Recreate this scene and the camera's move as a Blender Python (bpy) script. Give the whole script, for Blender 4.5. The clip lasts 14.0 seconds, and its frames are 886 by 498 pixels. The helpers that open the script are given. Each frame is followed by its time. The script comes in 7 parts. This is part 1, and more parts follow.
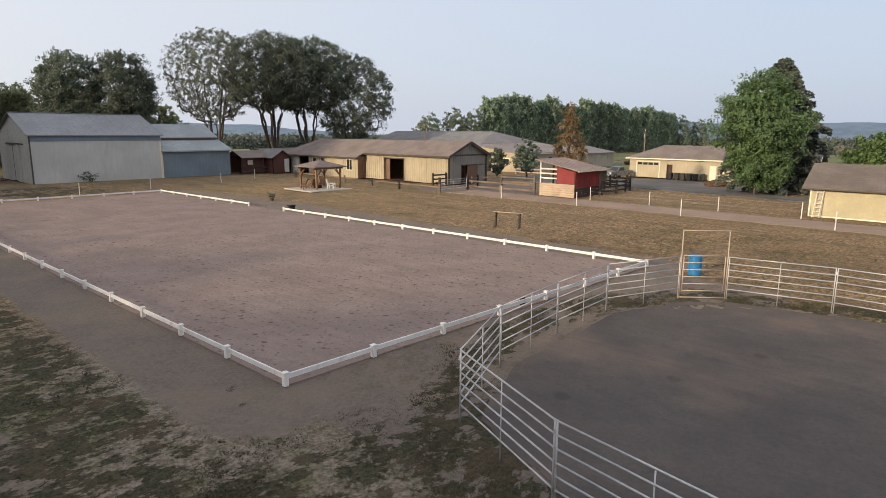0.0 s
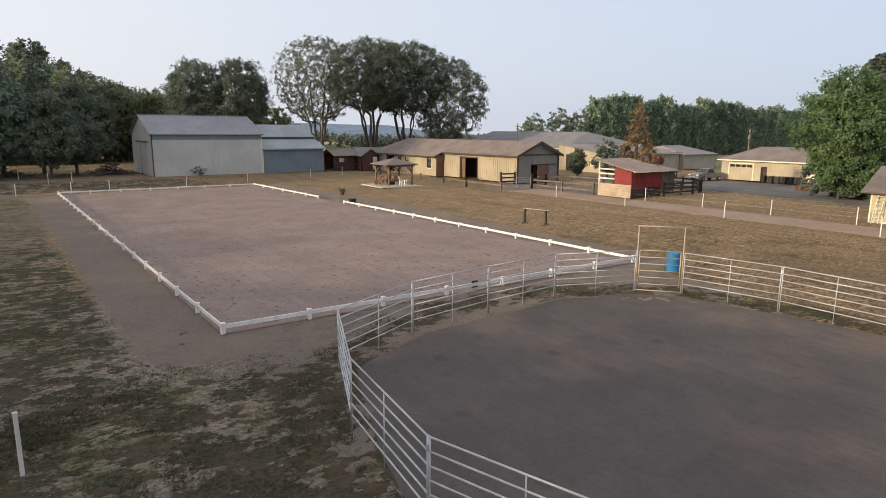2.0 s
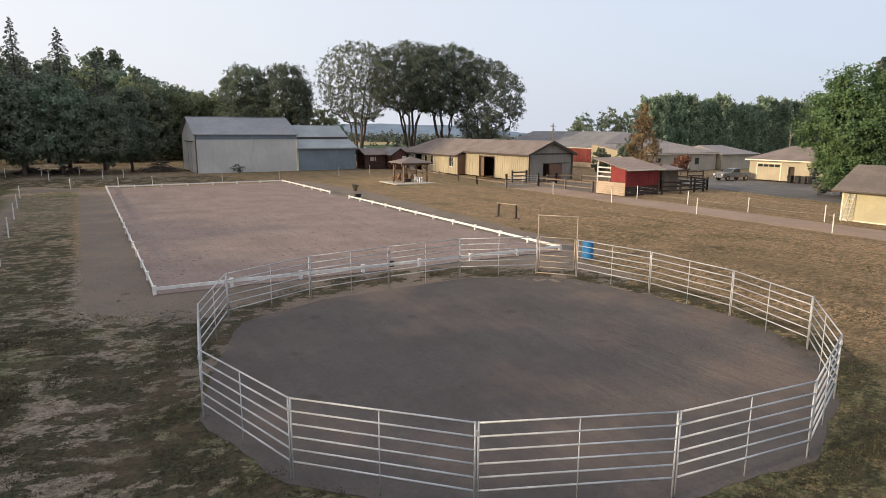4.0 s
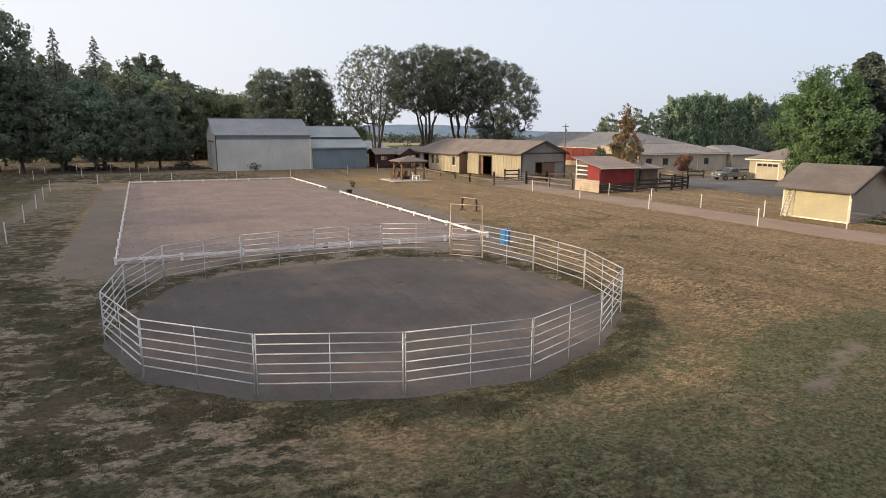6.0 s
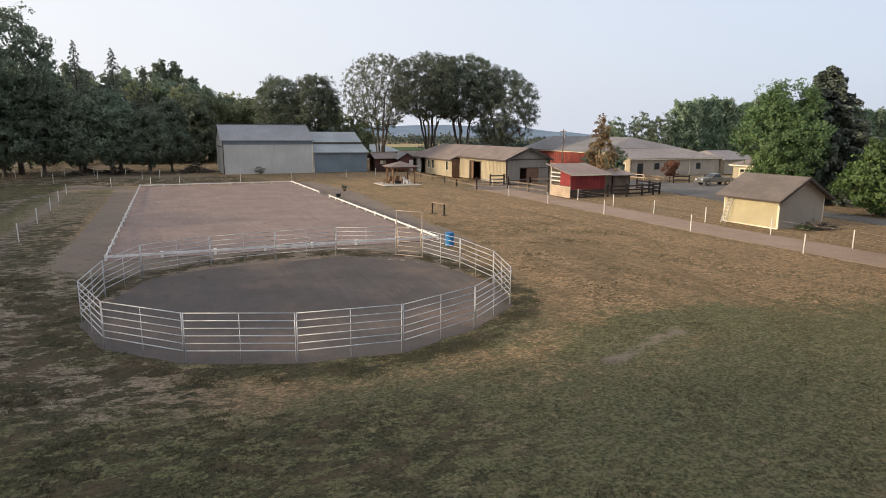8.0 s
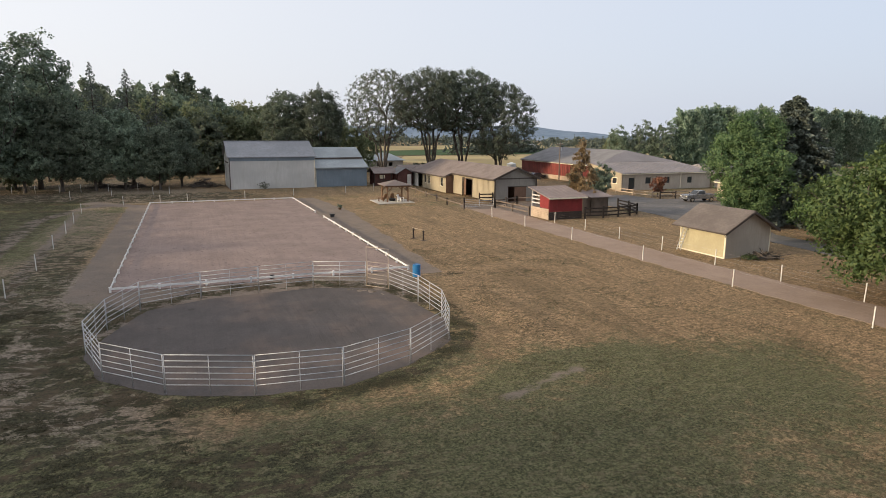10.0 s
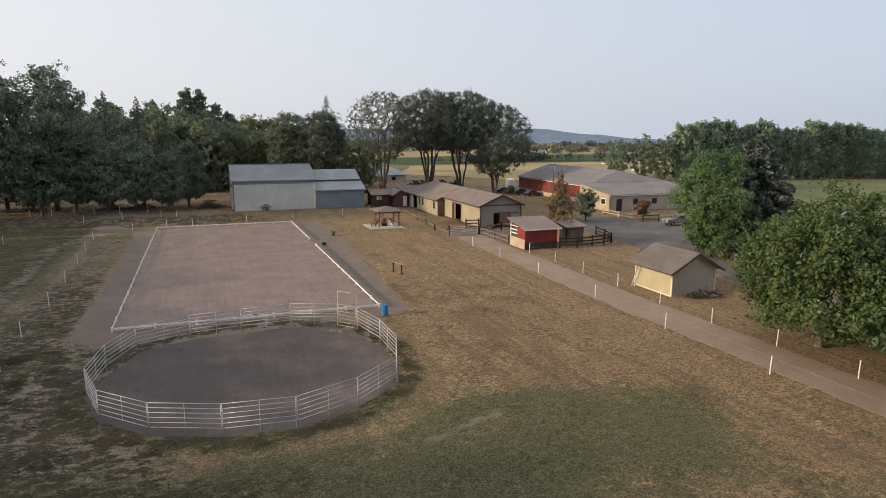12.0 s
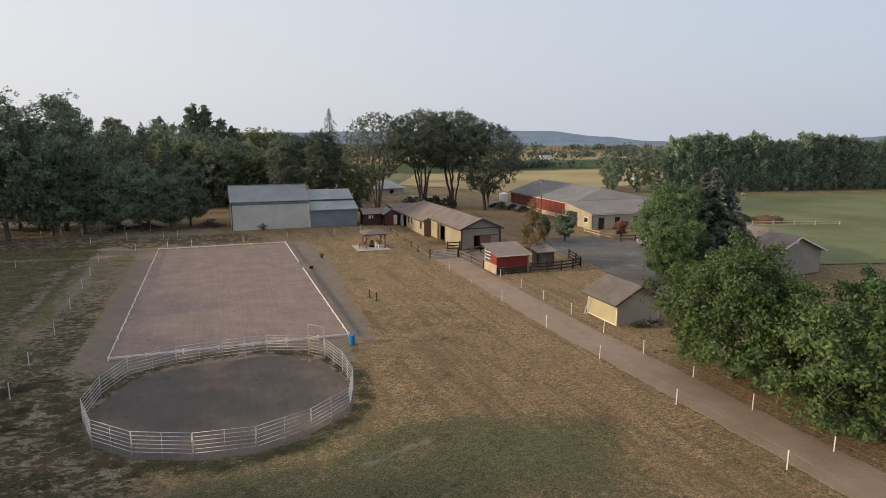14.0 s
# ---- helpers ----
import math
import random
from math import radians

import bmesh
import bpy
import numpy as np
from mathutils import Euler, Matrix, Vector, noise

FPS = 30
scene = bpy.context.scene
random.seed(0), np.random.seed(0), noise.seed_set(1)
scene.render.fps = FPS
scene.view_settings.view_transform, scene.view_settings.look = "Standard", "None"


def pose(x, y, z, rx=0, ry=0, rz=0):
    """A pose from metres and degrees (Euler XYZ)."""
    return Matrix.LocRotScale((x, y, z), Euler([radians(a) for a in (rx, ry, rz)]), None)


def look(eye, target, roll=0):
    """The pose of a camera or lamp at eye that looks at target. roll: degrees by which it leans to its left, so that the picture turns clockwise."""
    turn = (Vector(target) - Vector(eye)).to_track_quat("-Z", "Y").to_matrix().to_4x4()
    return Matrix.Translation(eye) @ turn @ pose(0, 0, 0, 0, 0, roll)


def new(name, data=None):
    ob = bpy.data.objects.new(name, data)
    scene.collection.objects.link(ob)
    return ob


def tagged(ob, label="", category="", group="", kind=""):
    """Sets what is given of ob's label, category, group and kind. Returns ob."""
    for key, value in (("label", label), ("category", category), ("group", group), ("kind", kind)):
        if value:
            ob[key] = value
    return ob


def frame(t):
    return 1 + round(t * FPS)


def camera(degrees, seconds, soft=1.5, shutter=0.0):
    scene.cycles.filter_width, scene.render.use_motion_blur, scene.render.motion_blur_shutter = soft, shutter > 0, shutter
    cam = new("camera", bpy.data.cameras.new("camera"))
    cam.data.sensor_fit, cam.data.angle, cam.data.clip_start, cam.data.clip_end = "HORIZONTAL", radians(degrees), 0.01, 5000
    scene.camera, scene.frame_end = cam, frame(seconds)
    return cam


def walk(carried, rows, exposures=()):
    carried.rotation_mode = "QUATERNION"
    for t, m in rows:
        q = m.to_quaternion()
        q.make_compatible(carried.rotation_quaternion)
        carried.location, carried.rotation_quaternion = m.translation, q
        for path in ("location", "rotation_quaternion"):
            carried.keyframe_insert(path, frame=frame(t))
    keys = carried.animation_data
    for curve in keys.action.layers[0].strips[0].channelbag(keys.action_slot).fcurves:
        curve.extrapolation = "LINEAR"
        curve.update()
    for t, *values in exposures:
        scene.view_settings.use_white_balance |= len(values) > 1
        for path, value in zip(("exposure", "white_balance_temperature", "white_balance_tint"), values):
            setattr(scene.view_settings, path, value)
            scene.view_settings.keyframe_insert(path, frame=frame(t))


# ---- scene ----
cam = camera(71.0, 14.0, 0.65)
PATH = [
    (0, (-7.929, -12.694, 6.239), (-6.492, -11.354, 5.865), 0.3),
    (0.5, (-7.359, -14.253, 6.211), (-5.988, -12.846, 5.838), 0.4),
    (1.5, (-6.045, -17.325, 6.225), (-4.823, -15.786, 5.851), 0.3),
    (2, (-5.298, -18.819, 6.25), (-4.144, -17.23, 5.875), 0.4),
    (2.5, (-4.493, -20.464, 6.275), (-3.386, -18.841, 5.899), 0.3),
    (3, (-3.625, -22.09, 6.281), (-2.563, -20.438, 5.906), 0.2),
    (5.5, (0.624, -30.555, 6.236), (1.502, -28.798, 5.86), 0.3),
    (6, (1.384, -32.207, 6.25), (2.241, -30.438, 5.876), 0.2),
    (6.5, (2.054, -33.844, 6.298), (2.891, -32.067, 5.924), 0.3),
    (7, (2.62, -35.45, 6.526), (3.44, -33.665, 6.149), 0.4),
    (7.5, (3.08, -36.918, 6.801), (3.887, -35.126, 6.428), 0.3),
    (8, (3.434, -38.253, 7.183), (4.23, -36.456, 6.81), 0.3),
    (10.5, (5.285, -44.602, 11.241), (6.027, -42.782, 10.867), 0.3),
    (11, (5.747, -45.929, 12.249), (6.478, -44.105, 11.878), 0.3),
    (11.5, (6.195, -47.345, 13.328), (6.917, -45.518, 12.958), 0.3),
    (12, (6.692, -48.851, 14.405), (7.405, -47.019, 14.035), 0.3),
    (12.5, (7.206, -50.404, 15.443), (7.91, -48.569, 15.074), 0.3),
    (13, (7.784, -51.972, 16.532), (8.479, -50.133, 16.163), 0.2),
    (13.5, (8.366, -53.55, 17.557), (9.054, -51.712, 17.188), 0.3),
    (14, (8.932, -55.103, 18.519), (9.615, -53.259, 18.154), 0.2),
]
EXPOSURES = [(0.0, 0.10), (3.0, 0.18), (6.0, 0.23), (8.0, 0.21), (11.0, 0.09), (14.0, -0.1)]
walk(cam, [(t, look(eye, target, roll)) for t, eye, target, roll in PATH], EXPOSURES)

# ---- world, sun, exposure ----
SUN_EL, SUN_TO = 13.0, Vector((-0.985, 0.06, 0.0)).normalized()
world = bpy.data.worlds.new("hazy_evening")
scene.world = world
world.use_nodes = True
wt = world.node_tree
wt.nodes.clear()
sky = wt.nodes.new("ShaderNodeTexSky")
sky.sky_type, sky.sun_disc = "NISHITA", False
sky.sun_elevation = radians(SUN_EL)
sky.sun_rotation = math.atan2(SUN_TO.x, SUN_TO.y)
sky.air_density, sky.dust_density, sky.ozone_density, sky.altitude = 1.0, 4.0, 3.0, 50
bgn = wt.nodes.new("ShaderNodeBackground")
bgn.inputs[1].default_value = 1.0
# pale haze that brightens smoothly towards the sun
tc = wt.nodes.new("ShaderNodeTexCoord")
dot = wt.nodes.new("ShaderNodeVectorMath")
dot.operation = "DOT_PRODUCT"
dot.inputs[1].default_value = (SUN_TO.x, SUN_TO.y, 0.2)
wt.links.new(tc.outputs["Generated"], dot.inputs[0])
span = wt.nodes.new("ShaderNodeMapRange")
span.inputs["From Min"].default_value, span.inputs["From Max"].default_value = -1.0, 1.0
wt.links.new(dot.outputs["Value"], span.inputs["Value"])
haze = wt.nodes.new("ShaderNodeMix")
haze.data_type = "RGBA"
haze.inputs[6].default_value, haze.inputs[7].default_value = (0.48, 0.535, 0.645, 1.0), (0.92, 0.89, 0.87, 1.0)
wt.links.new(span.outputs[0], haze.inputs[0])
dim = wt.nodes.new("ShaderNodeVectorMath")
dim.operation = "MULTIPLY_ADD"
dim.inputs[1].default_value = (0.03, 0.03, 0.03)
wt.links.new(sky.outputs[0], dim.inputs[0])
wt.links.new(haze.outputs[2], dim.inputs[2])
wt.links.new(dim.outputs[0], bgn.inputs[0])
out = wt.nodes.new("ShaderNodeOutputWorld")
wt.links.new(bgn.outputs[0], out.inputs[0])
sun = new("sun", bpy.data.lights.new("sun", "SUN"))
sun.data.energy, sun.data.angle, sun.data.color = 4.4, radians(2.5), (1.0, 0.79, 0.53)
d = Vector((SUN_TO.x * math.cos(radians(SUN_EL)), SUN_TO.y * math.cos(radians(SUN_EL)), math.sin(radians(SUN_EL))))
sun.matrix_world = look(d * 100, (0, 0, 0))

# ---- materials ----


class Nodes:
    """A small builder for procedural materials in world metres."""

    def __init__(self, name):
        self.m = bpy.data.materials.new(name)
        self.m.use_nodes = True
        self.t = self.m.node_tree
        self.bsdf = self.t.nodes["Principled BSDF"]
        self.out = self.t.nodes["Material Output"]
        self.geo = self.t.nodes.new("ShaderNodeNewGeometry")

    def link(self, a, b):
        self.t.links.new(a, b)

    def noise(self, scale, detail=4.0, rough=0.55, stretch=(1, 1, 1)):
        mp = self.t.nodes.new("ShaderNodeMapping")
        mp.inputs["Scale"].default_value = stretch
        self.link(self.geo.outputs["Position"], mp.inputs["Vector"])
        n = self.t.nodes.new("ShaderNodeTexNoise")
        n.inputs["Scale"].default_value, n.inputs["Detail"].default_value, n.inputs["Roughness"].default_value = scale, detail, rough
        self.link(mp.outputs[0], n.inputs["Vector"])
        return n.outputs[0]

    def voronoi(self, scale, feature="F1"):
        n = self.t.nodes.new("ShaderNodeTexVoronoi")
        n.feature = feature
        n.inputs["Scale"].default_value = scale
        self.link(self.geo.outputs["Position"], n.inputs["Vector"])
        return n.outputs["Distance"]

    def ramp(self, fac, lo, hi, a=0.0, b=1.0):
        n = self.t.nodes.new("ShaderNodeMapRange")
        n.interpolation_type = "SMOOTHSTEP"
        for k, v in zip(("From Min", "From Max", "To Min", "To Max"), (lo, hi, a, b)):
            n.inputs[k].default_value = v
        self.link(fac, n.inputs["Value"])
        return n.outputs[0]

    def math(self, op, a, b):
        n = self.t.nodes.new("ShaderNodeMath")
        n.operation = op
        for i, v in enumerate((a, b)):
            if isinstance(v, (int, float)):
                n.inputs[i].default_value = v
            else:
                self.link(v, n.inputs[i])
        return n.outputs[0]

    def mix(self, fac, a, b, kind="MIX"):
        n = self.t.nodes.new("ShaderNodeMix")
        n.data_type, n.blend_type = "RGBA", kind
        for sock, v in ((n.inputs[0], fac), (n.inputs[6], a), (n.inputs[7], b)):
            if isinstance(v, (int, float)):
                sock.default_value = v
            elif isinstance(v, tuple):
                sock.default_value = (*v, 1.0)
            else:
                self.link(v, sock)
        return n.outputs[2]

    def attr(self, name):
        n = self.t.nodes.new("ShaderNodeAttribute")
        n.attribute_name = name
        return n

    def bump(self, height, strength, dist):
        n = self.t.nodes.new("ShaderNodeBump")
        n.inputs["Strength"].default_value, n.inputs["Distance"].default_value = strength, dist
        self.link(height, n.inputs["Height"])
        self.link(n.outputs[0], self.bsdf.inputs["Normal"])

    def done(self, color, rough=0.8, metal=0.0, spec=0.4):
        if isinstance(color, tuple):
            self.bsdf.inputs["Base Color"].default_value = (*color, 1.0)
        else:
            self.link(color, self.bsdf.inputs["Base Color"])
        if isinstance(rough, float):
            self.bsdf.inputs["Roughness"].default_value = rough
        else:
            self.link(rough, self.bsdf.inputs["Roughness"])
        self.bsdf.inputs["Metallic"].default_value = metal
        self.bsdf.inputs["Specular IOR Level"].default_value = spec
        return self.m


def surface(name, color, var=0.25, big=0.4, small=8.0, rough=0.75, metal=0.0, spec=0.4, dirt=None, stretch=(1, 1, 1), bump=0.15, dist=0.01):
    """Painted, metal or wooden surface: broad stains, fine grain and dirt."""
    k = Nodes(name)
    dark = tuple(c * (1 - var) for c in color)
    lite = tuple(min(1, c * (1 + var * 0.5)) for c in color)
    c = k.mix(k.ramp(k.noise(big, 3), 0.35, 0.65), dark, lite)
    c = k.mix(k.ramp(k.noise(small, 5, 0.65, stretch), 0.3, 0.7, 0.0, 0.5), c, tuple(x * 0.8 for x in color))
    if dirt:
        c = k.mix(k.ramp(k.noise(big * 2.3, 6, 0.7, stretch), 0.52, 0.75, 0.0, 0.7), c, dirt)
    if bump:
        k.bump(k.noise(small * 2.5, 5, 0.6, stretch), bump, dist)
    r = k.ramp(k.noise(small, 3), 0.3, 0.7, max(0.05, rough - 0.12), min(1.0, rough + 0.1))
    return k.done(c, r, metal, spec)


def leaf_material(name, dark, lite, trans=0.25):
    k = Nodes(name)
    info = k.t.nodes.new("ShaderNodeObjectInfo")
    c = k.mix(k.geo.outputs["Random Per Island"], dark, lite)
    c = k.mix(k.ramp(k.noise(0.25, 3), 0.35, 0.7, 0.0, 0.5), c, tuple(x * 0.7 for x in dark))
    hue = k.t.nodes.new("ShaderNodeHueSaturation")
    k.link(k.ramp(info.outputs["Random"], 0.0, 1.0, 0.485, 0.515), hue.inputs["Hue"])
    k.link(k.ramp(info.outputs["Random"], 0.0, 1.0, 0.8, 1.2), hue.inputs["Value"])
    k.link(c, hue.inputs["Color"])
    m = k.done(hue.outputs[0], 0.6, 0.0, 0.3)
    tr = k.t.nodes.new("ShaderNodeBsdfTranslucent")
    k.link(hue.outputs[0], tr.inputs[0])
    mx = k.t.nodes.new("ShaderNodeMixShader")
    mx.inputs[0].default_value = trans
    k.link(k.bsdf.outputs[0], mx.inputs[1])
    k.link(tr.outputs[0], mx.inputs[2])
    k.link(mx.outputs[0], k.out.inputs[0])
    return m


def grass_ground():
    k = Nodes("dry_grass_ground")
    z = k.attr("zones")
    sep = k.t.nodes.new("ShaderNodeSeparateColor")
    k.link(z.outputs["Color"], sep.inputs[0])
    dirt_a, lush_a = sep.outputs[0], sep.outputs[1]
    fine = k.noise(9.0, 6, 0.75)
    mid = k.noise(1.5, 6, 0.75)
    broad = k.noise(0.14, 4, 0.6)
    coarse = k.noise(4.2, 6, 0.78, (0.8, 1.1, 1.0))
    streak = k.noise(2.3, 6, 0.8, (0.75, 1.2, 1.0))
    straw = k.mix(k.ramp(fine, 0.38, 0.60), (0.158, 0.104, 0.060), (0.470, 0.325, 0.190))
    straw = k.mix(k.ramp(coarse, 0.48, 0.58, 0.0, 0.75), straw, (0.100, 0.077, 0.043))
    straw = k.mix(k.ramp(streak, 0.50, 0.60, 0.0, 0.62), straw, (0.088, 0.073, 0.039))
    straw = k.mix(k.ramp(k.noise(0.22, 5, 0.65), 0.42, 0.62, 0.0, 0.35), straw, (0.175, 0.120, 0.070))
    straw = k.mix(k.ramp(k.noise(0.8, 4, 0.6, (1.0, 0.06, 1.0)), 0.5, 0.62, 0.0, 0.4), straw, (0.120, 0.090, 0.054))
    dust = k.mix(k.ramp(fine, 0.38, 0.62), (0.165, 0.138, 0.110), (0.330, 0.274, 0.220))
    dust = k.mix(k.ramp(coarse, 0.50, 0.62, 0.0, 0.6), dust, (0.085, 0.073, 0.050))
    straw = k.mix(z.outputs["Alpha"], straw, dust)
    green = k.mix(k.ramp(fine, 0.38, 0.60), (0.046, 0.049, 0.024), (0.170, 0.164, 0.086))
    green = k.mix(k.ramp(coarse, 0.47, 0.60, 0.0, 0.6), green, (0.060, 0.062, 0.030))
    green = k.mix(k.ramp(streak, 0.50, 0.62, 0.0, 0.55), green, (0.208, 0.172, 0.108))
    soil = k.mix(k.ramp(fine, 0.3, 0.7), (0.150, 0.124, 0.105), (0.225, 0.186, 0.157))
    soil = k.mix(k.ramp(k.noise(0.5, 5, 0.65), 0.40, 0.65, 0.0, 0.5), soil, (0.250, 0.196, 0.155))
    g = k.math("ADD", k.math("MULTIPLY", mid, 0.95), k.math("MULTIPLY", broad, 0.85))
    g = k.math("SUBTRACT", g, 0.40)
    g = k.math("ADD", g, k.math("SUBTRACT", lush_a, 0.5))
    c = k.mix(k.ramp(g, 0.40, 0.70), straw, green)
    brown = k.noise(0.8, 6, 0.75)
    c = k.mix(k.ramp(brown, 0.54, 0.72, 0.0, 0.4), c, (0.090, 0.074, 0.048))
    dd = k.math("ADD", k.math("MULTIPLY", k.noise(0.9, 6, 0.75), 0.75), k.math("SUBTRACT", dirt_a, 0.35))
    c = k.mix(k.ramp(dd, 0.42, 0.62), c, soil)
    patchy = k.math("ADD", k.math("MULTIPLY", k.noise(1.7, 6, 0.72, (0.8, 1.2, 1.0)), 0.9), k.math("MULTIPLY", k.noise(0.45, 4, 0.6), 0.35))
    tuft = k.ramp(k.math("ADD", patchy, k.math("MULTIPLY", sep.outputs[2], 0.14)), 0.705, 0.73)
    tuft = k.math("MULTIPLY", tuft, k.ramp(sep.outputs[2], 0.1, 0.6, 0.0, 0.95))
    weeds = k.mix(k.ramp(fine, 0.35, 0.62), (0.022, 0.022, 0.013), (0.080, 0.076, 0.042))
    weeds = k.mix(k.ramp(k.noise(0.7, 4, 0.6), 0.45, 0.62, 0.0, 0.7), weeds, k.mix(k.ramp(coarse, 0.4, 0.6), (0.062, 0.045, 0.030), (0.130, 0.094, 0.062)))
    c = k.mix(tuft, c, weeds)
    k.bump(k.math("ADD", k.math("ADD", fine, k.math("MULTIPLY", coarse, 1.4)), k.math("ADD", k.math("MULTIPLY", k.noise(16, 4, 0.7), 0.7), k.math("MULTIPLY", tuft, 0.5))), 0.8, 0.09)
    return k.done(c, 0.95, 0.0, 0.15)


def sand(name, dark, lite, prints=1.0, sun_patch=None):
    k = Nodes(name)
    c = k.mix(k.ramp(k.noise(0.35, 5, 0.6), 0.3, 0.7), dark, lite)
    c = k.mix(k.ramp(k.noise(9.0, 6, 0.75), 0.3, 0.75, 0.0, 0.55), c, tuple(x * 0.68 for x in dark))
    c = k.mix(k.ramp(k.noise(2.2, 5, 0.7, (1, 0.5, 1)), 0.5, 0.68, 0.0, 0.4), c, tuple(x * 0.75 for x in dark))
    # warm patches put sunlight on the footing into the colour; spots are dirt
    if sun_patch:
        c = k.mix(k.ramp(k.noise(0.16, 4, 0.6), 0.48, 0.68, 0.0, 0.6), c, sun_patch)
        spot = k.math("MULTIPLY", k.ramp(k.math("ADD", k.voronoi(0.4), k.math("MULTIPLY", k.noise(3.0, 5, 0.7), 0.16)), 0.13, 0.20, 0.5, 0.0), k.ramp(k.noise(0.1, 3), 0.45, 0.55))
        c = k.mix(spot, c, tuple(x * 0.5 for x in dark))
    h = k.noise(6.0, 6, 0.7)
    if prints:
        wob = k.math("MULTIPLY", k.noise(9.0, 4, 0.7), 0.22)
        hoof = k.math("MAXIMUM", k.ramp(k.math("ADD", k.voronoi(1.9), wob), 0.23, 0.31, 1.0, 0.0), k.ramp(k.math("ADD", k.voronoi(4.3), wob), 0.26, 0.37, 0.8, 0.0))
        area = k.math("MULTIPLY", k.ramp(k.noise(0.22, 5, 0.7), 0.34, 0.50, 0.2, 1.0), k.ramp(k.noise(1.3, 4, 0.7), 0.30, 0.46))
        hoof = k.math("MULTIPLY", k.math("MULTIPLY", hoof, area), prints)
        c = k.mix(k.math("MULTIPLY", hoof, 0.92), c, tuple(x * 0.45 for x in dark))
        rake = k.ramp(k.noise(2.6, 3, 0.5, (1.0, 0.05, 1.0)), 0.4, 0.6)
        c = k.mix(k.math("MULTIPLY", rake, 0.14), c, tuple(x * 0.7 for x in dark))
        h = k.math("SUBTRACT", k.math("ADD", h, k.math("MULTIPLY", rake, 0.25)), k.math("MULTIPLY", hoof, 1.2))
    k.bump(h, 0.6, 0.05)
    return k.done(c, 0.95, 0.0, 0.12)


M = {}
M["grass"] = grass_ground()
M["arena"] = sand("arena_sand", (0.238, 0.182, 0.162), (0.318, 0.245, 0.216))
# last colour is the warm tone of sunlit footing
M["pen"] = sand("pen_footing", (0.096, 0.085, 0.081), (0.126, 0.110, 0.103), 0.18, (0.205, 0.150, 0.120))
M["lane"] = sand("lane_dirt", (0.285, 0.208, 0.160), (0.355, 0.266, 0.208), 0.0)
M["asphalt"] = surface("worn_asphalt", (0.125, 0.115, 0.106), 0.25, 0.2, 3.0, 0.9, dirt=(0.25, 0.205, 0.16), bump=0.4, dist=0.02)
M["field"] = surface("irrigated_pasture", (0.155, 0.172, 0.086), 0.25, 0.03, 0.6, 0.95, spec=0.1, dirt=(0.21, 0.2, 0.105))
M["stubble"] = surface("stubble_field", (0.36, 0.29, 0.15), 0.25, 0.02, 0.5, 0.95, spec=0.1)
M["crop"] = surface("dark_crop_field", (0.05, 0.085, 0.032), 0.25, 0.02, 0.5, 0.95, spec=0.1)
M["vinyl"] = surface("white_vinyl", (0.74, 0.73, 0.72), 0.1, 0.8, 10, 0.45, dirt=(0.42, 0.37, 0.32), bump=0.03)
M["whitepost"] = surface("white_fence_plastic", (0.60, 0.585, 0.56), 0.12, 1.0, 12, 0.5, bump=0.03)
M["galv"] = surface("galvanised_tube", (0.50, 0.51, 0.53), 0.25, 1.0, 14, 0.58, 0.35, 0.4, bump=0.04)
M["gate_tan"] = surface("weathered_tan_tube", (0.44, 0.36, 0.29), 0.2, 1.0, 14, 0.55, 0.3, bump=0.04)
M["wire"] = surface("fence_tape", (0.40, 0.38, 0.36), 0.1, 1.0, 10, 0.6, bump=0)
M["greywall"] = surface("grey_beige_steel_siding", (0.47, 0.472, 0.462), 0.12, 0.25, 4, 0.55, dirt=(0.34, 0.335, 0.31), stretch=(1, 1, 0.15), bump=0.05)
M["bluewall"] = surface("blue_grey_steel_siding", (0.155, 0.20, 0.245), 0.15, 0.25, 4, 0.5, dirt=(0.22, 0.24, 0.25), stretch=(1, 1, 0.15), bump=0.05)
M["steelroof"] = surface("weathered_steel_roof", (0.225, 0.232, 0.25), 0.15, 0.3, 3, 0.6, 0.0, 0.3, dirt=(0.2, 0.19, 0.185), bump=0.05)
M["dustroof"] = surface("dusty_brown_sheet_roof", (0.255, 0.205, 0.188), 0.15, 0.5, 4, 0.7, 0.0, 0.2, dirt=(0.22, 0.18, 0.16), bump=0.05)
M["mauveroof"] = surface("faded_mauve_grey_roof", (0.225, 0.205, 0.205), 0.15, 0.2, 3, 0.7, 0.0, 0.2, dirt=(0.19, 0.17, 0.165), bump=0.05)
M["hallred"] = surface("weathered_dark_red_boards", (0.20, 0.042, 0.036), 0.25, 0.6, 8, 0.75, dirt=(0.13, 0.035, 0.03), stretch=(1, 1, 0.25))
# yellow siding toned down for shaded south walls; also the pale-roof house
M["taupe"] = surface("shade_taupe_siding", (0.37, 0.33, 0.28), 0.12, 0.4, 6, 0.65, dirt=(0.28, 0.25, 0.21), stretch=(1, 1, 0.2), bump=0.06)
M["paleroof"] = surface("pale_steel_roof", (0.30, 0.33, 0.345), 0.15, 0.3, 3, 0.6, 0.0, 0.3, dirt=(0.25, 0.25, 0.25), bump=0.05)
M["yellow"] = surface("pale_yellow_siding", (0.38, 0.33, 0.24), 0.12, 0.4, 6, 0.6, dirt=(0.29, 0.25, 0.185), stretch=(1, 1, 0.2), bump=0.06)
# shaded tone of the horse barn's south gable; also the bungalow walls
M["gable"] = surface("shade_grey_siding", (0.25, 0.235, 0.215), 0.12, 0.4, 6, 0.65, stretch=(1, 1, 0.2), bump=0.06)
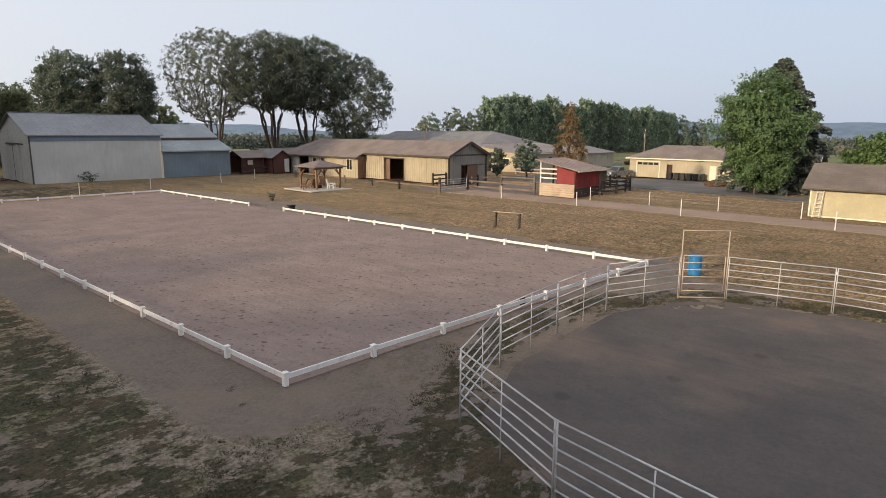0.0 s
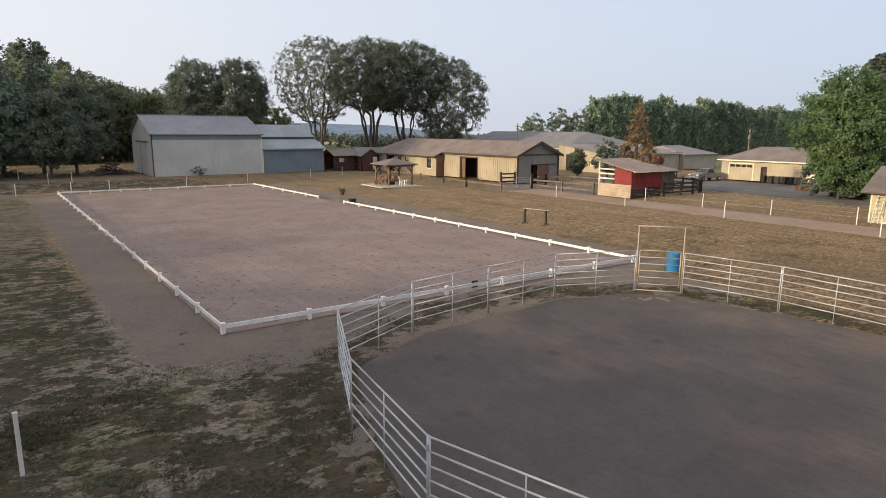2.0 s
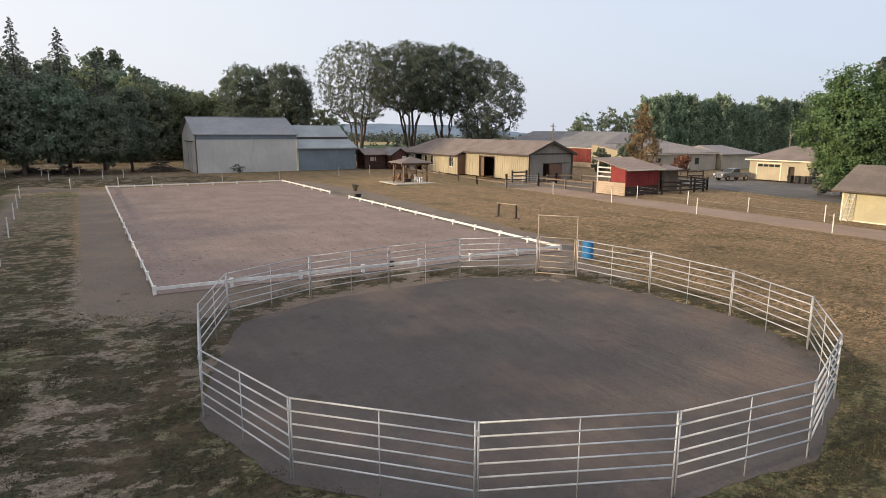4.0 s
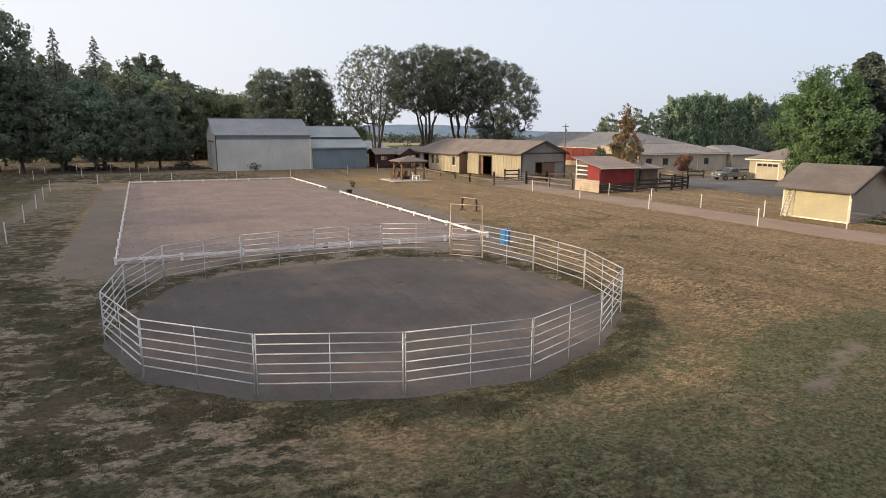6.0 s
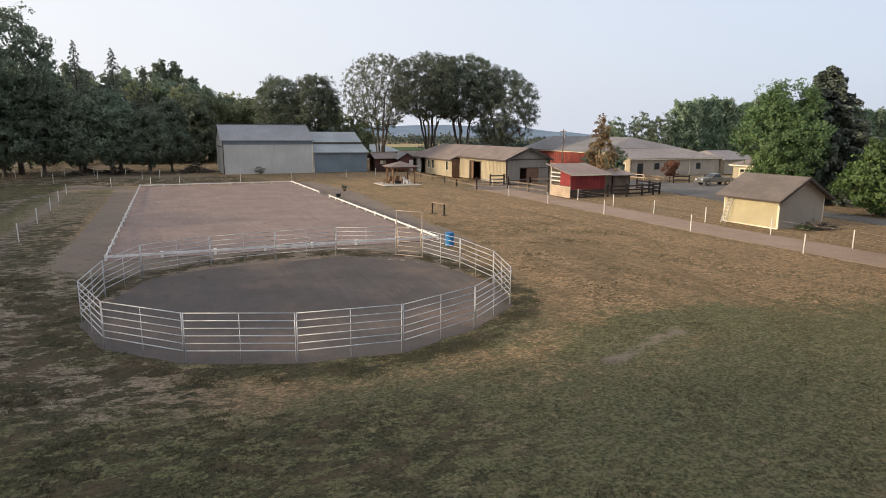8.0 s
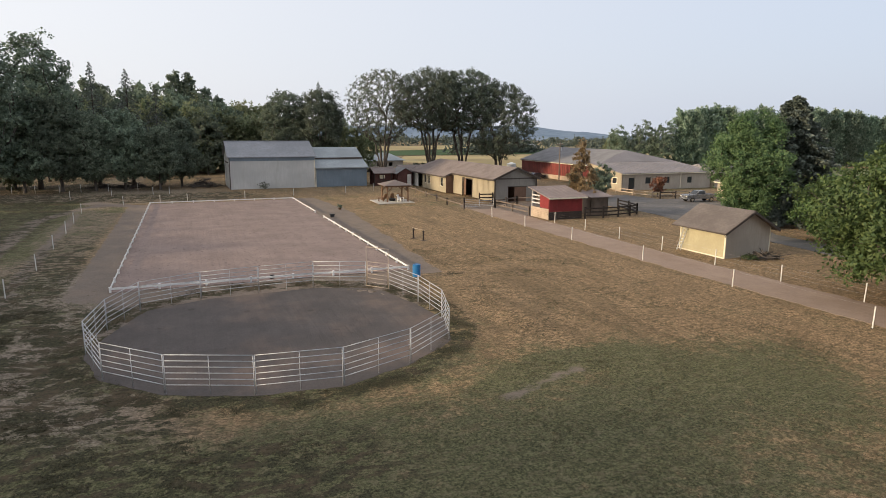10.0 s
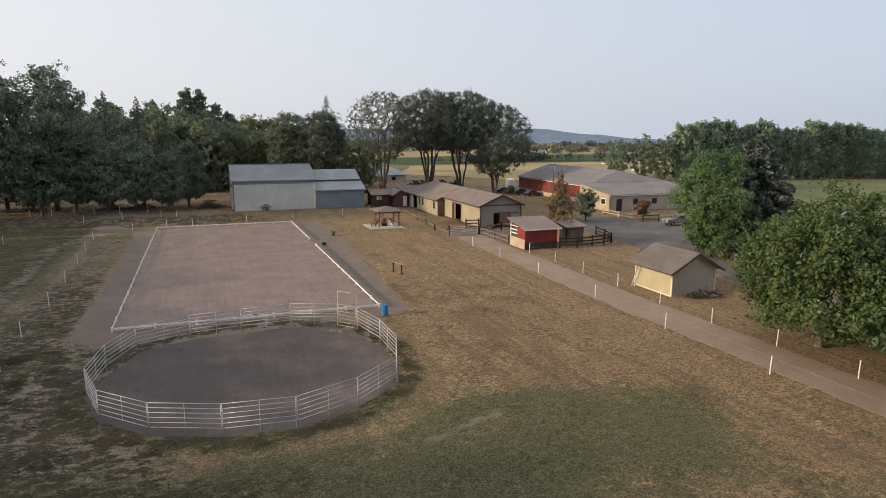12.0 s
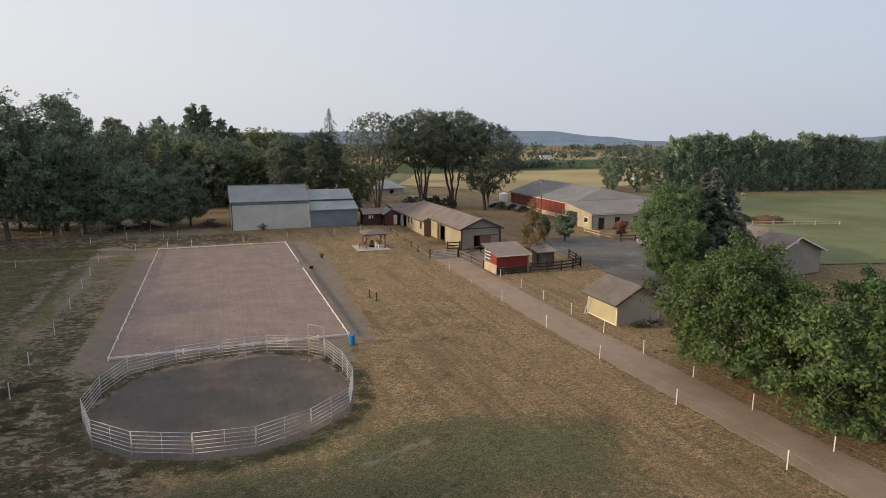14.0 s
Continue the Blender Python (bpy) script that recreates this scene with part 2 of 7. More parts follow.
M["darkshingle"] = surface("dark_brown_shingles", (0.150, 0.128, 0.118), 0.2, 0.5, 5, 0.9, spec=0.2, dirt=(0.19, 0.165, 0.15), bump=0.35, dist=0.02)
M["cream"] = surface("cream_lap_siding", (0.395, 0.35, 0.222), 0.12, 0.4, 6, 0.6, dirt=(0.31, 0.27, 0.2), bump=0.06)
M["creamtrim"] = surface("cream_trim", (0.72, 0.66, 0.52), 0.1, 1.0, 8, 0.55, bump=0.05)
M["darktrim"] = surface("dark_brown_trim", (0.075, 0.06, 0.052), 0.2, 1.0, 8, 0.6, bump=0.05)
M["brownwall"] = surface("brown_painted_boards", (0.16, 0.095, 0.065), 0.2, 0.8, 8, 0.7, stretch=(1, 1, 0.2))
M["shingle"] = surface("brown_composition_shingles", (0.198, 0.164, 0.152), 0.2, 0.5, 5, 0.9, spec=0.2, dirt=(0.23, 0.192, 0.174), bump=0.35, dist=0.02)
M["greyshingle"] = surface("grey_composition_shingles", (0.20, 0.195, 0.20), 0.18, 0.5, 5, 0.9, spec=0.2, bump=0.35, dist=0.02)
M["red"] = surface("barn_red_paint", (0.205, 0.026, 0.028), 0.2, 0.8, 8, 0.65, dirt=(0.17, 0.034, 0.03), stretch=(1, 1, 0.25))
M["darkred"] = surface("dark_red_boards", (0.088, 0.036, 0.030), 0.25, 0.8, 8, 0.75, stretch=(1, 1, 0.25))
M["rawwood"] = surface("bleached_boards", (0.42, 0.33, 0.25), 0.25, 0.8, 8, 0.8, dirt=(0.26, 0.19, 0.14), stretch=(1, 1, 4), bump=0.3)
M["greywood"] = surface("grey_weathered_wood", (0.16, 0.125, 0.10), 0.3, 0.8, 9, 0.85, stretch=(1, 1, 0.3), bump=0.3)
M["cedar"] = surface("brown_stained_timber", (0.22, 0.125, 0.07), 0.25, 0.9, 9, 0.7, stretch=(1, 1, 0.3), bump=0.2)
M["darkwood"] = surface("dark_creosoted_boards", (0.045, 0.034, 0.028), 0.3, 0.8, 9, 0.8, stretch=(1, 1, 0.4), bump=0.3)
M["concrete"] = surface("pale_concrete", (0.45, 0.42, 0.37), 0.15, 0.5, 6, 0.85, dirt=(0.33, 0.29, 0.24), bump=0.2)
# dark brown in place of the shade inside a doorway
M["void"] = surface("dark_interior_shade", (0.05, 0.035, 0.028), 0.3, 0.6, 5, 0.9)
M["glass"] = surface("dusty_window_glass", (0.03, 0.035, 0.04), 0.2, 0.6, 5, 0.12, bump=0)
M["blueplastic"] = surface("blue_plastic_drum", (0.02, 0.16, 0.38), 0.15, 2.0, 14, 0.4, dirt=(0.06, 0.18, 0.32), bump=0.04)
M["black"] = surface("black_plastic", (0.02, 0.02, 0.022), 0.2, 2.0, 10, 0.5, bump=0.05)
# tyres and fire pit, and the shade inside the hall's openings
M["rubber_and_shade"] = surface("black_rubber_and_shade", (0.025, 0.024, 0.023), 0.2, 2.0, 10, 0.85, bump=0.1)
M["carpaint"] = surface("silver_grey_car_paint", (0.19, 0.195, 0.205), 0.08, 1.0, 6, 0.3, 0.4, 0.5, dirt=(0.20, 0.185, 0.165), bump=0)
M["darkpaint"] = surface("dark_blue_car_paint", (0.03, 0.035, 0.05), 0.08, 1.0, 6, 0.25, 0.3, 0.5, bump=0)
M["chrome"] = surface("bright_metal", (0.6, 0.6, 0.6), 0.1, 1.0, 9, 0.25, 0.9, 0.5, bump=0)
M["lamp"] = surface("clear_lamp_plastic", (0.65, 0.63, 0.58), 0.1, 1.0, 9, 0.2, 0.0, 0.6, bump=0)
M["aluminium"] = surface("ladder_aluminium", (0.62, 0.62, 0.60), 0.1, 1.0, 12, 0.45, 0.5, bump=0.03)
M["soil"] = surface("heaped_brown_soil", (0.12, 0.075, 0.05), 0.3, 0.8, 6, 0.95, spec=0.1, bump=0.6, dist=0.05)
M["bark"] = surface("grey_brown_bark", (0.085, 0.072, 0.062), 0.35, 0.8, 7, 0.9, stretch=(1, 1, 0.25), bump=0.6, dist=0.03)
M["palebark"] = surface("pale_grey_bark", (0.20, 0.175, 0.15), 0.35, 0.8, 7, 0.9, stretch=(1, 1, 0.25), bump=0.6, dist=0.03)
M["tin"] = surface("white_tank_enamel", (0.7, 0.7, 0.68), 0.1, 0.6, 6, 0.5, bump=0.03)
M["leaf_oak"] = leaf_material("oak_leaves", (0.083, 0.110, 0.083), (0.190, 0.230, 0.168), 0.35)
M["leaf_pale"] = leaf_material("sparse_grey_green_leaves", (0.085, 0.102, 0.074), (0.195, 0.215, 0.155), 0.3)
M["leaf_wood"] = leaf_material("woodland_leaves", (0.109, 0.149, 0.110), (0.270, 0.324, 0.228), 0.4)
M["leaf_light"] = leaf_material("light_woodland_leaves", (0.147, 0.187, 0.103), (0.326, 0.352, 0.194), 0.4)
M["leaf_green"] = leaf_material("fresh_green_leaves", (0.060, 0.106, 0.046), (0.168, 0.226, 0.096), 0.35)
M["leaf_walnut"] = leaf_material("walnut_leaves", (0.053, 0.108, 0.037), (0.176, 0.251, 0.090), 0.35)
M["leaf_poplar"] = leaf_material("silvery_poplar_leaves", (0.083, 0.137, 0.091), (0.354, 0.426, 0.309), 0.35)
M["leaf_autumn"] = leaf_material("rusty_autumn_leaves", (0.150, 0.100, 0.060), (0.300, 0.196, 0.116), 0.3)
M["leaf_red"] = leaf_material("red_maple_leaves", (0.150, 0.062, 0.040), (0.290, 0.135, 0.085))
# air haze mixed into the leaf colour of the far belts
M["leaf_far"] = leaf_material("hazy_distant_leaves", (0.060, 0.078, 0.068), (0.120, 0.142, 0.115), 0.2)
M["needle"] = leaf_material("fir_needles", (0.105, 0.135, 0.099), (0.247, 0.292, 0.198), 0.25)
M["needle_grey"] = leaf_material("grey_fir_needles", (0.074, 0.095, 0.081), (0.202, 0.229, 0.190), 0.2)
M["blade"] = leaf_material("dry_and_green_grass_blades", (0.075, 0.078, 0.040), (0.220, 0.185, 0.110), 0.3)
M["weed"] = leaf_material("green_weed_blades", (0.050, 0.050, 0.027), (0.140, 0.128, 0.072), 0.3)


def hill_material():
    # backdrop glows by itself; distance haze is put into its blue
    k = Nodes("hazy_glowing_hill")
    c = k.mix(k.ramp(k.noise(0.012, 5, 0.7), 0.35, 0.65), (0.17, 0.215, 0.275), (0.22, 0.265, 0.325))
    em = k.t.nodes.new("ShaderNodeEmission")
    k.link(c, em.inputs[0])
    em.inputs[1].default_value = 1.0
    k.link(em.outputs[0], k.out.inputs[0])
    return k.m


M["hill"] = hill_material()

# ---- building blocks ----


def smooth01(v):
    v = min(1.0, max(0.0, v))
    return v * v * (3 - 2 * v)


def gz(x, y):
    """Height of the ground: the arena leans a little to the north-east, the pen is hollowed, the yard lies lower."""
    fall = 0.0125 * max(0.0, math.hypot(x - 20, y) - 95)
    fall += (0.22 + 0.09 * smooth01((-3 - y) / 14)) * smooth01((14.0 - math.hypot(x - 9.0, y + 10.3)) / 3.5) * smooth01((-0.2 - y) / 1.6)
    cx, cy = min(20.0, max(0.0, x)), min(56.0, max(0.0, y))
    tilt = (0.0083 * cy + 0.0065 * cx * (1 - cy / 70)) * smooth01((y + 5) / 5) * smooth01((69 - y) / 11)
    near = smooth01((38 - x) / 15) * smooth01((x + 45) / 30)
    fall += tilt * near + (1 - near) * 0.12 * smooth01(y / 50) * smooth01((68 - y) / 10)
    return -fall - 0.85 * smooth01((x - 52) / 30)


def thing(name, x, y, z, label, category, group="", rz=0.0, kind=""):
    ob = new(name)
    ob.empty_display_size = 0.3
    ob.matrix_world = pose(x, y, z, 0, 0, rz)
    return tagged(ob, label, category, group, kind)


def mesh_of(name, bm, material, smooth=False):
    me = bpy.data.meshes.new(name)
    bm.normal_update()
    bm.to_mesh(me)
    bm.free()
    me.materials.append(material)
    if smooth:
        me.polygons.foreach_set("use_smooth", [True] * len(me.polygons))
    return me


def part(name, bm, material, parent, label="", smooth=False):
    """One mesh object, in the parent's own axes."""
    me = bm if isinstance(bm, bpy.types.Mesh) else mesh_of(name, bm, material, smooth)
    ob = new(name, me)
    ob.parent = parent
    if label:
        tagged(ob, label)
    if name in ("rib", "batten", "seam", "course", "lap_siding", "door_rib"):
        tagged(ob, kind="stuff")
    return ob


def lone(name, bm, material, label, category, group="", kind="", smooth=False):
    ob = new(name, mesh_of(name, bm, material, smooth))
    return tagged(ob, label, category, group, kind)


def box(bm, x0, x1, y0, y1, z0, z1):
    v = [bm.verts.new((x, y, z)) for z in (z0, z1) for x, y in ((x0, y0), (x1, y0), (x1, y1), (x0, y1))]
    for f in ((3, 2, 1, 0), (4, 5, 6, 7), (0, 1, 5, 4), (1, 2, 6, 5), (2, 3, 7, 6), (3, 0, 4, 7)):
        bm.faces.new([v[i] for i in f])
    return bm


def boxes(*items):
    bm = bmesh.new()
    for it in items:
        box(bm, *it)
    return bm


def bevelled(bm, width=0.01):
    bmesh.ops.bevel(bm, geom=bm.edges[:], offset=width, segments=1, affect="EDGES")
    return bm


def tube(bm, p, q, r0, r1=None, n=8, caps=True):
    """A round bar from p to q, tapered where r1 is given."""
    p, q = Vector(p), Vector(q)
    r1 = r0 if r1 is None else r1
    w = (q - p).normalized()
    u = w.orthogonal().normalized()
    v = w.cross(u)
    rings = []
    for c, r in ((p, r0), (q, r1)):
        rings.append([bm.verts.new(c + r * (math.cos(2 * math.pi * i / n) * u + math.sin(2 * math.pi * i / n) * v)) for i in range(n)])
    a, b = rings
    for i in range(n):
        bm.faces.new((a[i], a[(i + 1) % n], b[(i + 1) % n], b[i]))
    if caps:
        bm.faces.new(a[::-1])
        bm.faces.new(b)
    return bm


def slab(corners, thick):
    """A plate of that thickness below its four (or more) upper corners."""
    bm = bmesh.new()
    top = [bm.verts.new(c) for c in corners]
    low = [bm.verts.new((c[0], c[1], c[2] - thick)) for c in corners]
    bm.faces.new(top)
    bm.faces.new(low[::-1])
    n = len(top)
    for i in range(n):
        bm.faces.new((top[i], low[i], low[(i + 1) % n], top[(i + 1) % n]))
    bmesh.ops.recalc_face_normals(bm, faces=bm.faces[:])
    return bm


def wall_bm(length, height, thick, holes=(), top=None):
    """A wall along x from 0, its outer face at y 0, going back to y thick. holes: (x0, x1, z0, z1). top: heights above x, for a gable."""
    bm = bmesh.new()
    xs = sorted({0.0, length, *(h[0] for h in holes), *(h[1] for h in holes)})
    zs = sorted({0.0, height, *(h[2] for h in holes), *(h[3] for h in holes)})
    for x0, x1 in zip(xs, xs[1:]):
        for z0, z1 in zip(zs, zs[1:]):
            cx, cz = (x0 + x1) / 2, (z0 + z1) / 2
            if not any(h[0] < cx < h[1] and h[2] < cz < h[3] for h in holes):
                box(bm, x0, x1, 0, thick, z0, z1)
    if top:
        pts = [(0, height), *top, (length, height)]
        for y in (0, thick):
            vs = [bm.verts.new((x, y, z)) for x, z in pts]
            bm.faces.new(vs if y else vs[::-1])
    bmesh.ops.remove_doubles(bm, verts=bm.verts[:], dist=1e-5)
    bmesh.ops.recalc_face_normals(bm, faces=bm.faces[:])
    return bm


def ribs_bm(length, height, step, w=0.05, proud=0.025, holes=(), top=None):
    """Upright ribs of steel siding or battens on a wall's outer face."""
    bm = bmesh.new()
    n = int(length / step)
    for i in range(1, n):
        x = i * length / n
        z1 = height
        if top:
            for (xa, za), (xb, zb) in zip([(0, height), *top], [*top, (length, height)]):
                if xa <= x <= xb:
                    z1 = za + (zb - za) * (x - xa) / (xb - xa)
        spans = [(0.03, z1 - 0.02)]
        for h in holes:
            if h[0] - w < x < h[1] + w:
                spans = [s for a, b in spans for s in ((a, min(b, h[2])), (max(a, h[3]), b)) if s[1] - s[0] > 0.05]
        for a, b in spans:
            box(bm, x - w / 2, x + w / 2, -proud, 0.0, a, b)
    return bm


def laps_bm(length, height, step=0.2, proud=0.018, holes=(), top=None):
    """Horizontal lap boards on a wall's outer face, each leaning out at its foot."""
    bm = bmesh.new()
    peak = max([height] + [z for _, z in (top or ())])
    n = int(peak / step)
    for i in range(n):
        z0, z1 = i * peak / n, (i + 1) * peak / n
        xa, xb = 0.0, length
        if top and z1 > height:
            px, pz = top[0]
            f = (z1 - height) / (pz - height)
            xa, xb = px * f, length - (length - px) * f
        spans = [(xa, xb)]
        for h in holes:
            if h[2] < z1 and h[3] > z0:
                spans = [s for a, b in spans for s in ((a, min(b, h[0])), (max(a, h[1]), b)) if s[1] - s[0] > 0.02]
        for a, b in spans:
            v = [bm.verts.new(c) for c in ((a, -proud, z0 + 0.004), (b, -proud, z0 + 0.004), (b, -0.003, z1), (a, -0.003, z1), (a, 0, z0 + 0.004), (b, 0, z0 + 0.004))]
            bm.faces.new((v[0], v[1], v[2], v[3]))
            bm.faces.new((v[4], v[5], v[1], v[0]))
    return bm


def seams_bm(a, b, c, d2, step, w=0.05, h=0.035):
    """Standing seams on a roof plane: a-b is the eave, d2-c the ridge above it."""
    a, b, c, d2 = map(Vector, (a, b, c, d2))
    bm = bmesh.new()
    n = max(2, int((b - a).length / step))
    for i in range(n + 1):
        f = i / n
        p, q = a.lerp(b, f), d2.lerp(c, f)
        beam(bm, p + Vector((0, 0, h / 2)), q + Vector((0, 0, h / 2)), w, h)
    return bm


def beam(bm, p, q, w, h):
    p, q = Vector(p), Vector(q)
    a = (q - p).normalized()
    side = Vector((0, 0, 1)).cross(a)
    side = Vector((1, 0, 0)) if side.length < 1e-4 else side.normalized()
    up = a.cross(side)
    vs = [bm.verts.new(c + side * sx * w / 2 + up * sz * h / 2) for c in (p, q) for sx, sz in ((-1, -1), (1, -1), (1, 1), (-1, 1))]
    for f in ((0, 1, 2, 3), (7, 6, 5, 4), (4, 5, 1, 0), (5, 6, 2, 1), (6, 7, 3, 2), (7, 4, 0, 3)):
        bm.faces.new([vs[i] for i in f])
    return bm


def courses_bm(a, b, c, d2, step=0.3, h=0.02):
    """Shingle courses: low steps along a roof plane."""
    a, b, c, d2 = map(Vector, (a, b, c, d2))
    bm = bmesh.new()
    n = max(2, int((d2 - a).length / step))
    up = Vector((0, 0, 1))
    for i in range(n):
        p0, p1 = a.lerp(d2, i / n), a.lerp(d2, (i + 1) / n)
        q0, q1 = b.lerp(c, i / n), b.lerp(c, (i + 1) / n)
        v = [bm.verts.new(x) for x in (p0 + up * h, q0 + up * h, q1 + up * 0.004, p1 + up * 0.004, p0, q0)]
        bm.faces.new((v[0], v[1], v[2], v[3]))
        bm.faces.new((v[4], v[5], v[1], v[0]))
    return bm


def placed(ob, x, y, z, rz=0.0):
    ob.matrix_local = pose(x, y, z, 0, 0, rz)
    return ob


def window(parent, x, z, w, h, rz, px, py, face=0.0, glass="glass", trim="creamtrim", bars=True):
    """A framed window in a wall: origin px, py with turn rz; x along the wall."""
    wn = part("window", boxes((x - w / 2 - 0.08, x + w / 2 + 0.08, face - 0.03, face - 0.002, z - 0.1, z - 0.0)), M[trim], parent)
    placed(wn, px, py, 0, rz)
    fr = bmesh.new()
    for it in ((x - w / 2 - 0.08, x - w / 2, z, z + h), (x + w / 2, x + w / 2 + 0.08, z, z + h), (x - w / 2 - 0.08, x + w / 2 + 0.08, z + h, z + h + 0.08)):
        box(fr, it[0], it[1], face - 0.03, face + 0.06, it[2], it[3])
    part("window_frame", fr, M[trim], wn)
    part("pane", boxes((x - w / 2, x + w / 2, face + 0.05, face + 0.065, z, z + h)), M[glass], wn)
    if bars:
        part("glazing_bar", boxes((x - 0.02, x + 0.02, face + 0.03, face + 0.05, z, z + h), ), M[trim], wn)
    return wn

# ---- ground ----
AR = [Vector((x, y, gz(x, y))) for x, y in ((0, 0), (20.0, 0), (20.25, 55.1), (0.0, 54.8))]
PEN = [(0.52, -7.45), (-0.03, -11.2), (1.02, -14.65), (3.54, -17.19), (6.92, -18.6), (10.46, -19.0), (13.92, -17.65), (16.87, -15.25), (17.85, -11.87), (17.78, -8.18), (16.98, -4.68), (15.82, -3.27), (12.46, -1.97), (8.85, -2.15), (5.3, -2.57), (1.92, -4.05)]
PEN_C = (9.0, -10.3)
PEN_REACH = (0.95, 1.015)


def seg_dist(x, y, pts):
    """Distance from a point to a line of points."""
    best = 1e9
    for (ax, ay), (bx, by) in zip(pts, pts[1:]):
        dx, dy = bx - ax, by - ay
        f = max(0, min(1, ((x - ax) * dx + (y - ay) * dy) / (dx * dx + dy * dy)))
        best = min(best, math.hypot(x - ax - f * dx, y - ay - f * dy))
    return best


LANE = [(41.6, -75), (41.1, -34), (40.9, -19), (40.6, -5), (40.9, 8), (41.3, 20), (41.8, 31)]
TRACK = [(-1.0, -0.6), (-1.1, 18), (-1.2, 40), (-1.3, 53), (-8, 59)]
FIELD_TRACK = [(-10.4, -12), (-10.3, 13), (-11.4, 40), (-8.3, 53), (-4.0, 58)]
POST_TRACK = [(-5.7, -3), (-6.1, 5), (-6.7, 15), (-7.3, 30), (-8.0, 46)]
RUT = [(15.9, -23.3), (17.3, -22.75), (18.9, -22.1), (20.5, -21.6)]
PATHWAY = [(21.0, 34.5), (29, 36), (37, 34), (42, 32)]


def zones(x, y):
    """How bare and how green the ground is."""
    bare = 0.0
    if -60 < x < 140 and -80 < y < 170:
        bare = max(bare, 0.75 - 0.35 * max(0, seg_dist(x, y, LANE) - 1.2))
        bare = max(bare, 0.85 - 0.8 * max(0, seg_dist(x, y, TRACK) - 1.0))
        bare = max(bare, 0.60 - 0.45 * max(0, seg_dist(x, y, POST_TRACK) - 0.3))
        bare = max(bare, 0.66 - 0.45 * max(0, seg_dist(x, y, FIELD_TRACK) - 0.45))
        bare = max(bare, 0.35 - 0.3 * max(0, seg_dist(x, y, PATHWAY) - 0.6))
        dx, dy = max(-x, 0, x - 20.2), max(-y, 0, y - 55)
        bare = max(bare, 0.75 - 0.55 * math.hypot(dx, dy))
        if x > 19 and -1.5 < y < 57:
            edge = 21.8 + 0.07 * min(y, 38) - 0.06 * max(0, y - 38) + 0.5 * noise.noise((y * 0.3, 2.0, 0))
            bare = max(bare, 0.85 - 0.75 * max(0, x - edge))
        bare = max(bare, 0.7 - 0.18 * max(0, max(abs(x - 46.5) - 5.5, 0) + max(abs(y - 29.5) - 6, 0)))
        r = math.hypot(x - PEN_C[0], y - PEN_C[1])
        if y > -9:
            bare = max(bare, 0.6 - 0.5 * max(0, r - 9.4))
        if -6.5 < y < 0 and 0 < x < 19.5 and r > 7:
            bare = max(bare, 0.68)
        bare = max(bare, 0.46 - 0.026 * math.hypot((x + 3) * 0.8, y + 9))
        bare = max(bare, 0.60 - 0.8 * max(0, seg_dist(x, y, RUT) - 0.12))
        bare = max(bare, 0.38 - 0.02 * math.hypot(x - 50, y - 6))
        bare = max(bare, 0.45 - 0.02 * math.hypot(x - 5, y - 76))
    lush = 0.42
    lush += 0.2 * math.exp(-((x - 23.5) ** 2 / 50 + (y + 22.8) ** 2 / 18))
    lush += 0.1 * math.exp(-((x - 25) ** 2 + (y + 28) ** 2) / 110)
    # greener southern grass, partly the western shade put into its colour
    lush += (0.14 + 0.17 * smooth01((26 - x) / 15)) * smooth01((-16 - y) / 12) * smooth01((37 - x) / 8)
    lush += 0.08 * smooth01((4 - x) / 6) * smooth01((-2 - y) / 3) * smooth01((y + 26) / 8)
    lush += 0.10 * smooth01((-2.4 - x) / 1.0) * smooth01((y + 10) / 6) * smooth01((56 - y) / 6) * smooth01((x + 9) / 2)
    lush += 0.36 * smooth01((-6.5 - x) / 4) * smooth01((y + 8) / 10) * (1.0 if y < 62 else 0.0)
    if math.hypot(x - PEN_C[0], y - PEN_C[1]) < 14:
        lush += 0.16 * math.exp(-((seg_dist(x, y, PEN + PEN[:1]) - 0.5) ** 2) / 1.3)
    lush += 0.14 * smooth01((13 - x) / 7) * smooth01((-20.5 - y) / 3)
    # drier mid field: warm sunlit patch put into the grass colour
    lush -= 0.18 * math.exp(-((x - 32) ** 2 + (y - 0) ** 2) / 500)
    lush -= 0.06 * math.exp(-((x - 40) ** 2 + (y - 10) ** 2) / 300)
    if x > 90:
        lush += 0.1
    if 12 < x < 26 and -27 < y < -17:
        lush += 0.42 * math.exp(-(seg_dist(x, y, [(16.5, -21.9), (20.3, -20.4), (23.5, -21.2)]) ** 2) / 0.9)
    return bare, lush


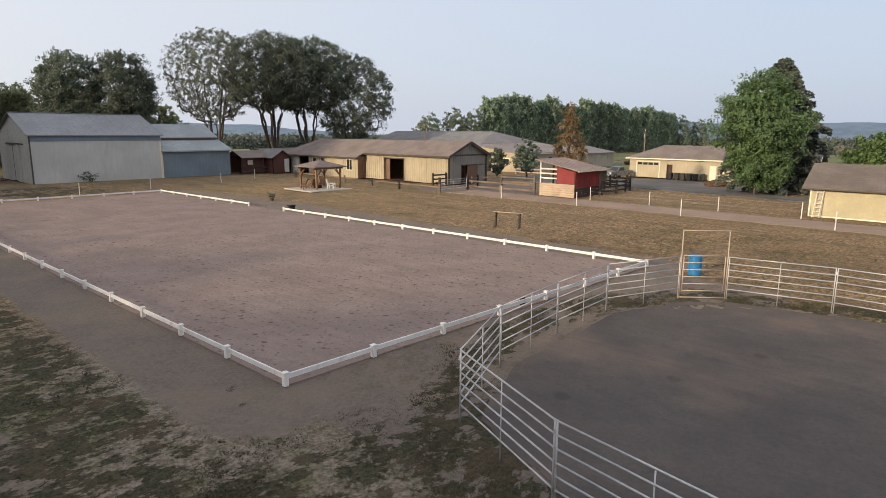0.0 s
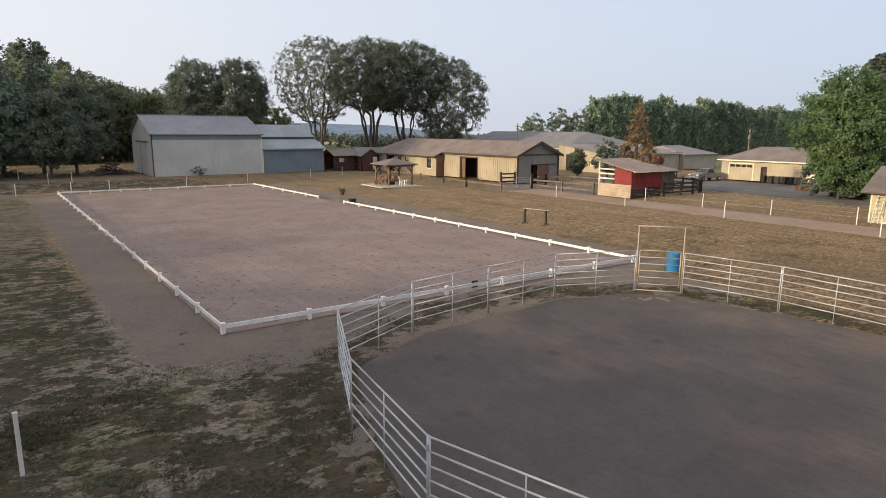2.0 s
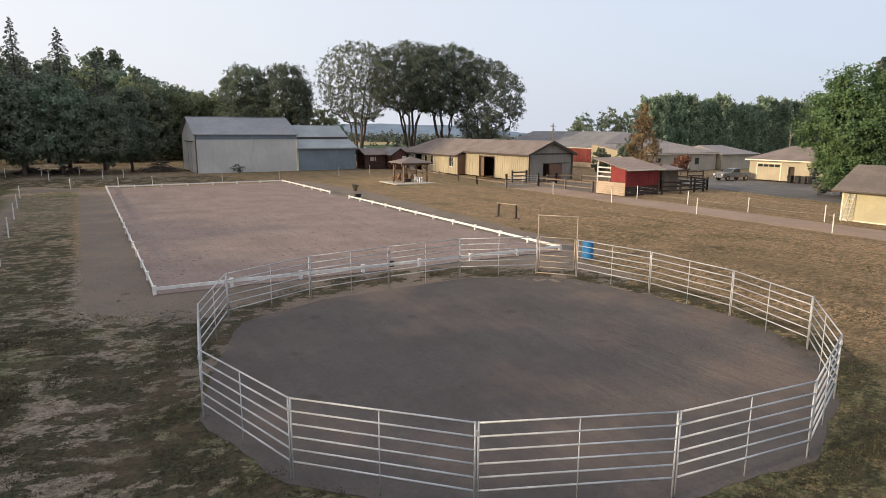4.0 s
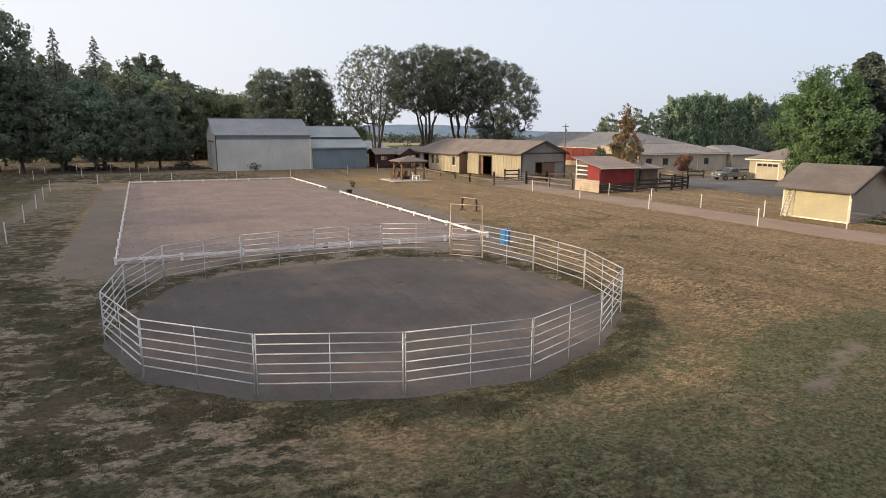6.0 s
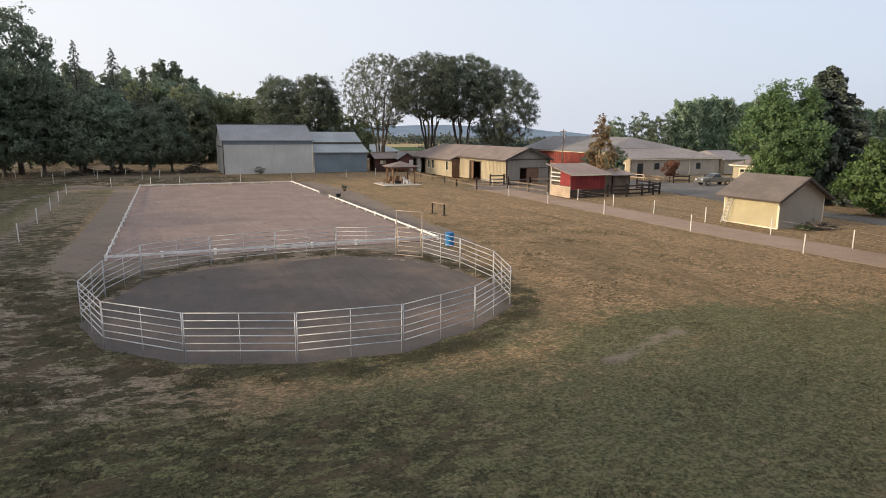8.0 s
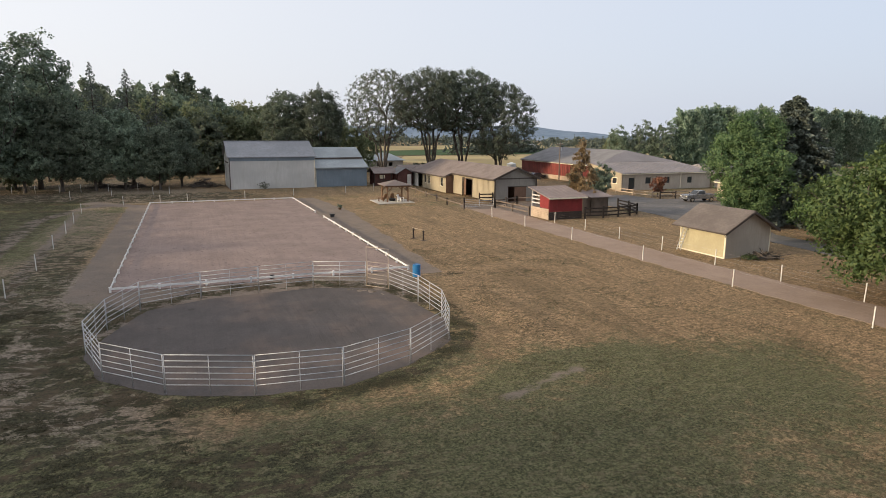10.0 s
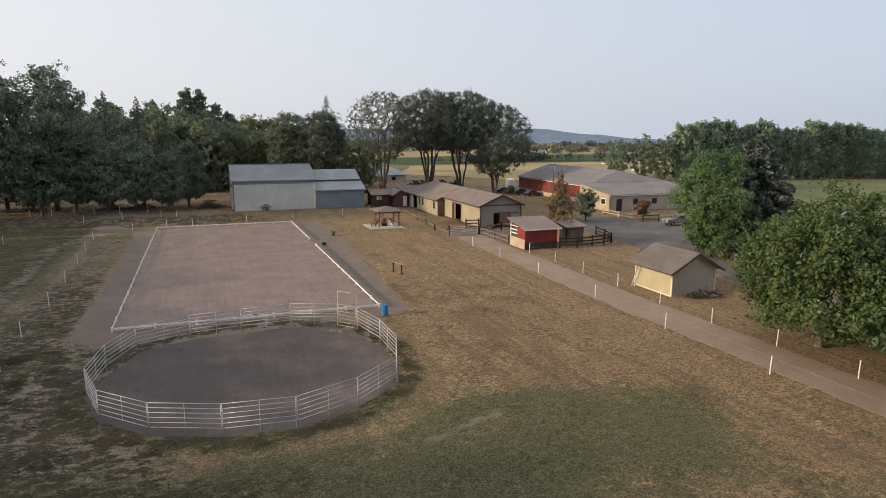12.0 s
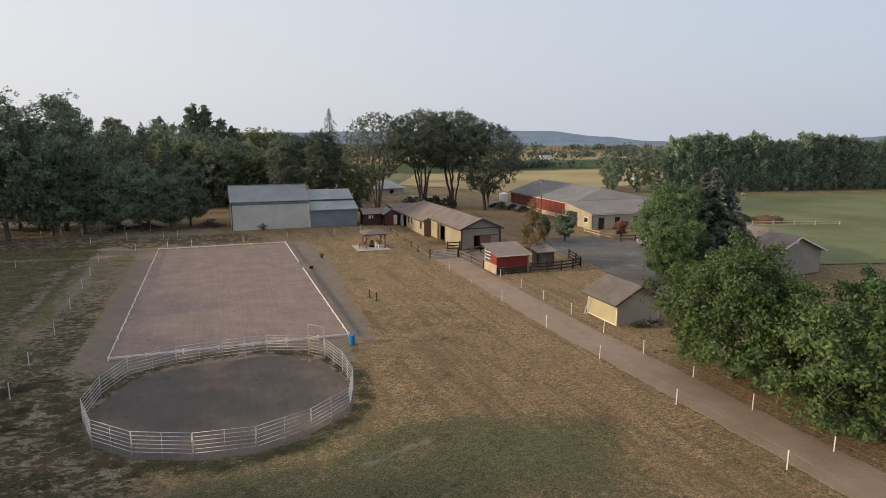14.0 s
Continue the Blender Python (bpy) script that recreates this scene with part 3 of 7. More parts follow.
def clumpy(x, y):
    """How strongly dark tufts break up the turf; they also stand in for tree shade."""
    v = 0.25
    near = smooth01((7.5 - x) / 6) * smooth01((-1.6 - y) / 2.5)
    side = smooth01((-2.4 - x) / 0.8) * (0.45 + 0.55 * smooth01((30 - y) / 20)) * smooth01((x + 9) / 3)
    rim = 0.0
    if math.hypot(x - PEN_C[0], y - PEN_C[1]) < 14:
        out = seg_dist(x, y, PEN + PEN[:1])
        rim = math.exp(-((out - 0.7) ** 2) / 0.6) if math.hypot(x - PEN_C[0], y - PEN_C[1]) > 8.6 else 0.0
    # strip before the wood: dark grass plus the trees' shade as tufts
    edge = 0.8 * smooth01((y - 56.5) / 2.5) * smooth01((70 - y) / 5) * smooth01((24 - x) / 16)
    v = max(v, edge)
    v = max(v, 0.8 * max(near, side) * smooth01((y + 46) / 14), 0.95 * rim)
    # second term darkens the west field in place of tree shade
    v = max(v, 0.72 * smooth01((15 - x) / 8) * smooth01((-21 - y) / 4) * smooth01((y + 50) / 12), 0.7 * smooth01((-7.5 - x) / 3) * smooth01((y + 10) / 8))
    return v * smooth01((seg_dist(x, y, TRACK) - 1.2) / 0.8)


def dusty(x, y):
    """How trodden and grey the dry grass is: the corner by the track, greyed for shade too in the west and before the
    wood.
    """
    v = 0.95 * smooth01((6.5 - x) / 6) * smooth01((14 - y) / 10) * smooth01((y + 44) / 22)
    v = max(v, 0.28 * smooth01((15 - x) / 7) * smooth01((-20.5 - y) / 3) * smooth01((y + 60) / 20))
    # west side and wood edge: grey tone holds dust and shade
    v = max(v, 0.6 * smooth01((-2 - x) / 2))
    return max(v, 0.75 * smooth01((y - 55.5) / 3) * smooth01((76 - y) / 5) * smooth01((16 - x) / 16))


def spaced(lo, hi, step, far):
    inner = list(np.arange(lo, hi + 0.01, step))
    a, s, v = [], step, lo
    while v > -far:
        s *= 1.35
        v -= s
        a.append(v)
    b, s, v = [], step, hi
    while v < far:
        s *= 1.35
        v += s
        b.append(v)
    return a[::-1] + inner + b


def build_ground():
    xs, ys = spaced(-30, 90, 0.6, 4200), spaced(-62, 110, 0.6, 4200)
    verts, cols = [], []
    for y in ys:
        for x in xs:
            h = gz(x, y)
            if -30 < x < 90 and -62 < y < 110 and not (-1 < x < 21.5 and -1 < y < 56):
                r = math.hypot(x - PEN_C[0], y - PEN_C[1])
                f = smooth01((r - 10.4) / 2.5) if r < 14 else 1.0
                f *= smooth01((seg_dist(x, y, LANE) - 1.6) / 1.5)
                h += 0.05 * f * noise.noise((x * 0.35, y * 0.35, 0)) - 0.02 * f
            if math.hypot(x - PEN_C[0], y - PEN_C[1]) < 8.2 or (0.8 < x < 19.2 and 0.8 < y < 53.8):
                h -= 0.07
            verts.append((x, y, h))
            b, l = zones(x, y)
            cols.append((b, l, clumpy(x, y), dusty(x, y)))
    nx = len(xs)
    faces = [(j * nx + i, j * nx + i + 1, (j + 1) * nx + i + 1, (j + 1) * nx + i) for j in range(len(ys) - 1) for i in range(nx - 1)]
    me = bpy.data.meshes.new("ground")
    me.from_pydata(verts, [], faces)
    at = me.color_attributes.new("zones", "FLOAT_COLOR", "POINT")
    at.data.foreach_set("color", np.clip(np.array(cols), 0, 1).ravel())
    me.materials.append(M["grass"])
    me.polygons.foreach_set("use_smooth", [True] * len(me.polygons))
    tagged(new("ground", me), "dry mown grass with bare dusty patches and green spots", "grass", kind="structure")


build_ground()


def sheet(name, outline, z, material, label, category, ragged=0.12, step=0.3, follow=False):
    """A thin sheet over the ground with a ragged edge."""
    pts = []
    n = len(outline)
    for i in range(n):
        a, b = Vector((*outline[i][:2], 0)), Vector((*outline[(i + 1) % n][:2], 0))
        m = max(1, int((b - a).length / step))
        nrm = Vector(((b - a).y, -(b - a).x, 0)).normalized()
        for k in range(m):
            p = a.lerp(b, k / m)
            w = noise.noise((p.x * 0.6, p.y * 0.6, 3.1)) + 0.7 * noise.noise((p.x * 2.3, p.y * 2.3, 7.7))
            p = p + nrm * w * ragged
            pts.append((p.x, p.y, z + (gz(p.x, p.y) if follow else 0)))
    bm = bmesh.new()
    top = [bm.verts.new(p) for p in pts]
    low = [bm.verts.new((p[0], p[1], p[2] - 0.06)) for p in pts]
    f = bm.faces.new(top)
    for i in range(len(top)):
        j = (i + 1) % len(top)
        bm.faces.new((top[i], low[i], low[j], top[j]))
    bmesh.ops.triangulate(bm, faces=[f])
    if follow:
        xs, ys = [p[0] for p in pts], [p[1] for p in pts]
        for axis, lo, hi in ((0, min(xs), max(xs)), (1, min(ys), max(ys))):
            n = min(40, int((hi - lo) / 4))
            for k in range(1, n):
                co, no = Vector((0, 0, 0)), Vector((0, 0, 0))
                co[axis], no[axis] = lo + (hi - lo) * k / n, 1.0
                bmesh.ops.bisect_plane(bm, geom=bm.verts[:] + bm.edges[:] + bm.faces[:], plane_co=co, plane_no=no)
        seen = set(low)
        for v in bm.verts:
            if v not in seen:
                v.co.z = max(v.co.z, z + gz(v.co.x, v.co.y)) if v.is_boundary else z + gz(v.co.x, v.co.y)
    bmesh.ops.recalc_face_normals(bm, faces=bm.faces[:])
    return lone(name, bm, M[material], label, category, kind="structure")


sheet("arena_surface", [(0.0, 0.0), (20.0, 0.0), (20.25, 55.1), (0.0, 54.8)], 0.035, "arena", "raked pinkish-brown sand riding surface with hoof prints", "sand arena", 0.03, 0.5, True)
sheet("pen_surface", [(PEN_C[0] + (x - PEN_C[0]) * PEN_REACH[0 if y > -9 else 1], PEN_C[1] + (y - PEN_C[1]) * PEN_REACH[0 if y > -9 else 1]) for x, y in PEN], 0.008, "pen", "dark dirt footing inside the round pen, sunlit patches in its colour", "dirt footing", 0.12, 0.3, True)


def strip(pts, w):
    left, right = [], []
    for i, p in enumerate(pts):
        a, b = Vector(pts[max(0, i - 1)]), Vector(pts[min(len(pts) - 1, i + 1)])
        n = Vector(((b - a).y, -(b - a).x)).normalized() * w / 2
        left.append((p[0] - n.x, p[1] - n.y))
        right.append((p[0] + n.x, p[1] + n.y))
    return right + left[::-1]


sheet("dirt_lane", strip(LANE, 4.1), 0.012, "lane", "bare pinkish dirt lane between white fence posts", "dirt lane", 0.22, 0.3, True)
sheet("driveway", [(58, 12), (60, 18), (61, 26), (60, 34), (64, 44), (77, 46), (78, 39), (85, 38), (85, 11), (75, 8), (66, 10), (61, 2), (59, -14), (59, -60), (54, -60), (54.5, -12), (57, 4)], 0.03, "asphalt", "worn grey asphalt driveway and yard", "driveway", 0.3, 1.2, True)
sheet("pasture", [(92, 12), (330, -40), (300, 92), (160, 124), (112, 122), (112, 58)], 0.12, "field", "green irrigated pasture before the poplar row", "field", 0.5, 6.0, True)
sheet("stubble_field", [(112, 136), (300, 215), (470, 330), (345, 318), (110, 262), (80, 190)], 0.12, "stubble", "pale dry stubble field beyond the barns", "field", 0.6, 12.0, True)
sheet("crop_field", [(110, 275), (345, 332), (560, 420), (620, 520), (250, 470), (90, 360)], 0.12, "crop", "dark green crop field in the distance", "field", 0.6, 15.0, True)
sheet("stubble_field", [(90, 375), (250, 485), (640, 540), (820, 760), (560, 900), (120, 560)], 0.12, "stubble", "pale dry stubble field far across the plain", "field", 0.6, 15.0, True)
sheet("pasture", [(60, 150), (78, 146), (76, 186), (106, 262), (84, 300), (52, 230)], 0.12, "field", "green pasture strip behind the oaks", "field", 0.6, 10.0, True)

# ---- low white arena fence ----
AF = thing("arena_fence", 0, 0, 0, "low white vinyl arena fence around the sand", "fence")
_post = bevelled(boxes((-0.065, 0.065, -0.065, 0.065, 0.0, 0.345)), 0.008)
for _s in ((-0.08, 0.08, -0.08, 0.08, 0.34, 0.362),):
    box(_post, *_s)
POST_ME = mesh_of("post", _post, M["vinyl"])


def vinyl_run(a, b, n, first=True, last=True):
    a, b = Vector(a), Vector(b)
    for i in range(n + 1):
        p = a.lerp(b, i / n)
        if (i > 0 or first) and (i < n or last):
            ob = part("post", POST_ME, None, AF)
            ob.matrix_local = pose(p.x, p.y, p.z + 0.02, 0.8 * noise.noise((p.x, p.y, 1)), 0.8 * noise.noise((p.x, p.y, 5)), math.degrees(math.atan2(b.y - a.y, b.x - a.x)))
        if i < n:
            q = a.lerp(b, (i + 1) / n)
            g = (q - p).normalized() * 0.06
            lift = 0.014 * noise.noise((p.x * 3, p.y * 3, 2))
            bm = beam(bmesh.new(), p + g + Vector((0, 0, 0.262 + lift)), q - g + Vector((0, 0, 0.262 - lift)), 0.045, 0.13)
            part("rail", bm, M["vinyl"], AF)


vinyl_run(AR[0], AR[1], 7, True, True)
vinyl_run(AR[1], (20.12, 31.3, gz(20.12, 31.3)), 11, False, True)
vinyl_run((20.15, 36.8, gz(20.15, 36.8)), AR[2], 6, True, True)
vinyl_run(AR[2], AR[3], 7, False, True)
vinyl_run(AR[3], AR[0], 19, False, False)
mk = thing("arena_marker", 10.0, 0.06, gz(10, 0) + 0.28, "small black marker board clipped on the rail", "marker")
part("board", bevelled(boxes((-0.14, 0.14, -0.02, 0.02, -0.16, 0.12)), 0.006), M["black"], mk)

# ---- round pen of tube panels ----


def panel_top(y):
    """Height of the top rail: the panels follow the slope of the pen."""
    return 1.475 - 0.11 * smooth01((-3 - y) / 14)


def corral_panel(a, b):
    za, zb = panel_top(a[1]), panel_top(b[1])
    a, b = Vector((*a, 0)), Vector((*b, 0))
    length = (b - a).length
    ob = thing("corral_panel", a.x, a.y, 0.0, "galvanised six-rail tube corral panel of the round pen", "fence panel", "round pen panels", math.degrees(math.atan2(b.y - a.y, b.x - a.x)))
    for i in range(6):
        d = 1.28 - i * 0.256
        part("rail", tube(bmesh.new(), (0.03, 0, za - d), (length - 0.03, 0, zb - d), 0.019, n=8), M["galv"], ob, smooth=True)
    for x, z, p in ((0.03, za, a), (length - 0.03, zb, b)):
        part("upright", tube(bmesh.new(), (x, 0, gz(p.x, p.y) - 0.02), (x, 0, z + 0.02), 0.019, n=8), M["galv"], ob, smooth=True)
    m, zm = (a + b) / 2, (za + zb) / 2
    part("brace", tube(bmesh.new(), (length / 2, 0, gz(m.x, m.y) - 0.01), (length / 2, 0, zm), 0.014, n=8), M["galv"], ob, smooth=True)
    part("joint_pin", boxes((-0.03, 0.03, -0.026, 0.026, za - 0.24, za - 0.14)), M["galv"], ob)
    return ob


for i in range(len(PEN)):
    a, b = PEN[i], PEN[(i + 1) % len(PEN)]
    if i == 10:
        continue
    corral_panel(a, b)
ga, gb = Vector((*PEN[11], 0)), Vector((*PEN[10], 0))
gw = (gb - ga).length
gate = thing("pen_gate", ga.x, ga.y, 0, "tall tan tube gate frame with a six-rail gate", "gate", "", math.degrees(math.atan2(gb.y - ga.y, gb.x - ga.x)))
for x in (0.03, gw - 0.03):
    part("gate_post", tube(bmesh.new(), (x, 0, -0.22), (x, 0, 2.5), 0.024), M["gate_tan"], gate, smooth=True)
part("header", tube(bmesh.new(), (0.0, 0, 2.5), (gw, 0, 2.5), 0.024), M["gate_tan"], gate, smooth=True)
part("threshold", tube(bmesh.new(), (0.0, 0, -0.17), (gw, 0, -0.17), 0.025), M["gate_tan"], gate, smooth=True)
leafg = part("gate_leaf", tube(bmesh.new(), (0.12, 0, 0.1), (0.12, 0, 1.5), 0.022), M["gate_tan"], gate, smooth=True)
part("stile", tube(bmesh.new(), (gw - 0.12, 0, 0.1), (gw - 0.12, 0, 1.5), 0.022), M["gate_tan"], leafg, smooth=True)
for i in range(6):
    z = 0.1 + i * 0.28
    part("bar", tube(bmesh.new(), (0.12, 0, z), (gw - 0.12, 0, z), 0.02), M["gate_tan"], leafg, smooth=True)

# ---- white posts with fence tape ----


def step_post(x, y, h=1.3, lean=0.0, group="fence posts"):
    ob = thing("fence_post", x, y, gz(x, y) - 0.02, "slim white fence post standing in grass", "fence post", group)
    ob.matrix_world = pose(x, y, gz(x, y) - 0.02, lean, lean * 0.7, 20)
    bm = bevelled(boxes((-0.032, 0.032, -0.032, 0.032, 0, h)), 0.006)
    part("shaft", bm, M["whitepost"], ob)
    part("cap", boxes((-0.037, 0.037, -0.037, 0.037, h, h + 0.025)), M["whitepost"], ob)
    part("insulator", boxes((0.032, 0.06, -0.03, 0.03, h - 0.25, h - 0.18)), M["black"], ob)
    return ob


def wire_line(pts, heights, r=0.009):
    ob = thing("fence_wire", pts[0][0], pts[0][1], gz(*pts[0]), "thin strands of fence tape strung between white posts", "fence wire")
    for h in heights:
        bm = bmesh.new()
        for p, q in zip(pts, pts[1:]):
            m = ((p[0] + q[0]) / 2, (p[1] + q[1]) / 2)
            o = Vector((pts[0][0], pts[0][1], gz(*pts[0])))
            P3 = [Vector((c[0], c[1], gz(*c) + h - s)) - o for c, s in ((p, 0), (m, 0.05), (q, 0))]
            tube(bm, P3[0], P3[1], r, n=4, caps=False)
            tube(bm, P3[1], P3[2], r, n=4, caps=False)
        part("strand", bm, M["wire"], ob)


ROW_L = [(38.1, -41.0), (38.3, -31.7), (38.3, -22.7), (38.5, -13.2), (38.6, -4.1), (38.7, 6.1), (38.8, 15.2), (39.0, 23.5)]
ROW_R = [(42.5, -38), (42.6, -31.2), (42.7, -25.1), (43.0, -19.1), (42.8, -13.4), (42.9, -7.4), (43.3, -1.0), (43.4, 5.0), (43.6, 10.9), (43.5, 16.6)]
ROW_W = [(-5.4, -5.9), (-5.82, 1.0), (-5.75, 9.6), (-6.2, 19.1), (-6.7, 29.0), (-7.1, 37.0), (-7.6, 46.9)]
ROW_N = [(-3.5, 55.6), (1.3, 56.0), (5.0, 57.0), (13.4, 58.8), (21.2, 60.2), (30.0, 60.6), (35.2, 61.5)]
ROW_F = [(-20.5, 73.0), (-17.4, 73.2), (-14.0, 73.0), (-11.0, 73.3), (-7.0, 73.2), (-2.6, 73.4)]
ROW_NW = [(-17.9, 46.3), (-11.2, 63.5), (-5.9, 66.0), (0.0, 66.2), (2.4, 66.4)]
for k, row in enumerate((ROW_L, ROW_R, ROW_W, ROW_N, ROW_NW, ROW_F)):
    for i, (x, y) in enumerate(row):
        step_post(x, y, 1.2 + 0.1 * noise.noise((x, y, 2)), 2.5 * noise.noise((x * 0.7, y * 0.7, 9)), ("lane posts", "lane posts", "west fence posts", "north fence posts", "north fence posts", "wood edge posts")[k])
wire_line(ROW_L, (1.1,), 0.003)
wire_line(ROW_R, (0.5, 0.8, 1.1), 0.004)
wire_line(ROW_N, (0.7, 1.1), 0.004)

# ---- buildings ----


def grey_barn():
    L, W, E, R = 14.6, 13.4, 5.55, 8.05
    b = thing("machine_barn", 12.0, 69.5, 0.0, "tall grey-beige steel machine barn with a grey metal roof", "barn")
    wl = part("wall", wall_bm(L, E, 0.15), M["greywall"], b)
    part("rib", ribs_bm(L, E - 0.7, 0.9, 0.04, 0.008), M["greywall"], wl)
    part("band", boxes((0.0, L, -0.06, 0.0, E - 0.72, E - 0.04)), M["bluewall"], b, "darker blue-grey band under the eave")
    top = [(W / 2, R - 0.08)]
    wg = placed(part("wall", wall_bm(W - 0.02, E, 0.15, (), top), M["greywall"], b), 0.0, W, 0, -90)
    part("rib", ribs_bm(W, E, 0.9, 0.04, 0.02, (), top), M["greywall"], wg)
    placed(part("wall", wall_bm(W - 0.02, E, 0.15, (), top), M["greywall"], b), L, 0.01, 0, 90)
    placed(part("wall", wall_bm(L, E, 0.15), M["greywall"], b), L, W, 0, 180)
    o = 0.3
    for s in (0, 1):
        y0, ym = (-o, W / 2) if s == 0 else (W + o, W / 2)
        e = E - o * (R - E) / (W / 2) + 0.1
        c = [(-o, y0, e), (L + o, y0, e), (L + o, ym, R + 0.1), (-o, ym, R + 0.1)]
        r = part("roof", slab(c if s == 0 else c[::-1], 0.08), M["steelroof"], b, "ribbed grey metal roof slope")
        part("seam", seams_bm(c[0], c[1], c[2], c[3], 0.9, 0.04, 0.014), M["steelroof"], r)
    part("ridge_cap", boxes((-o, L + o, W / 2 - 0.2, W / 2 + 0.2, R + 0.1, R + 0.15)), M["steelroof"], b)
    part("corner_trim", boxes((-0.05, 0.10, -0.06, -0.001, 0, E)), M["darktrim"], b)
    part("corner_trim", boxes((L - 0.14, L + 0.03, -0.05, -0.001, 0, E)), M["creamtrim"], b)
    part("eave_trim", boxes((-0.3, L + 0.3, -0.34, -0.3, E - 0.13, E - 0.02)), M["steelroof"], b)
    # sliding door on the west gable
    door = part("sliding_door", boxes((-0.12, -0.03, 4.0, 9.4, 0.05, 4.4)), M["greywall"], b, "closed grey sliding barn door")
    part("track", boxes((-0.2, -0.02, 2.4, 9.5, 4.41, 4.56)), M["darktrim"], door)
    part("door_rib", boxes(*[(-0.135, -0.12, 4.4 + i * 0.8, 4.44 + i * 0.8, 0.05, 4.4) for i in range(7)]), M["greywall"], door)
    part("edge_strip", boxes((-0.14, -0.121, 6.65, 6.77, 0.05, 4.4)), M["darktrim"], door)


grey_barn()


def blue_shed():
    L = 9.5
    b = thing("lean_to_shed", 26.75, 69.7, 0.0, "blue-grey steel shed with stepped pale metal roofs", "shed")
    wl = part("wall", wall_bm(L, 3.45, 0.12), M["bluewall"], b)
    part("rib", ribs_bm(L, 3.45, 0.5, 0.04, 0.02), M["bluewall"], wl)
    placed(part("wall", wall_bm(10.5, 3.4, 0.12), M["bluewall"], b), L, 0.01, 0, 90)
    placed(part("wall", wall_bm(L, 4.9, 0.12), M["bluewall"], b), 0, 3.8, 0, 0)
    c = [(-0.05, -0.4, 3.5), (L + 0.25, -0.4, 3.5), (L + 0.25, 3.75, 4.85), (-0.05, 3.75, 4.85)]
    r = part("roof", slab(c, 0.07), M["paleroof"], b, "pale corrugated lower roof")
    part("seam", seams_bm(*c, 0.6, 0.04, 0.014), M["paleroof"], r)
    c = [(-0.05, 3.5, 5.15), (L + 0.1, 3.5, 5.15), (L - 0.2, 6.8, 6.95), (-0.05, 6.8, 6.95)]
    r = part("roof", slab(c, 0.07), M["paleroof"], b, "pale corrugated upper roof")
    part("seam", seams_bm(*c, 0.6, 0.04, 0.014), M["paleroof"], r)
    c = [(-0.05, 10.4, 5.15), (-0.05, 6.8, 6.95), (L - 0.2, 6.8, 6.95), (L + 0.1, 10.4, 5.15)]
    part("roof", slab(c, 0.07), M["paleroof"], b)
    part("fascia", boxes((-0.05, L + 0.1, 3.46, 3.5, 4.86, 5.12)), M["darktrim"], b)
    part("fascia", boxes((-0.05, L + 0.25, -0.44, -0.4, 3.33, 3.47)), M["paleroof"], b)
    part("corner_trim", boxes((-0.02, 0.1, -0.04, -0.001, 0, 3.4)), M["creamtrim"], b)


blue_shed()


def stall_sheds():
    b = thing("stall_shed", 37.6, 69.0, 0.0, "dark red stall shed with a pale gable roof", "shed")
    part("wall", wall_bm(3.6, 2.5, 0.1, [(0.9, 2.0, 1.2, 2.0)]), M["darkred"], b)
    g = placed(part("wall", wall_bm(3.4, 2.4, 0.1, [(1.2, 2.1, 0.0, 2.0)], [(1.7, 3.4)]), M["darkred"], b), 7.6, 0, 0, 55)
    placed(part("door", boxes((1.2, 2.1, -0.04, 0.02, 0.1, 2.0)), M["whitepost"], b, "white stall door"), 7.6, 0, 0, 55)
    placed(part("wall", wall_bm(3.6, 2.5, 0.1), M["darkred"], b), 3.6, 3.4, 0, 180)
    c = [(-0.4, -0.9, 2.35), (4.2, -0.9, 2.35), (4.2, 1.7, 3.3), (-0.4, 1.7, 3.3)]
    part("roof", slab(c, 0.08), M["shingle"], b, "sun-bleached brown roof slope")
    part("roof", slab([(-0.4, 4.2, 2.35), (-0.4, 1.7, 3.3), (4.2, 1.7, 3.3), (4.2, 4.2, 2.35)], 0.08), M["shingle"], b)
    part("window_hatch", boxes((0.95, 1.95, -0.03, 0.0, 1.3, 1.95)), M["creamtrim"], b)
    for x in (-0.3, 1.4, 3.0, 4.1):
        part("porch_post", boxes((x - 0.06, x + 0.06, -0.85, -0.73, 0, 2.3)), M["darkwood"], b)
    part("porch_rail", boxes((-0.3, 4.1, -0.82, -0.76, 0.85, 1.0), (-0.3, 4.1, -0.82, -0.76, 0.35, 0.5)), M["darkwood"], b)
    # gabled end stall
    s = thing("stall_shed", 41.4, 67.0, 0.0, "small dark red gabled stall with a white door", "shed")
    g = part("wall", wall_bm(3.0, 2.4, 0.1, [(1.9, 2.7, 0.0, 2.1)], [(1.5, 3.2)]), M["darkred"], s)
    part("door", boxes((1.92, 2.68, -0.05, -0.01, 0.15, 2.1)), M["whitepost"], s, "white door, shut")
    placed(part("wall", wall_bm(4.0, 2.4, 0.1), M["darkred"], s), 0, 4.0, 0, -90)
    placed(part("wall", wall_bm(4.0, 2.4, 0.1), M["darkred"], s), 3.0, 0, 0, 90)
    part("wall", boxes((0, 3, 3.9, 4.0, 0, 2.4)), M["darkred"], s)
    for c in ([(-0.3, -0.35, 2.28), (1.5, -0.35, 3.38), (1.5, 4.3, 3.38), (-0.3, 4.3, 2.28)], [(3.3, -0.35, 2.28), (3.3, 4.3, 2.28), (1.5, 4.3, 3.38), (1.5, -0.35, 3.38)]):
        part("roof", slab(c, 0.08), M["greyshingle"], s)


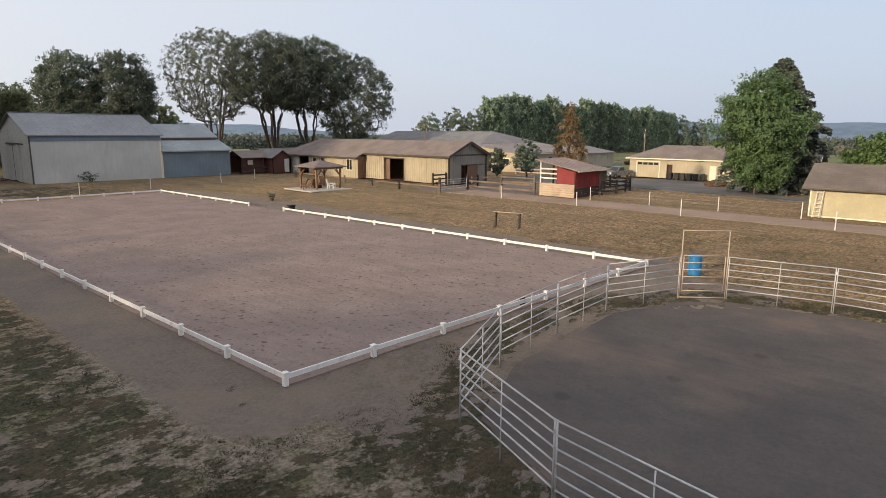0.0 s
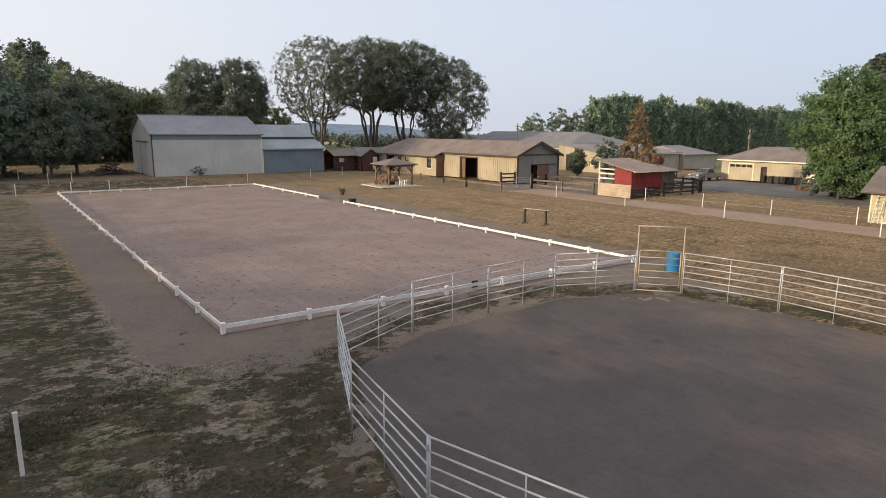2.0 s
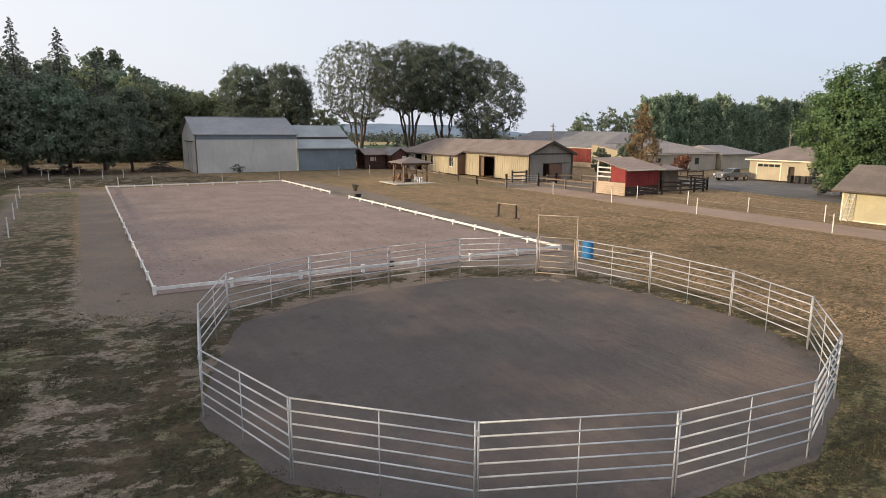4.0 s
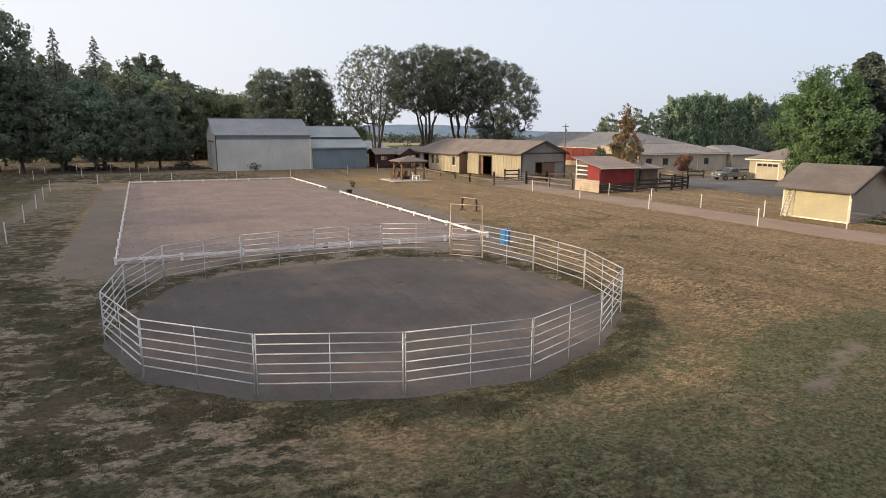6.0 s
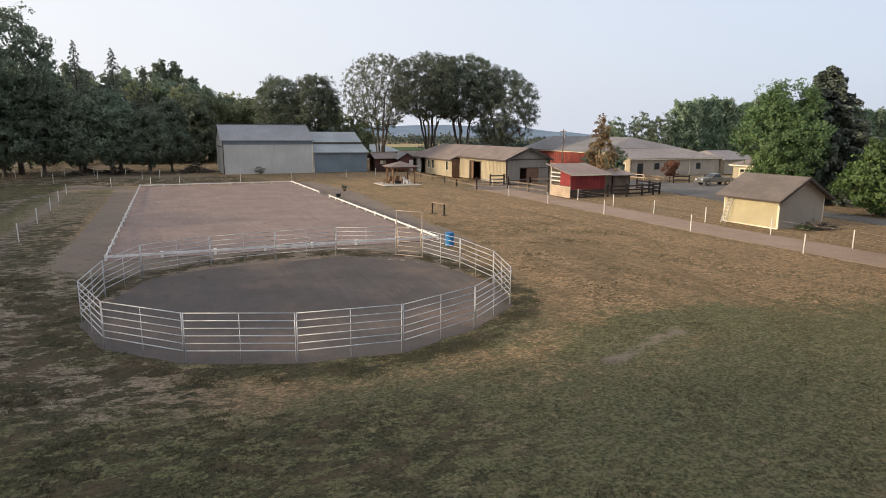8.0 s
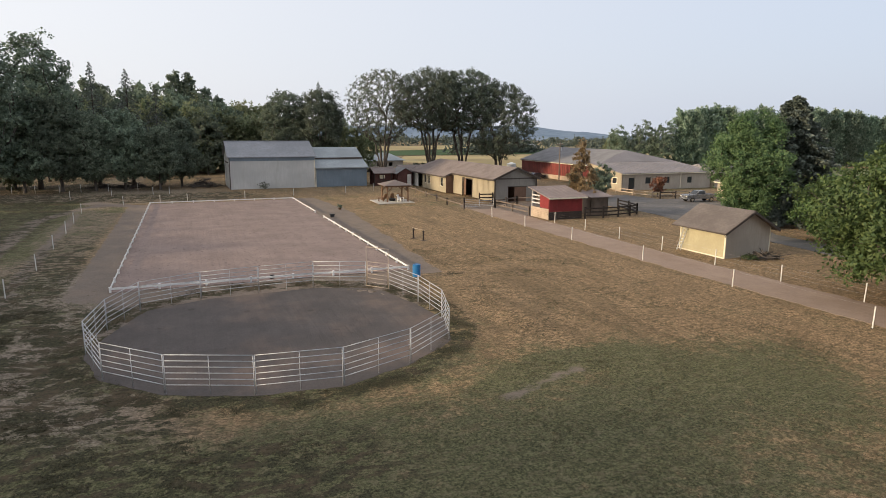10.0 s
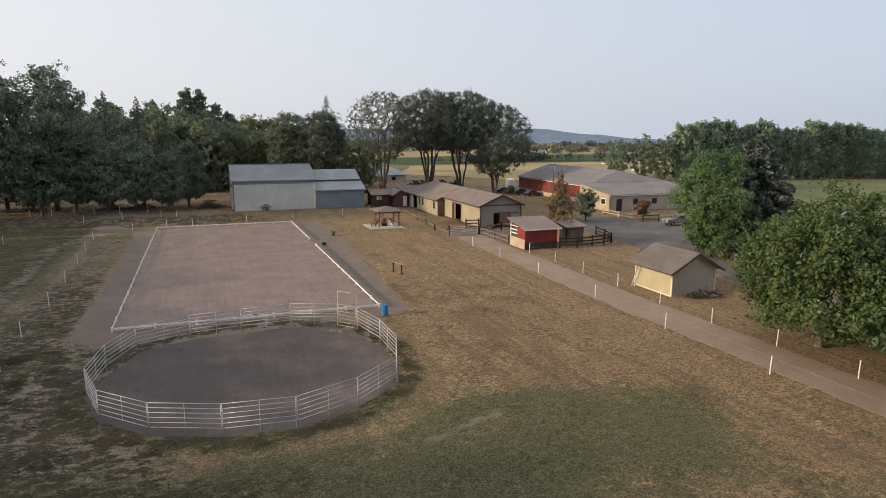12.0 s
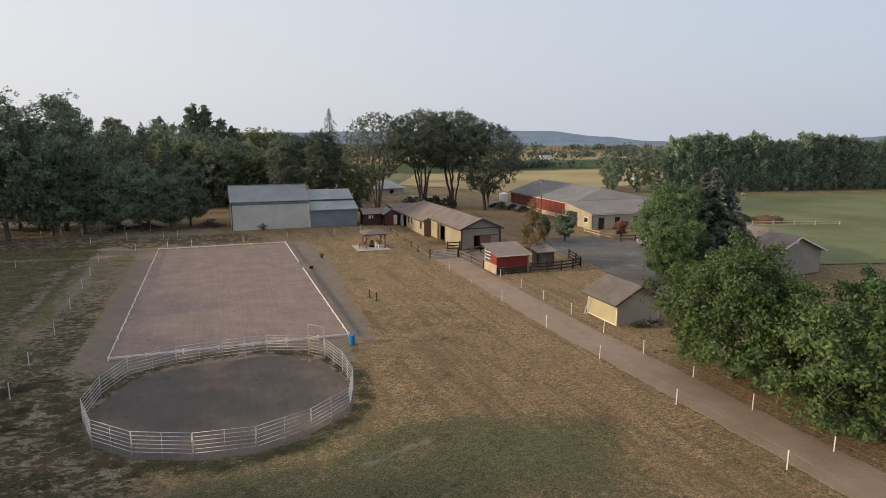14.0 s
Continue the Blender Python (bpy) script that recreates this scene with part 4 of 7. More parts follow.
def open_bay():
    # open-sided hay bay beyond the stalls
    h = thing("hay_bay", 45.0, 71.0, 0.0, "open dark timber bay with a brown roof", "shed")
    for x in (0.1, 2.2, 4.4, 6.4):
        part("post", boxes((x - 0.08, x + 0.08, 0, 0.16, 0, 2.6)), M["darkwood"], h)
        part("post", boxes((x - 0.08, x + 0.08, 5.8, 5.96, 0, 2.9)), M["darkwood"], h)
    part("back_wall", boxes((0, 6.5, 5.96, 6.06, 0, 1.3), (0, 6.5, 5.96, 6.06, 2.3, 2.9)), M["brownwall"], h)
    part("kick_board", boxes((0, 6.5, -0.03, 0.0, 0, 0.9)), M["darkred"], h)
    part("roof", slab([(-0.4, -0.6, 2.72), (6.9, -0.6, 2.72), (6.9, 6.4, 3.3), (-0.4, 6.4, 3.3)], 0.12), M["shingle"], h)


stall_sheds()
open_bay()


def horse_barn():
    """Long yellow barn: a newer south end, an older wing with a porch-deep roof, south gable coloured grey for its
    shade.
    """
    X0, X1, Y0, YM, Y1 = 0.0, 6.9, 0.0, 15.2, 33.0
    E, R = 3.42, 4.9
    b = thing("horse_barn", 46.2, 36.9, 0.0, "long pale yellow horse barn with brown shingle roof", "barn")
    # west wall of the newer part; the wall runs southward from YM
    holes = [(3.9, 7.5, 0.0, 2.7)]
    w = placed(part("wall", wall_bm(YM, E, 0.16, holes), M["yellow"], b), X0, YM, 0, -90)
    part("batten", ribs_bm(YM, E, 0.4, 0.05, 0.03, holes), M["yellow"], w)
    fr = bmesh.new()
    for it in ((3.78, 3.9, 0, 2.7), (7.5, 7.62, 0, 2.7), (3.78, 7.62, 2.7, 2.85)):
        box(fr, it[0], it[1], -0.05, 0.02, it[2], it[3])
    placed(part("door_frame", fr, M["darktrim"], b), X0, YM, 0, -90)
    placed(part("sliding_door", boxes((3.95, 4.7, 0.2, 0.26, 0.05, 2.65)), M["brownwall"], b, "brown sliding door pushed back"), X0, YM, 0, -90)
    # south gable
    top = [((X1 - X0) / 2, R - 0.05)]
    gh = [(2.2, 5.2, 0.0, 2.15)]
    # grey copy of the siding holds the gable's shade
    g = part("wall", wall_bm(X1, E, 0.16, gh, top), M["gable"], b, "sided gable end, its shade put into the grey")
    part("batten", ribs_bm(X1, E, 0.4, 0.05, 0.03, gh, top), M["gable"], g)
    part("gable_band", boxes((0, X1, -0.06, -0.03, E - 0.14, E + 0.04)), M["darktrim"], b)
    part("sliding_door", boxes((3.2, 5.15, -0.1, -0.045, 0.05, 2.12)), M["brownwall"], b, "brown sliding door half open")
    part("door_track", boxes((2.1, 6.5, -0.12, -0.04, 2.15, 2.25)), M["darktrim"], b)
    for x in (0.0, X1):
        part("corner_trim", boxes((x - 0.1, x + 0.1, -0.07, -0.031, 0, E)), M["darktrim"], b)
    placed(part("wall", wall_bm(Y1, E, 0.16, [(4, 5, 1.2, 2.2), (10, 11, 1.2, 2.2)]), M["yellow"], b), X1, 0.0, 0, 90)
    # older wing, standing out to the west, with its brown return wall
    XO, YN = -1.3, 26.2
    E2 = 2.75
    ow = YN - YM
    oh = [(1.0, 1.9, 1.05, 2.4), (2.9, 3.8, 1.05, 2.4), (ow - 2.3, ow - 1.2, 1.05, 2.4)]
    w = placed(part("wall", wall_bm(ow, E2, 0.16, oh), M["yellow"], b), XO, YN, 0, -90)
    part("batten", ribs_bm(ow, E2, 0.5, 0.05, 0.03, oh), M["yellow"], w)
    for h in oh:
        window(b, (h[0] + h[1]) / 2, h[2], h[1] - h[0], h[3] - h[2], -90, XO, YN)
    ret = part("wall", boxes((XO, X0 - 0.001, YM - 0.1, YM, 0, E2 + 0.1)), M["brownwall"], b, "brown boarded return wall")
    part("batten", boxes(*[(XO + 0.15 + i * 0.3, XO + 0.19 + i * 0.3, YM - 0.125, YM - 0.1, 0, E2) for i in range(4)]), M["brownwall"], ret)
    # open bay and grey end wall at the far end
    part("bay_post", boxes((XO, XO + 0.15, YN + 0.05, YN + 0.2, 0, E2)), M["darkwood"], b)
    part("bay_back", boxes((XO + 2.2, XO + 2.3, YN, YN + 2.4, 0, E2)), M["brownwall"], b)
    e = placed(part("wall", wall_bm(4.4, 2.6, 0.16), M["greywall"], b), XO, Y1, 0, -90)
    part("batten", ribs_bm(4.4, 2.6, 0.5, 0.05, 0.03), M["greywall"], e)
    part("wall", boxes((XO, X1, Y1 - 0.16, Y1, 0, 2.6)), M["greywall"], b)
    part("floor", boxes((0.2, X1 - 0.2, 0.2, Y1 - 0.2, 0.0, 0.03)), M["soil"], b)
    part("partition", boxes((3.6, 3.7, 0.6, YM, 0, 2.4), (0.6, X1 - 0.2, YM, YM + 0.1, 0, 2.6)), M["brownwall"], b)
    # roofs
    o = 0.45
    slope = (R - E) / 3.45
    c = [(X0 - o, Y0 - o, E - o * slope + 0.1), (3.45, Y0 - o, R + 0.1), (3.45, YM, R + 0.1), (X0 - o, YM, E - o * slope + 0.1)]
    r = part("roof", slab(c, 0.14), M["shingle"], b, "brown shingled west roof slope")
    part("course", courses_bm(c[3], c[0], c[1], c[2]), M["shingle"], r)
    xo = XO - 0.5
    c = [(xo, YM - 0.3, R + 0.1 + slope * (xo - 3.45)), (3.45, YM, R + 0.1), (3.45, Y1 - 3.6, R + 0.1), (xo, Y1 + 0.4, R + 0.1 + slope * (xo - 3.45))]
    c[1] = (3.45, YM - 0.0, R + 0.1)
    r = part("roof", slab(c, 0.14), M["shingle"], b, "brown shingled roof slope reaching over the porch")
    part("course", courses_bm(c[3], c[0], c[1], c[2]), M["shingle"], r)
    c = [(X1 + o, Y0 - o, E - o * slope + 0.1), (X1 + o, Y1 + 0.4, E - o * slope + 0.1), (3.45, Y1 - 3.6, R + 0.1), (3.45, Y0 - o, R + 0.1)]
    r = part("roof", slab(c, 0.14), M["shingle"], b)
    part("course", courses_bm(*c), M["shingle"], r)
    c = [(xo, Y1 + 0.4, R + 0.1 + slope * (xo - 3.45)), (3.45, Y1 - 3.6, R + 0.1), (X1 + o, Y1 + 0.4, E - o * slope + 0.1)]
    part("roof", slab(c, 0.14), M["shingle"], b, "hipped end of the brown roof")
    for s in (-1, 1):
        xe = 3.45 + s * (3.45 + o)
        part("barge_board", beam(bmesh.new(), (xe, Y0 - o - 0.03, E - o * slope - 0.0), (3.45, Y0 - o - 0.03, R + 0.0), 0.05, 0.28), M["darktrim"], b)
    part("fascia", boxes((X0 - o - 0.04, X0 - o, Y0 - o, YM, E - 0.32, E - 0.1)), M["darktrim"], b)
    part("fascia", boxes((xo - 0.04, xo, YM - 0.3, Y1 + 0.4, R + slope * (xo - 3.45) - 0.1, R + slope * (xo - 3.45) + 0.09)), M["darktrim"], b)


horse_barn()


def gazebo():
    sl = thing("patio_slab", 33.0, 44.4, gz(33, 44), "square pale concrete patio slab under the gazebo", "patio", "", -2)
    part("slab", bevelled(boxes((-2.7, 2.7, -2.7, 2.7, -0.03, 0.09)), 0.02), M["concrete"], sl)
    b = thing("gazebo", 33.6, 44.8, gz(33, 44) + 0.09, "timber gazebo with a hipped brown roof", "gazebo", "", -2)
    h, s = 2.15, 1.55
    for sx in (-1, 1):
        for sy in (-1, 1):
            p = part("post", bevelled(boxes((sx * s - 0.09, sx * s + 0.09, sy * s - 0.09, sy * s + 0.09, 0, h)), 0.01), M["cedar"], b)
            br = bmesh.new()
            beam(br, (sx * s, sy * s, h - 0.75), (sx * (s - 0.7), sy * s, h - 0.05), 0.08, 0.1)
            beam(br, (sx * s, sy * s, h - 0.75), (sx * s, sy * (s - 0.7), h - 0.05), 0.08, 0.1)
            part("knee_brace", br, M["cedar"], p)
    for sy in (-1, 1):
        part("beam", boxes((-1.9, 1.9, sy * s - 0.07, sy * s + 0.07, h, h + 0.2)), M["cedar"], b)
        part("beam", boxes((sy * s - 0.07, sy * s + 0.07, -1.9, 1.9, h + 0.2, h + 0.32)), M["cedar"], b)
    o, z0, z1 = 2.1, h + 0.28, h + 0.95
    cs = [(-o, -o), (o, -o), (o, o), (-o, o)]
    for i in range(4):
        a, c = cs[i], cs[(i + 1) % 4]
        part("roof_panel", slab([(*a, z0), (*c, z0), (0, 0, z1)], 0.08), M["shingle"], b, "brown roof panel")
    part("finial", tube(bmesh.new(), (0, 0, z1 - 0.02), (0, 0, z1 + 0.14), 0.13, 0.02), M["darktrim"], b)


gazebo()


def patio_chair(x, y, z, rz, material, label):
    c = thing("patio_chair", x, y, z, label, "chair", "patio chairs", rz)
    part("seat", slab([(-0.28, -0.3, 0.4), (0.28, -0.3, 0.4), (0.28, 0.28, 0.3), (-0.28, 0.28, 0.3)], 0.04), M[material], c)
    bk = bmesh.new()
    for i in range(5):
        xx = -0.24 + i * 0.12
        beam(bk, (xx, 0.27, 0.3), (xx, 0.52, 0.95 + 0.06 * math.cos((i - 2) * 0.7)), 0.1, 0.03)
    part("backrest", bk, M[material], c)
    for sx in (-1, 1):
        part("armrest", boxes((sx * 0.36 - 0.07, sx * 0.36 + 0.07, -0.38, 0.35, 0.56, 0.59)), M[material], c)
        for sy in (-0.33, 0.3):
            part("leg", boxes((sx * 0.33 - 0.03, sx * 0.33 + 0.03, sy - 0.04, sy + 0.04, 0, 0.56)), M[material], c)


patio_chair(34.0, 43.4, gz(33, 44) + 0.09, 35, "vinyl", "white slatted patio chair on the slab")
for x, y, r in ((32.3, 46.0, 200), (34.6, 46.0, 160), (33.5, 46.3, 185), (31.4, 44.6, 260)):
    patio_chair(x, y, gz(33, 44) + 0.09, r, "cedar", "brown slatted timber patio chair")
fp = thing("fire_pit", 33.2, 44.8, gz(33, 44) + 0.09, "low round dark fire pit on the slab", "fire pit")
part("bowl", tube(bmesh.new(), (0, 0, 0.0), (0, 0, 0.35), 0.42, 0.5, 16), M["rubber_and_shade"], fp, smooth=False)


def run_in_shed():
    b = thing("run_in_shed", 43.95, 18.6, gz(44, 19), "red run-in shed with a lean-to roof and pale lower boards", "shed")
    W, D = 4.45, 3.85
    zf, zb = 2.55, 3.35

    def zt(y):
        return zf + (zb - zf) * y / D

    for x, y in ((0, 0), (W, 0), (0, D), (W, D), (0, D / 2), (W / 2, D)):
        part("post", boxes((x - 0.07, x + 0.07, y - 0.07, y + 0.07, 0, zt(y))), M["whitepost"] if x == 0 and y > 3 else M["darkwood"], b)
    n = 6
    for i in range(n):
        part("board", boxes((-0.11, -0.075, -0.05, D + 0.05, 0.03 + i * 0.21, 0.225 + i * 0.21)), M["rawwood"], b)
    up = bmesh.new()
    v = [(-0.1, 0.0, 1.32), (-0.1, 1.9, 1.32), (-0.1, 1.9, zt(1.9) - 0.05), (-0.1, 0.0, zt(0) - 0.05)]
    f1 = [up.verts.new(c) for c in v]
    f2 = [up.verts.new((c[0] + 0.04, c[1], c[2])) for c in v]
    up.faces.new(f1[::-1])
    up.faces.new(f2)
    for i in range(4):
        up.faces.new((f1[i], f1[(i + 1) % 4], f2[(i + 1) % 4], f2[i]))
    bmesh.ops.recalc_face_normals(up, faces=up.faces[:])
    part("side_panel", up, M["red"], b, "bright red plywood side panel")
    for z in (1.7, 2.15, 2.6):
        part("side_rail", boxes((-0.1, -0.06, 1.95, D, z, z + 0.14)), M["whitepost"], b)
    part("front_panel", boxes((-0.06, W + 0.06, -0.1, -0.06, 0.95, zf)), M["red"], b, "barn red front boards")
    part("batten", boxes(*[(0.3 + i * 0.45, 0.34 + i * 0.45, -0.12, -0.1, 0.95, zf) for i in range(10)]), M["red"], b)
    for i in range(4):
        part("kick_board", boxes((-0.06, W + 0.06, -0.1, -0.06, 0.03 + i * 0.225, 0.24 + i * 0.225)), M["darkwood"], b)
    part("end_panel", boxes((W + 0.06, W + 0.1, 0, D, 0, 2.5)), M["darkred"], b)
    c = [(-0.45, -0.6, zf + 0.1), (W + 0.45, -0.6, zf + 0.1), (W + 0.45, D + 0.45, zb + 0.25), (-0.45, D + 0.45, zb + 0.25)]
    r = part("roof", slab(c, 0.09), M["dustroof"], b, "dusty brown-grey sheet roof")
    part("seam", seams_bm(*c, 0.75, 0.04, 0.025), M["dustroof"], r)
    part("fascia", boxes((-0.45, W + 0.45, -0.64, -0.6, zf - 0.06, zf + 0.09)), M["creamtrim"], b)


run_in_shed()


def tack_hut():
    z = gz(53, 20)
    b = thing("feed_hut", 51.2, 20.6, z, "small weathered boarded feed hut with a dusty brown roof", "shed")
    part("wall", wall_bm(2.6, 2.3, 0.1), M["greywood"], b)
    placed(part("wall", wall_bm(2.6, 2.3, 0.1), M["greywood"], b), 0, 2.6, 0, -90)
    placed(part("wall", wall_bm(2.6, 2.3, 0.1), M["greywood"], b), 2.6, 0, 0, 90)
    part("wall", boxes((0, 2.6, 2.5, 2.6, 0, 2.3)), M["greywood"], b)
    part("batten", ribs_bm(2.6, 2.3, 0.3, 0.04, 0.02), M["greywood"], b)
    c = [(-0.4, -0.5, 2.3), (3.0, -0.5, 2.3), (3.0, 3.0, 2.85), (-0.4, 3.0, 2.85)]
    part("roof", slab(c, 0.1), M["dustroof"], b)


tack_hut()


def pump_house():
    """Small yellow lap-sided house; ridge runs north."""
    L, W, E, R = 5.0, 5.0, 2.4, 3.8
    b = thing("pump_house", 45.3, -6.0, 0.0, "small cream lap-sided outbuilding with a brown gable roof", "outbuilding")
    w = placed(part("wall", wall_bm(L, E, 0.14), M["cream"], b), 0, L, 0, -90)
    part("lap_siding", laps_bm(L, E, 0.2, 0.03), M["cream"], w)
    top = [(W / 2, R)]
    # gable shade is in the taupe; the other walls are cream
    g = part("wall", wall_bm(W, E, 0.14, (), top), M["taupe"], b, "lap-sided gable end, its shade put into the grey-beige")
    part("lap_siding", laps_bm(W, E, 0.2, 0.03, (), top), M["taupe"], g)
    placed(part("wall", wall_bm(L, E, 0.14), M["cream"], b), W, 0, 0, 90)
    placed(part("wall", wall_bm(W, E, 0.14, (), top), M["cream"], b), W, L, 0, 180)
    for x, y in ((-0.03, -0.03), (W - 0.07, -0.03), (-0.03, L - 0.07)):
        part("corner_board", boxes((x, x + 0.1, y, y + 0.1, 0, E)), M["creamtrim"], b)
    part("base_board", boxes((-0.05, -0.02, -0.02, L, 0.0, 0.1)), M["creamtrim"], b)
    o, s = 0.55, (R - E) / (W / 2)
    e = E - o * s + 0.12
    cw = [(-o, -0.5, e), (W / 2, -0.5, R + 0.12), (W / 2, L + 0.5, R + 0.12), (-o, L + 0.5, e)]
    r = part("roof", slab(cw, 0.12), M["darkshingle"], b, "brown shingled roof slope")
    part("course", courses_bm(cw[3], cw[0], cw[1], cw[2], 0.22, 0.015), M["darkshingle"], r)
    ce = [(W + o, -0.5, e), (W + o, L + 0.5, e), (W / 2, L + 0.5, R + 0.12), (W / 2, -0.5, R + 0.12)]
    r = part("roof", slab(ce, 0.12), M["darkshingle"], b)
    part("course", courses_bm(*ce, 0.22, 0.015), M["darkshingle"], r)
    for sgn in (-1, 1):
        xe = W / 2 + sgn * (W / 2 + o)
        part("barge_board", beam(bmesh.new(), (xe, -0.53, e - 0.1), (W / 2, -0.53, R - 0.0), 0.05, 0.17), M["darktrim"], b)
    gut = part("gutter", boxes((-o - 0.1, -o, -0.5, L + 0.5, e - 0.12, e - 0.02)), M["darktrim"], b)
    dp = bmesh.new()
    tube(dp, (-o - 0.05, -0.35, e - 0.12), (-0.08, -0.12, e - 0.45), 0.035)
    tube(dp, (-0.08, -0.12, e - 0.45), (-0.08, -0.12, 0.1), 0.035)
    part("downspout", dp, M["creamtrim"], gut)


pump_house()
ld = thing("ladder", 44.9, -1.95, 0.0, "aluminium extension ladder leaning on the siding", "ladder")
for y in (0.0, 0.42):
    part("stile", beam(bmesh.new(), (-0.3, y + 0.12, 0.02), (0.34, y, 2.35), 0.04, 0.09), M["aluminium"], ld)
for i in range(8):
    f = (i + 0.6) / 8.3
    part("rung", tube(bmesh.new(), (-0.3 + 0.64 * f, 0.12 * (1 - f), 0.02 + 2.33 * f), (-0.3 + 0.64 * f, 0.42 + 0.12 * (1 - f), 0.02 + 2.33 * f), 0.028), M["aluminium"], ld)


def panel_door(parent, x, w, h, lights=True):
    """An overhead door in a wall that faces west, x metres along it."""
    d = part("garage_door", boxes((x, x + w, -0.03, -0.004, 0.02, h)), M["yellow"], parent, "pale yellow overhead door, shut")
    for r in range(4):
        z0 = 0.06 + r * h / 4
        for c in range(4):
            x0 = x + 0.1 + c * (w - 0.1) / 4
            if lights and r == 3:
                part("pane", boxes((x0, x0 + w / 4 - 0.16, -0.045, -0.03, z0 + 0.08, z0 + h / 4 - 0.16)), M["glass"], d)
            else:
                part("panel", boxes((x0, x0 + w / 4 - 0.12, -0.042, -0.03, z0, z0 + h / 4 - 0.1)), M["yellow"], d)
    fr = bmesh.new()
    for it in ((x - 0.14, x, 0, h), (x + w, x + w + 0.14, 0, h), (x - 0.14, x + w + 0.14, h, h + 0.14)):
        box(fr, it[0], it[1], -0.06, -0.004, it[2], it[3])
    part("door_casing", fr, M["creamtrim"], d)
    return d


def garage():
    L, W, E, R = 20.0, 9.0, 3.0, 4.9
    b = thing("garage", 85.6, 33.8, -0.75, "long pale yellow garage with panelled overhead doors", "garage", "", -90)
    # local x runs south along the front, local y runs east into the building
    holes = [(6.1, 7.0, 0.0, 2.1)]
    w = part("wall", wall_bm(L, E, 0.16, holes), M["yellow"], b)
    part("lap_siding", laps_bm(L, E, 0.25, 0.015, holes), M["yellow"], w)
    panel_door(b, 1.3, 3.6, 2.4)
    panel_door(b, 14.6, 3.6, 2.4)
    part("door", boxes((12.6, 13.5, -0.05, -0.004, 0.02, 2.1)), M["creamtrim"], b, "plain cream side door")
    # dark panel set back in the opening as its inner shade
    part("door", boxes((6.1, 7.0, 0.3, 0.34, 0.0, 2.1)), M["void"], b, "open doorway, the shade inside a dark panel")
    top = [(W / 2, R)]
    placed(part("wall", wall_bm(W, E, 0.16), M["yellow"], b), 0, W, 0, -90)
    placed(part("wall", wall_bm(W, E, 0.16), M["yellow"], b), L, 0, 0, 90)
    placed(part("wall", wall_bm(L, E, 0.16), M["yellow"], b), L, W, 0, 180)
    o = 0.5
    pts = [(-o, -o, E), (L + o, -o, E), (L + o, W + o, E), (-o, W + o, E)]
    ra, rb = (W / 2 - 1.0, W / 2, R), (L - W / 2 + 1.0, W / 2, R)
    for k, c in enumerate(([pts[0], pts[1], rb, ra], [pts[1], pts[2], rb], [pts[2], pts[3], ra, rb], [pts[3], pts[0], ra])):
        part("roof", slab(c, 0.12), M["shingle"], b, "brown shingled hip slope" if k == 0 else "")
    part("fascia", boxes((-o, L + o, -o - 0.04, -o, E - 0.18, E - 0.01)), M["creamtrim"], b)


garage()


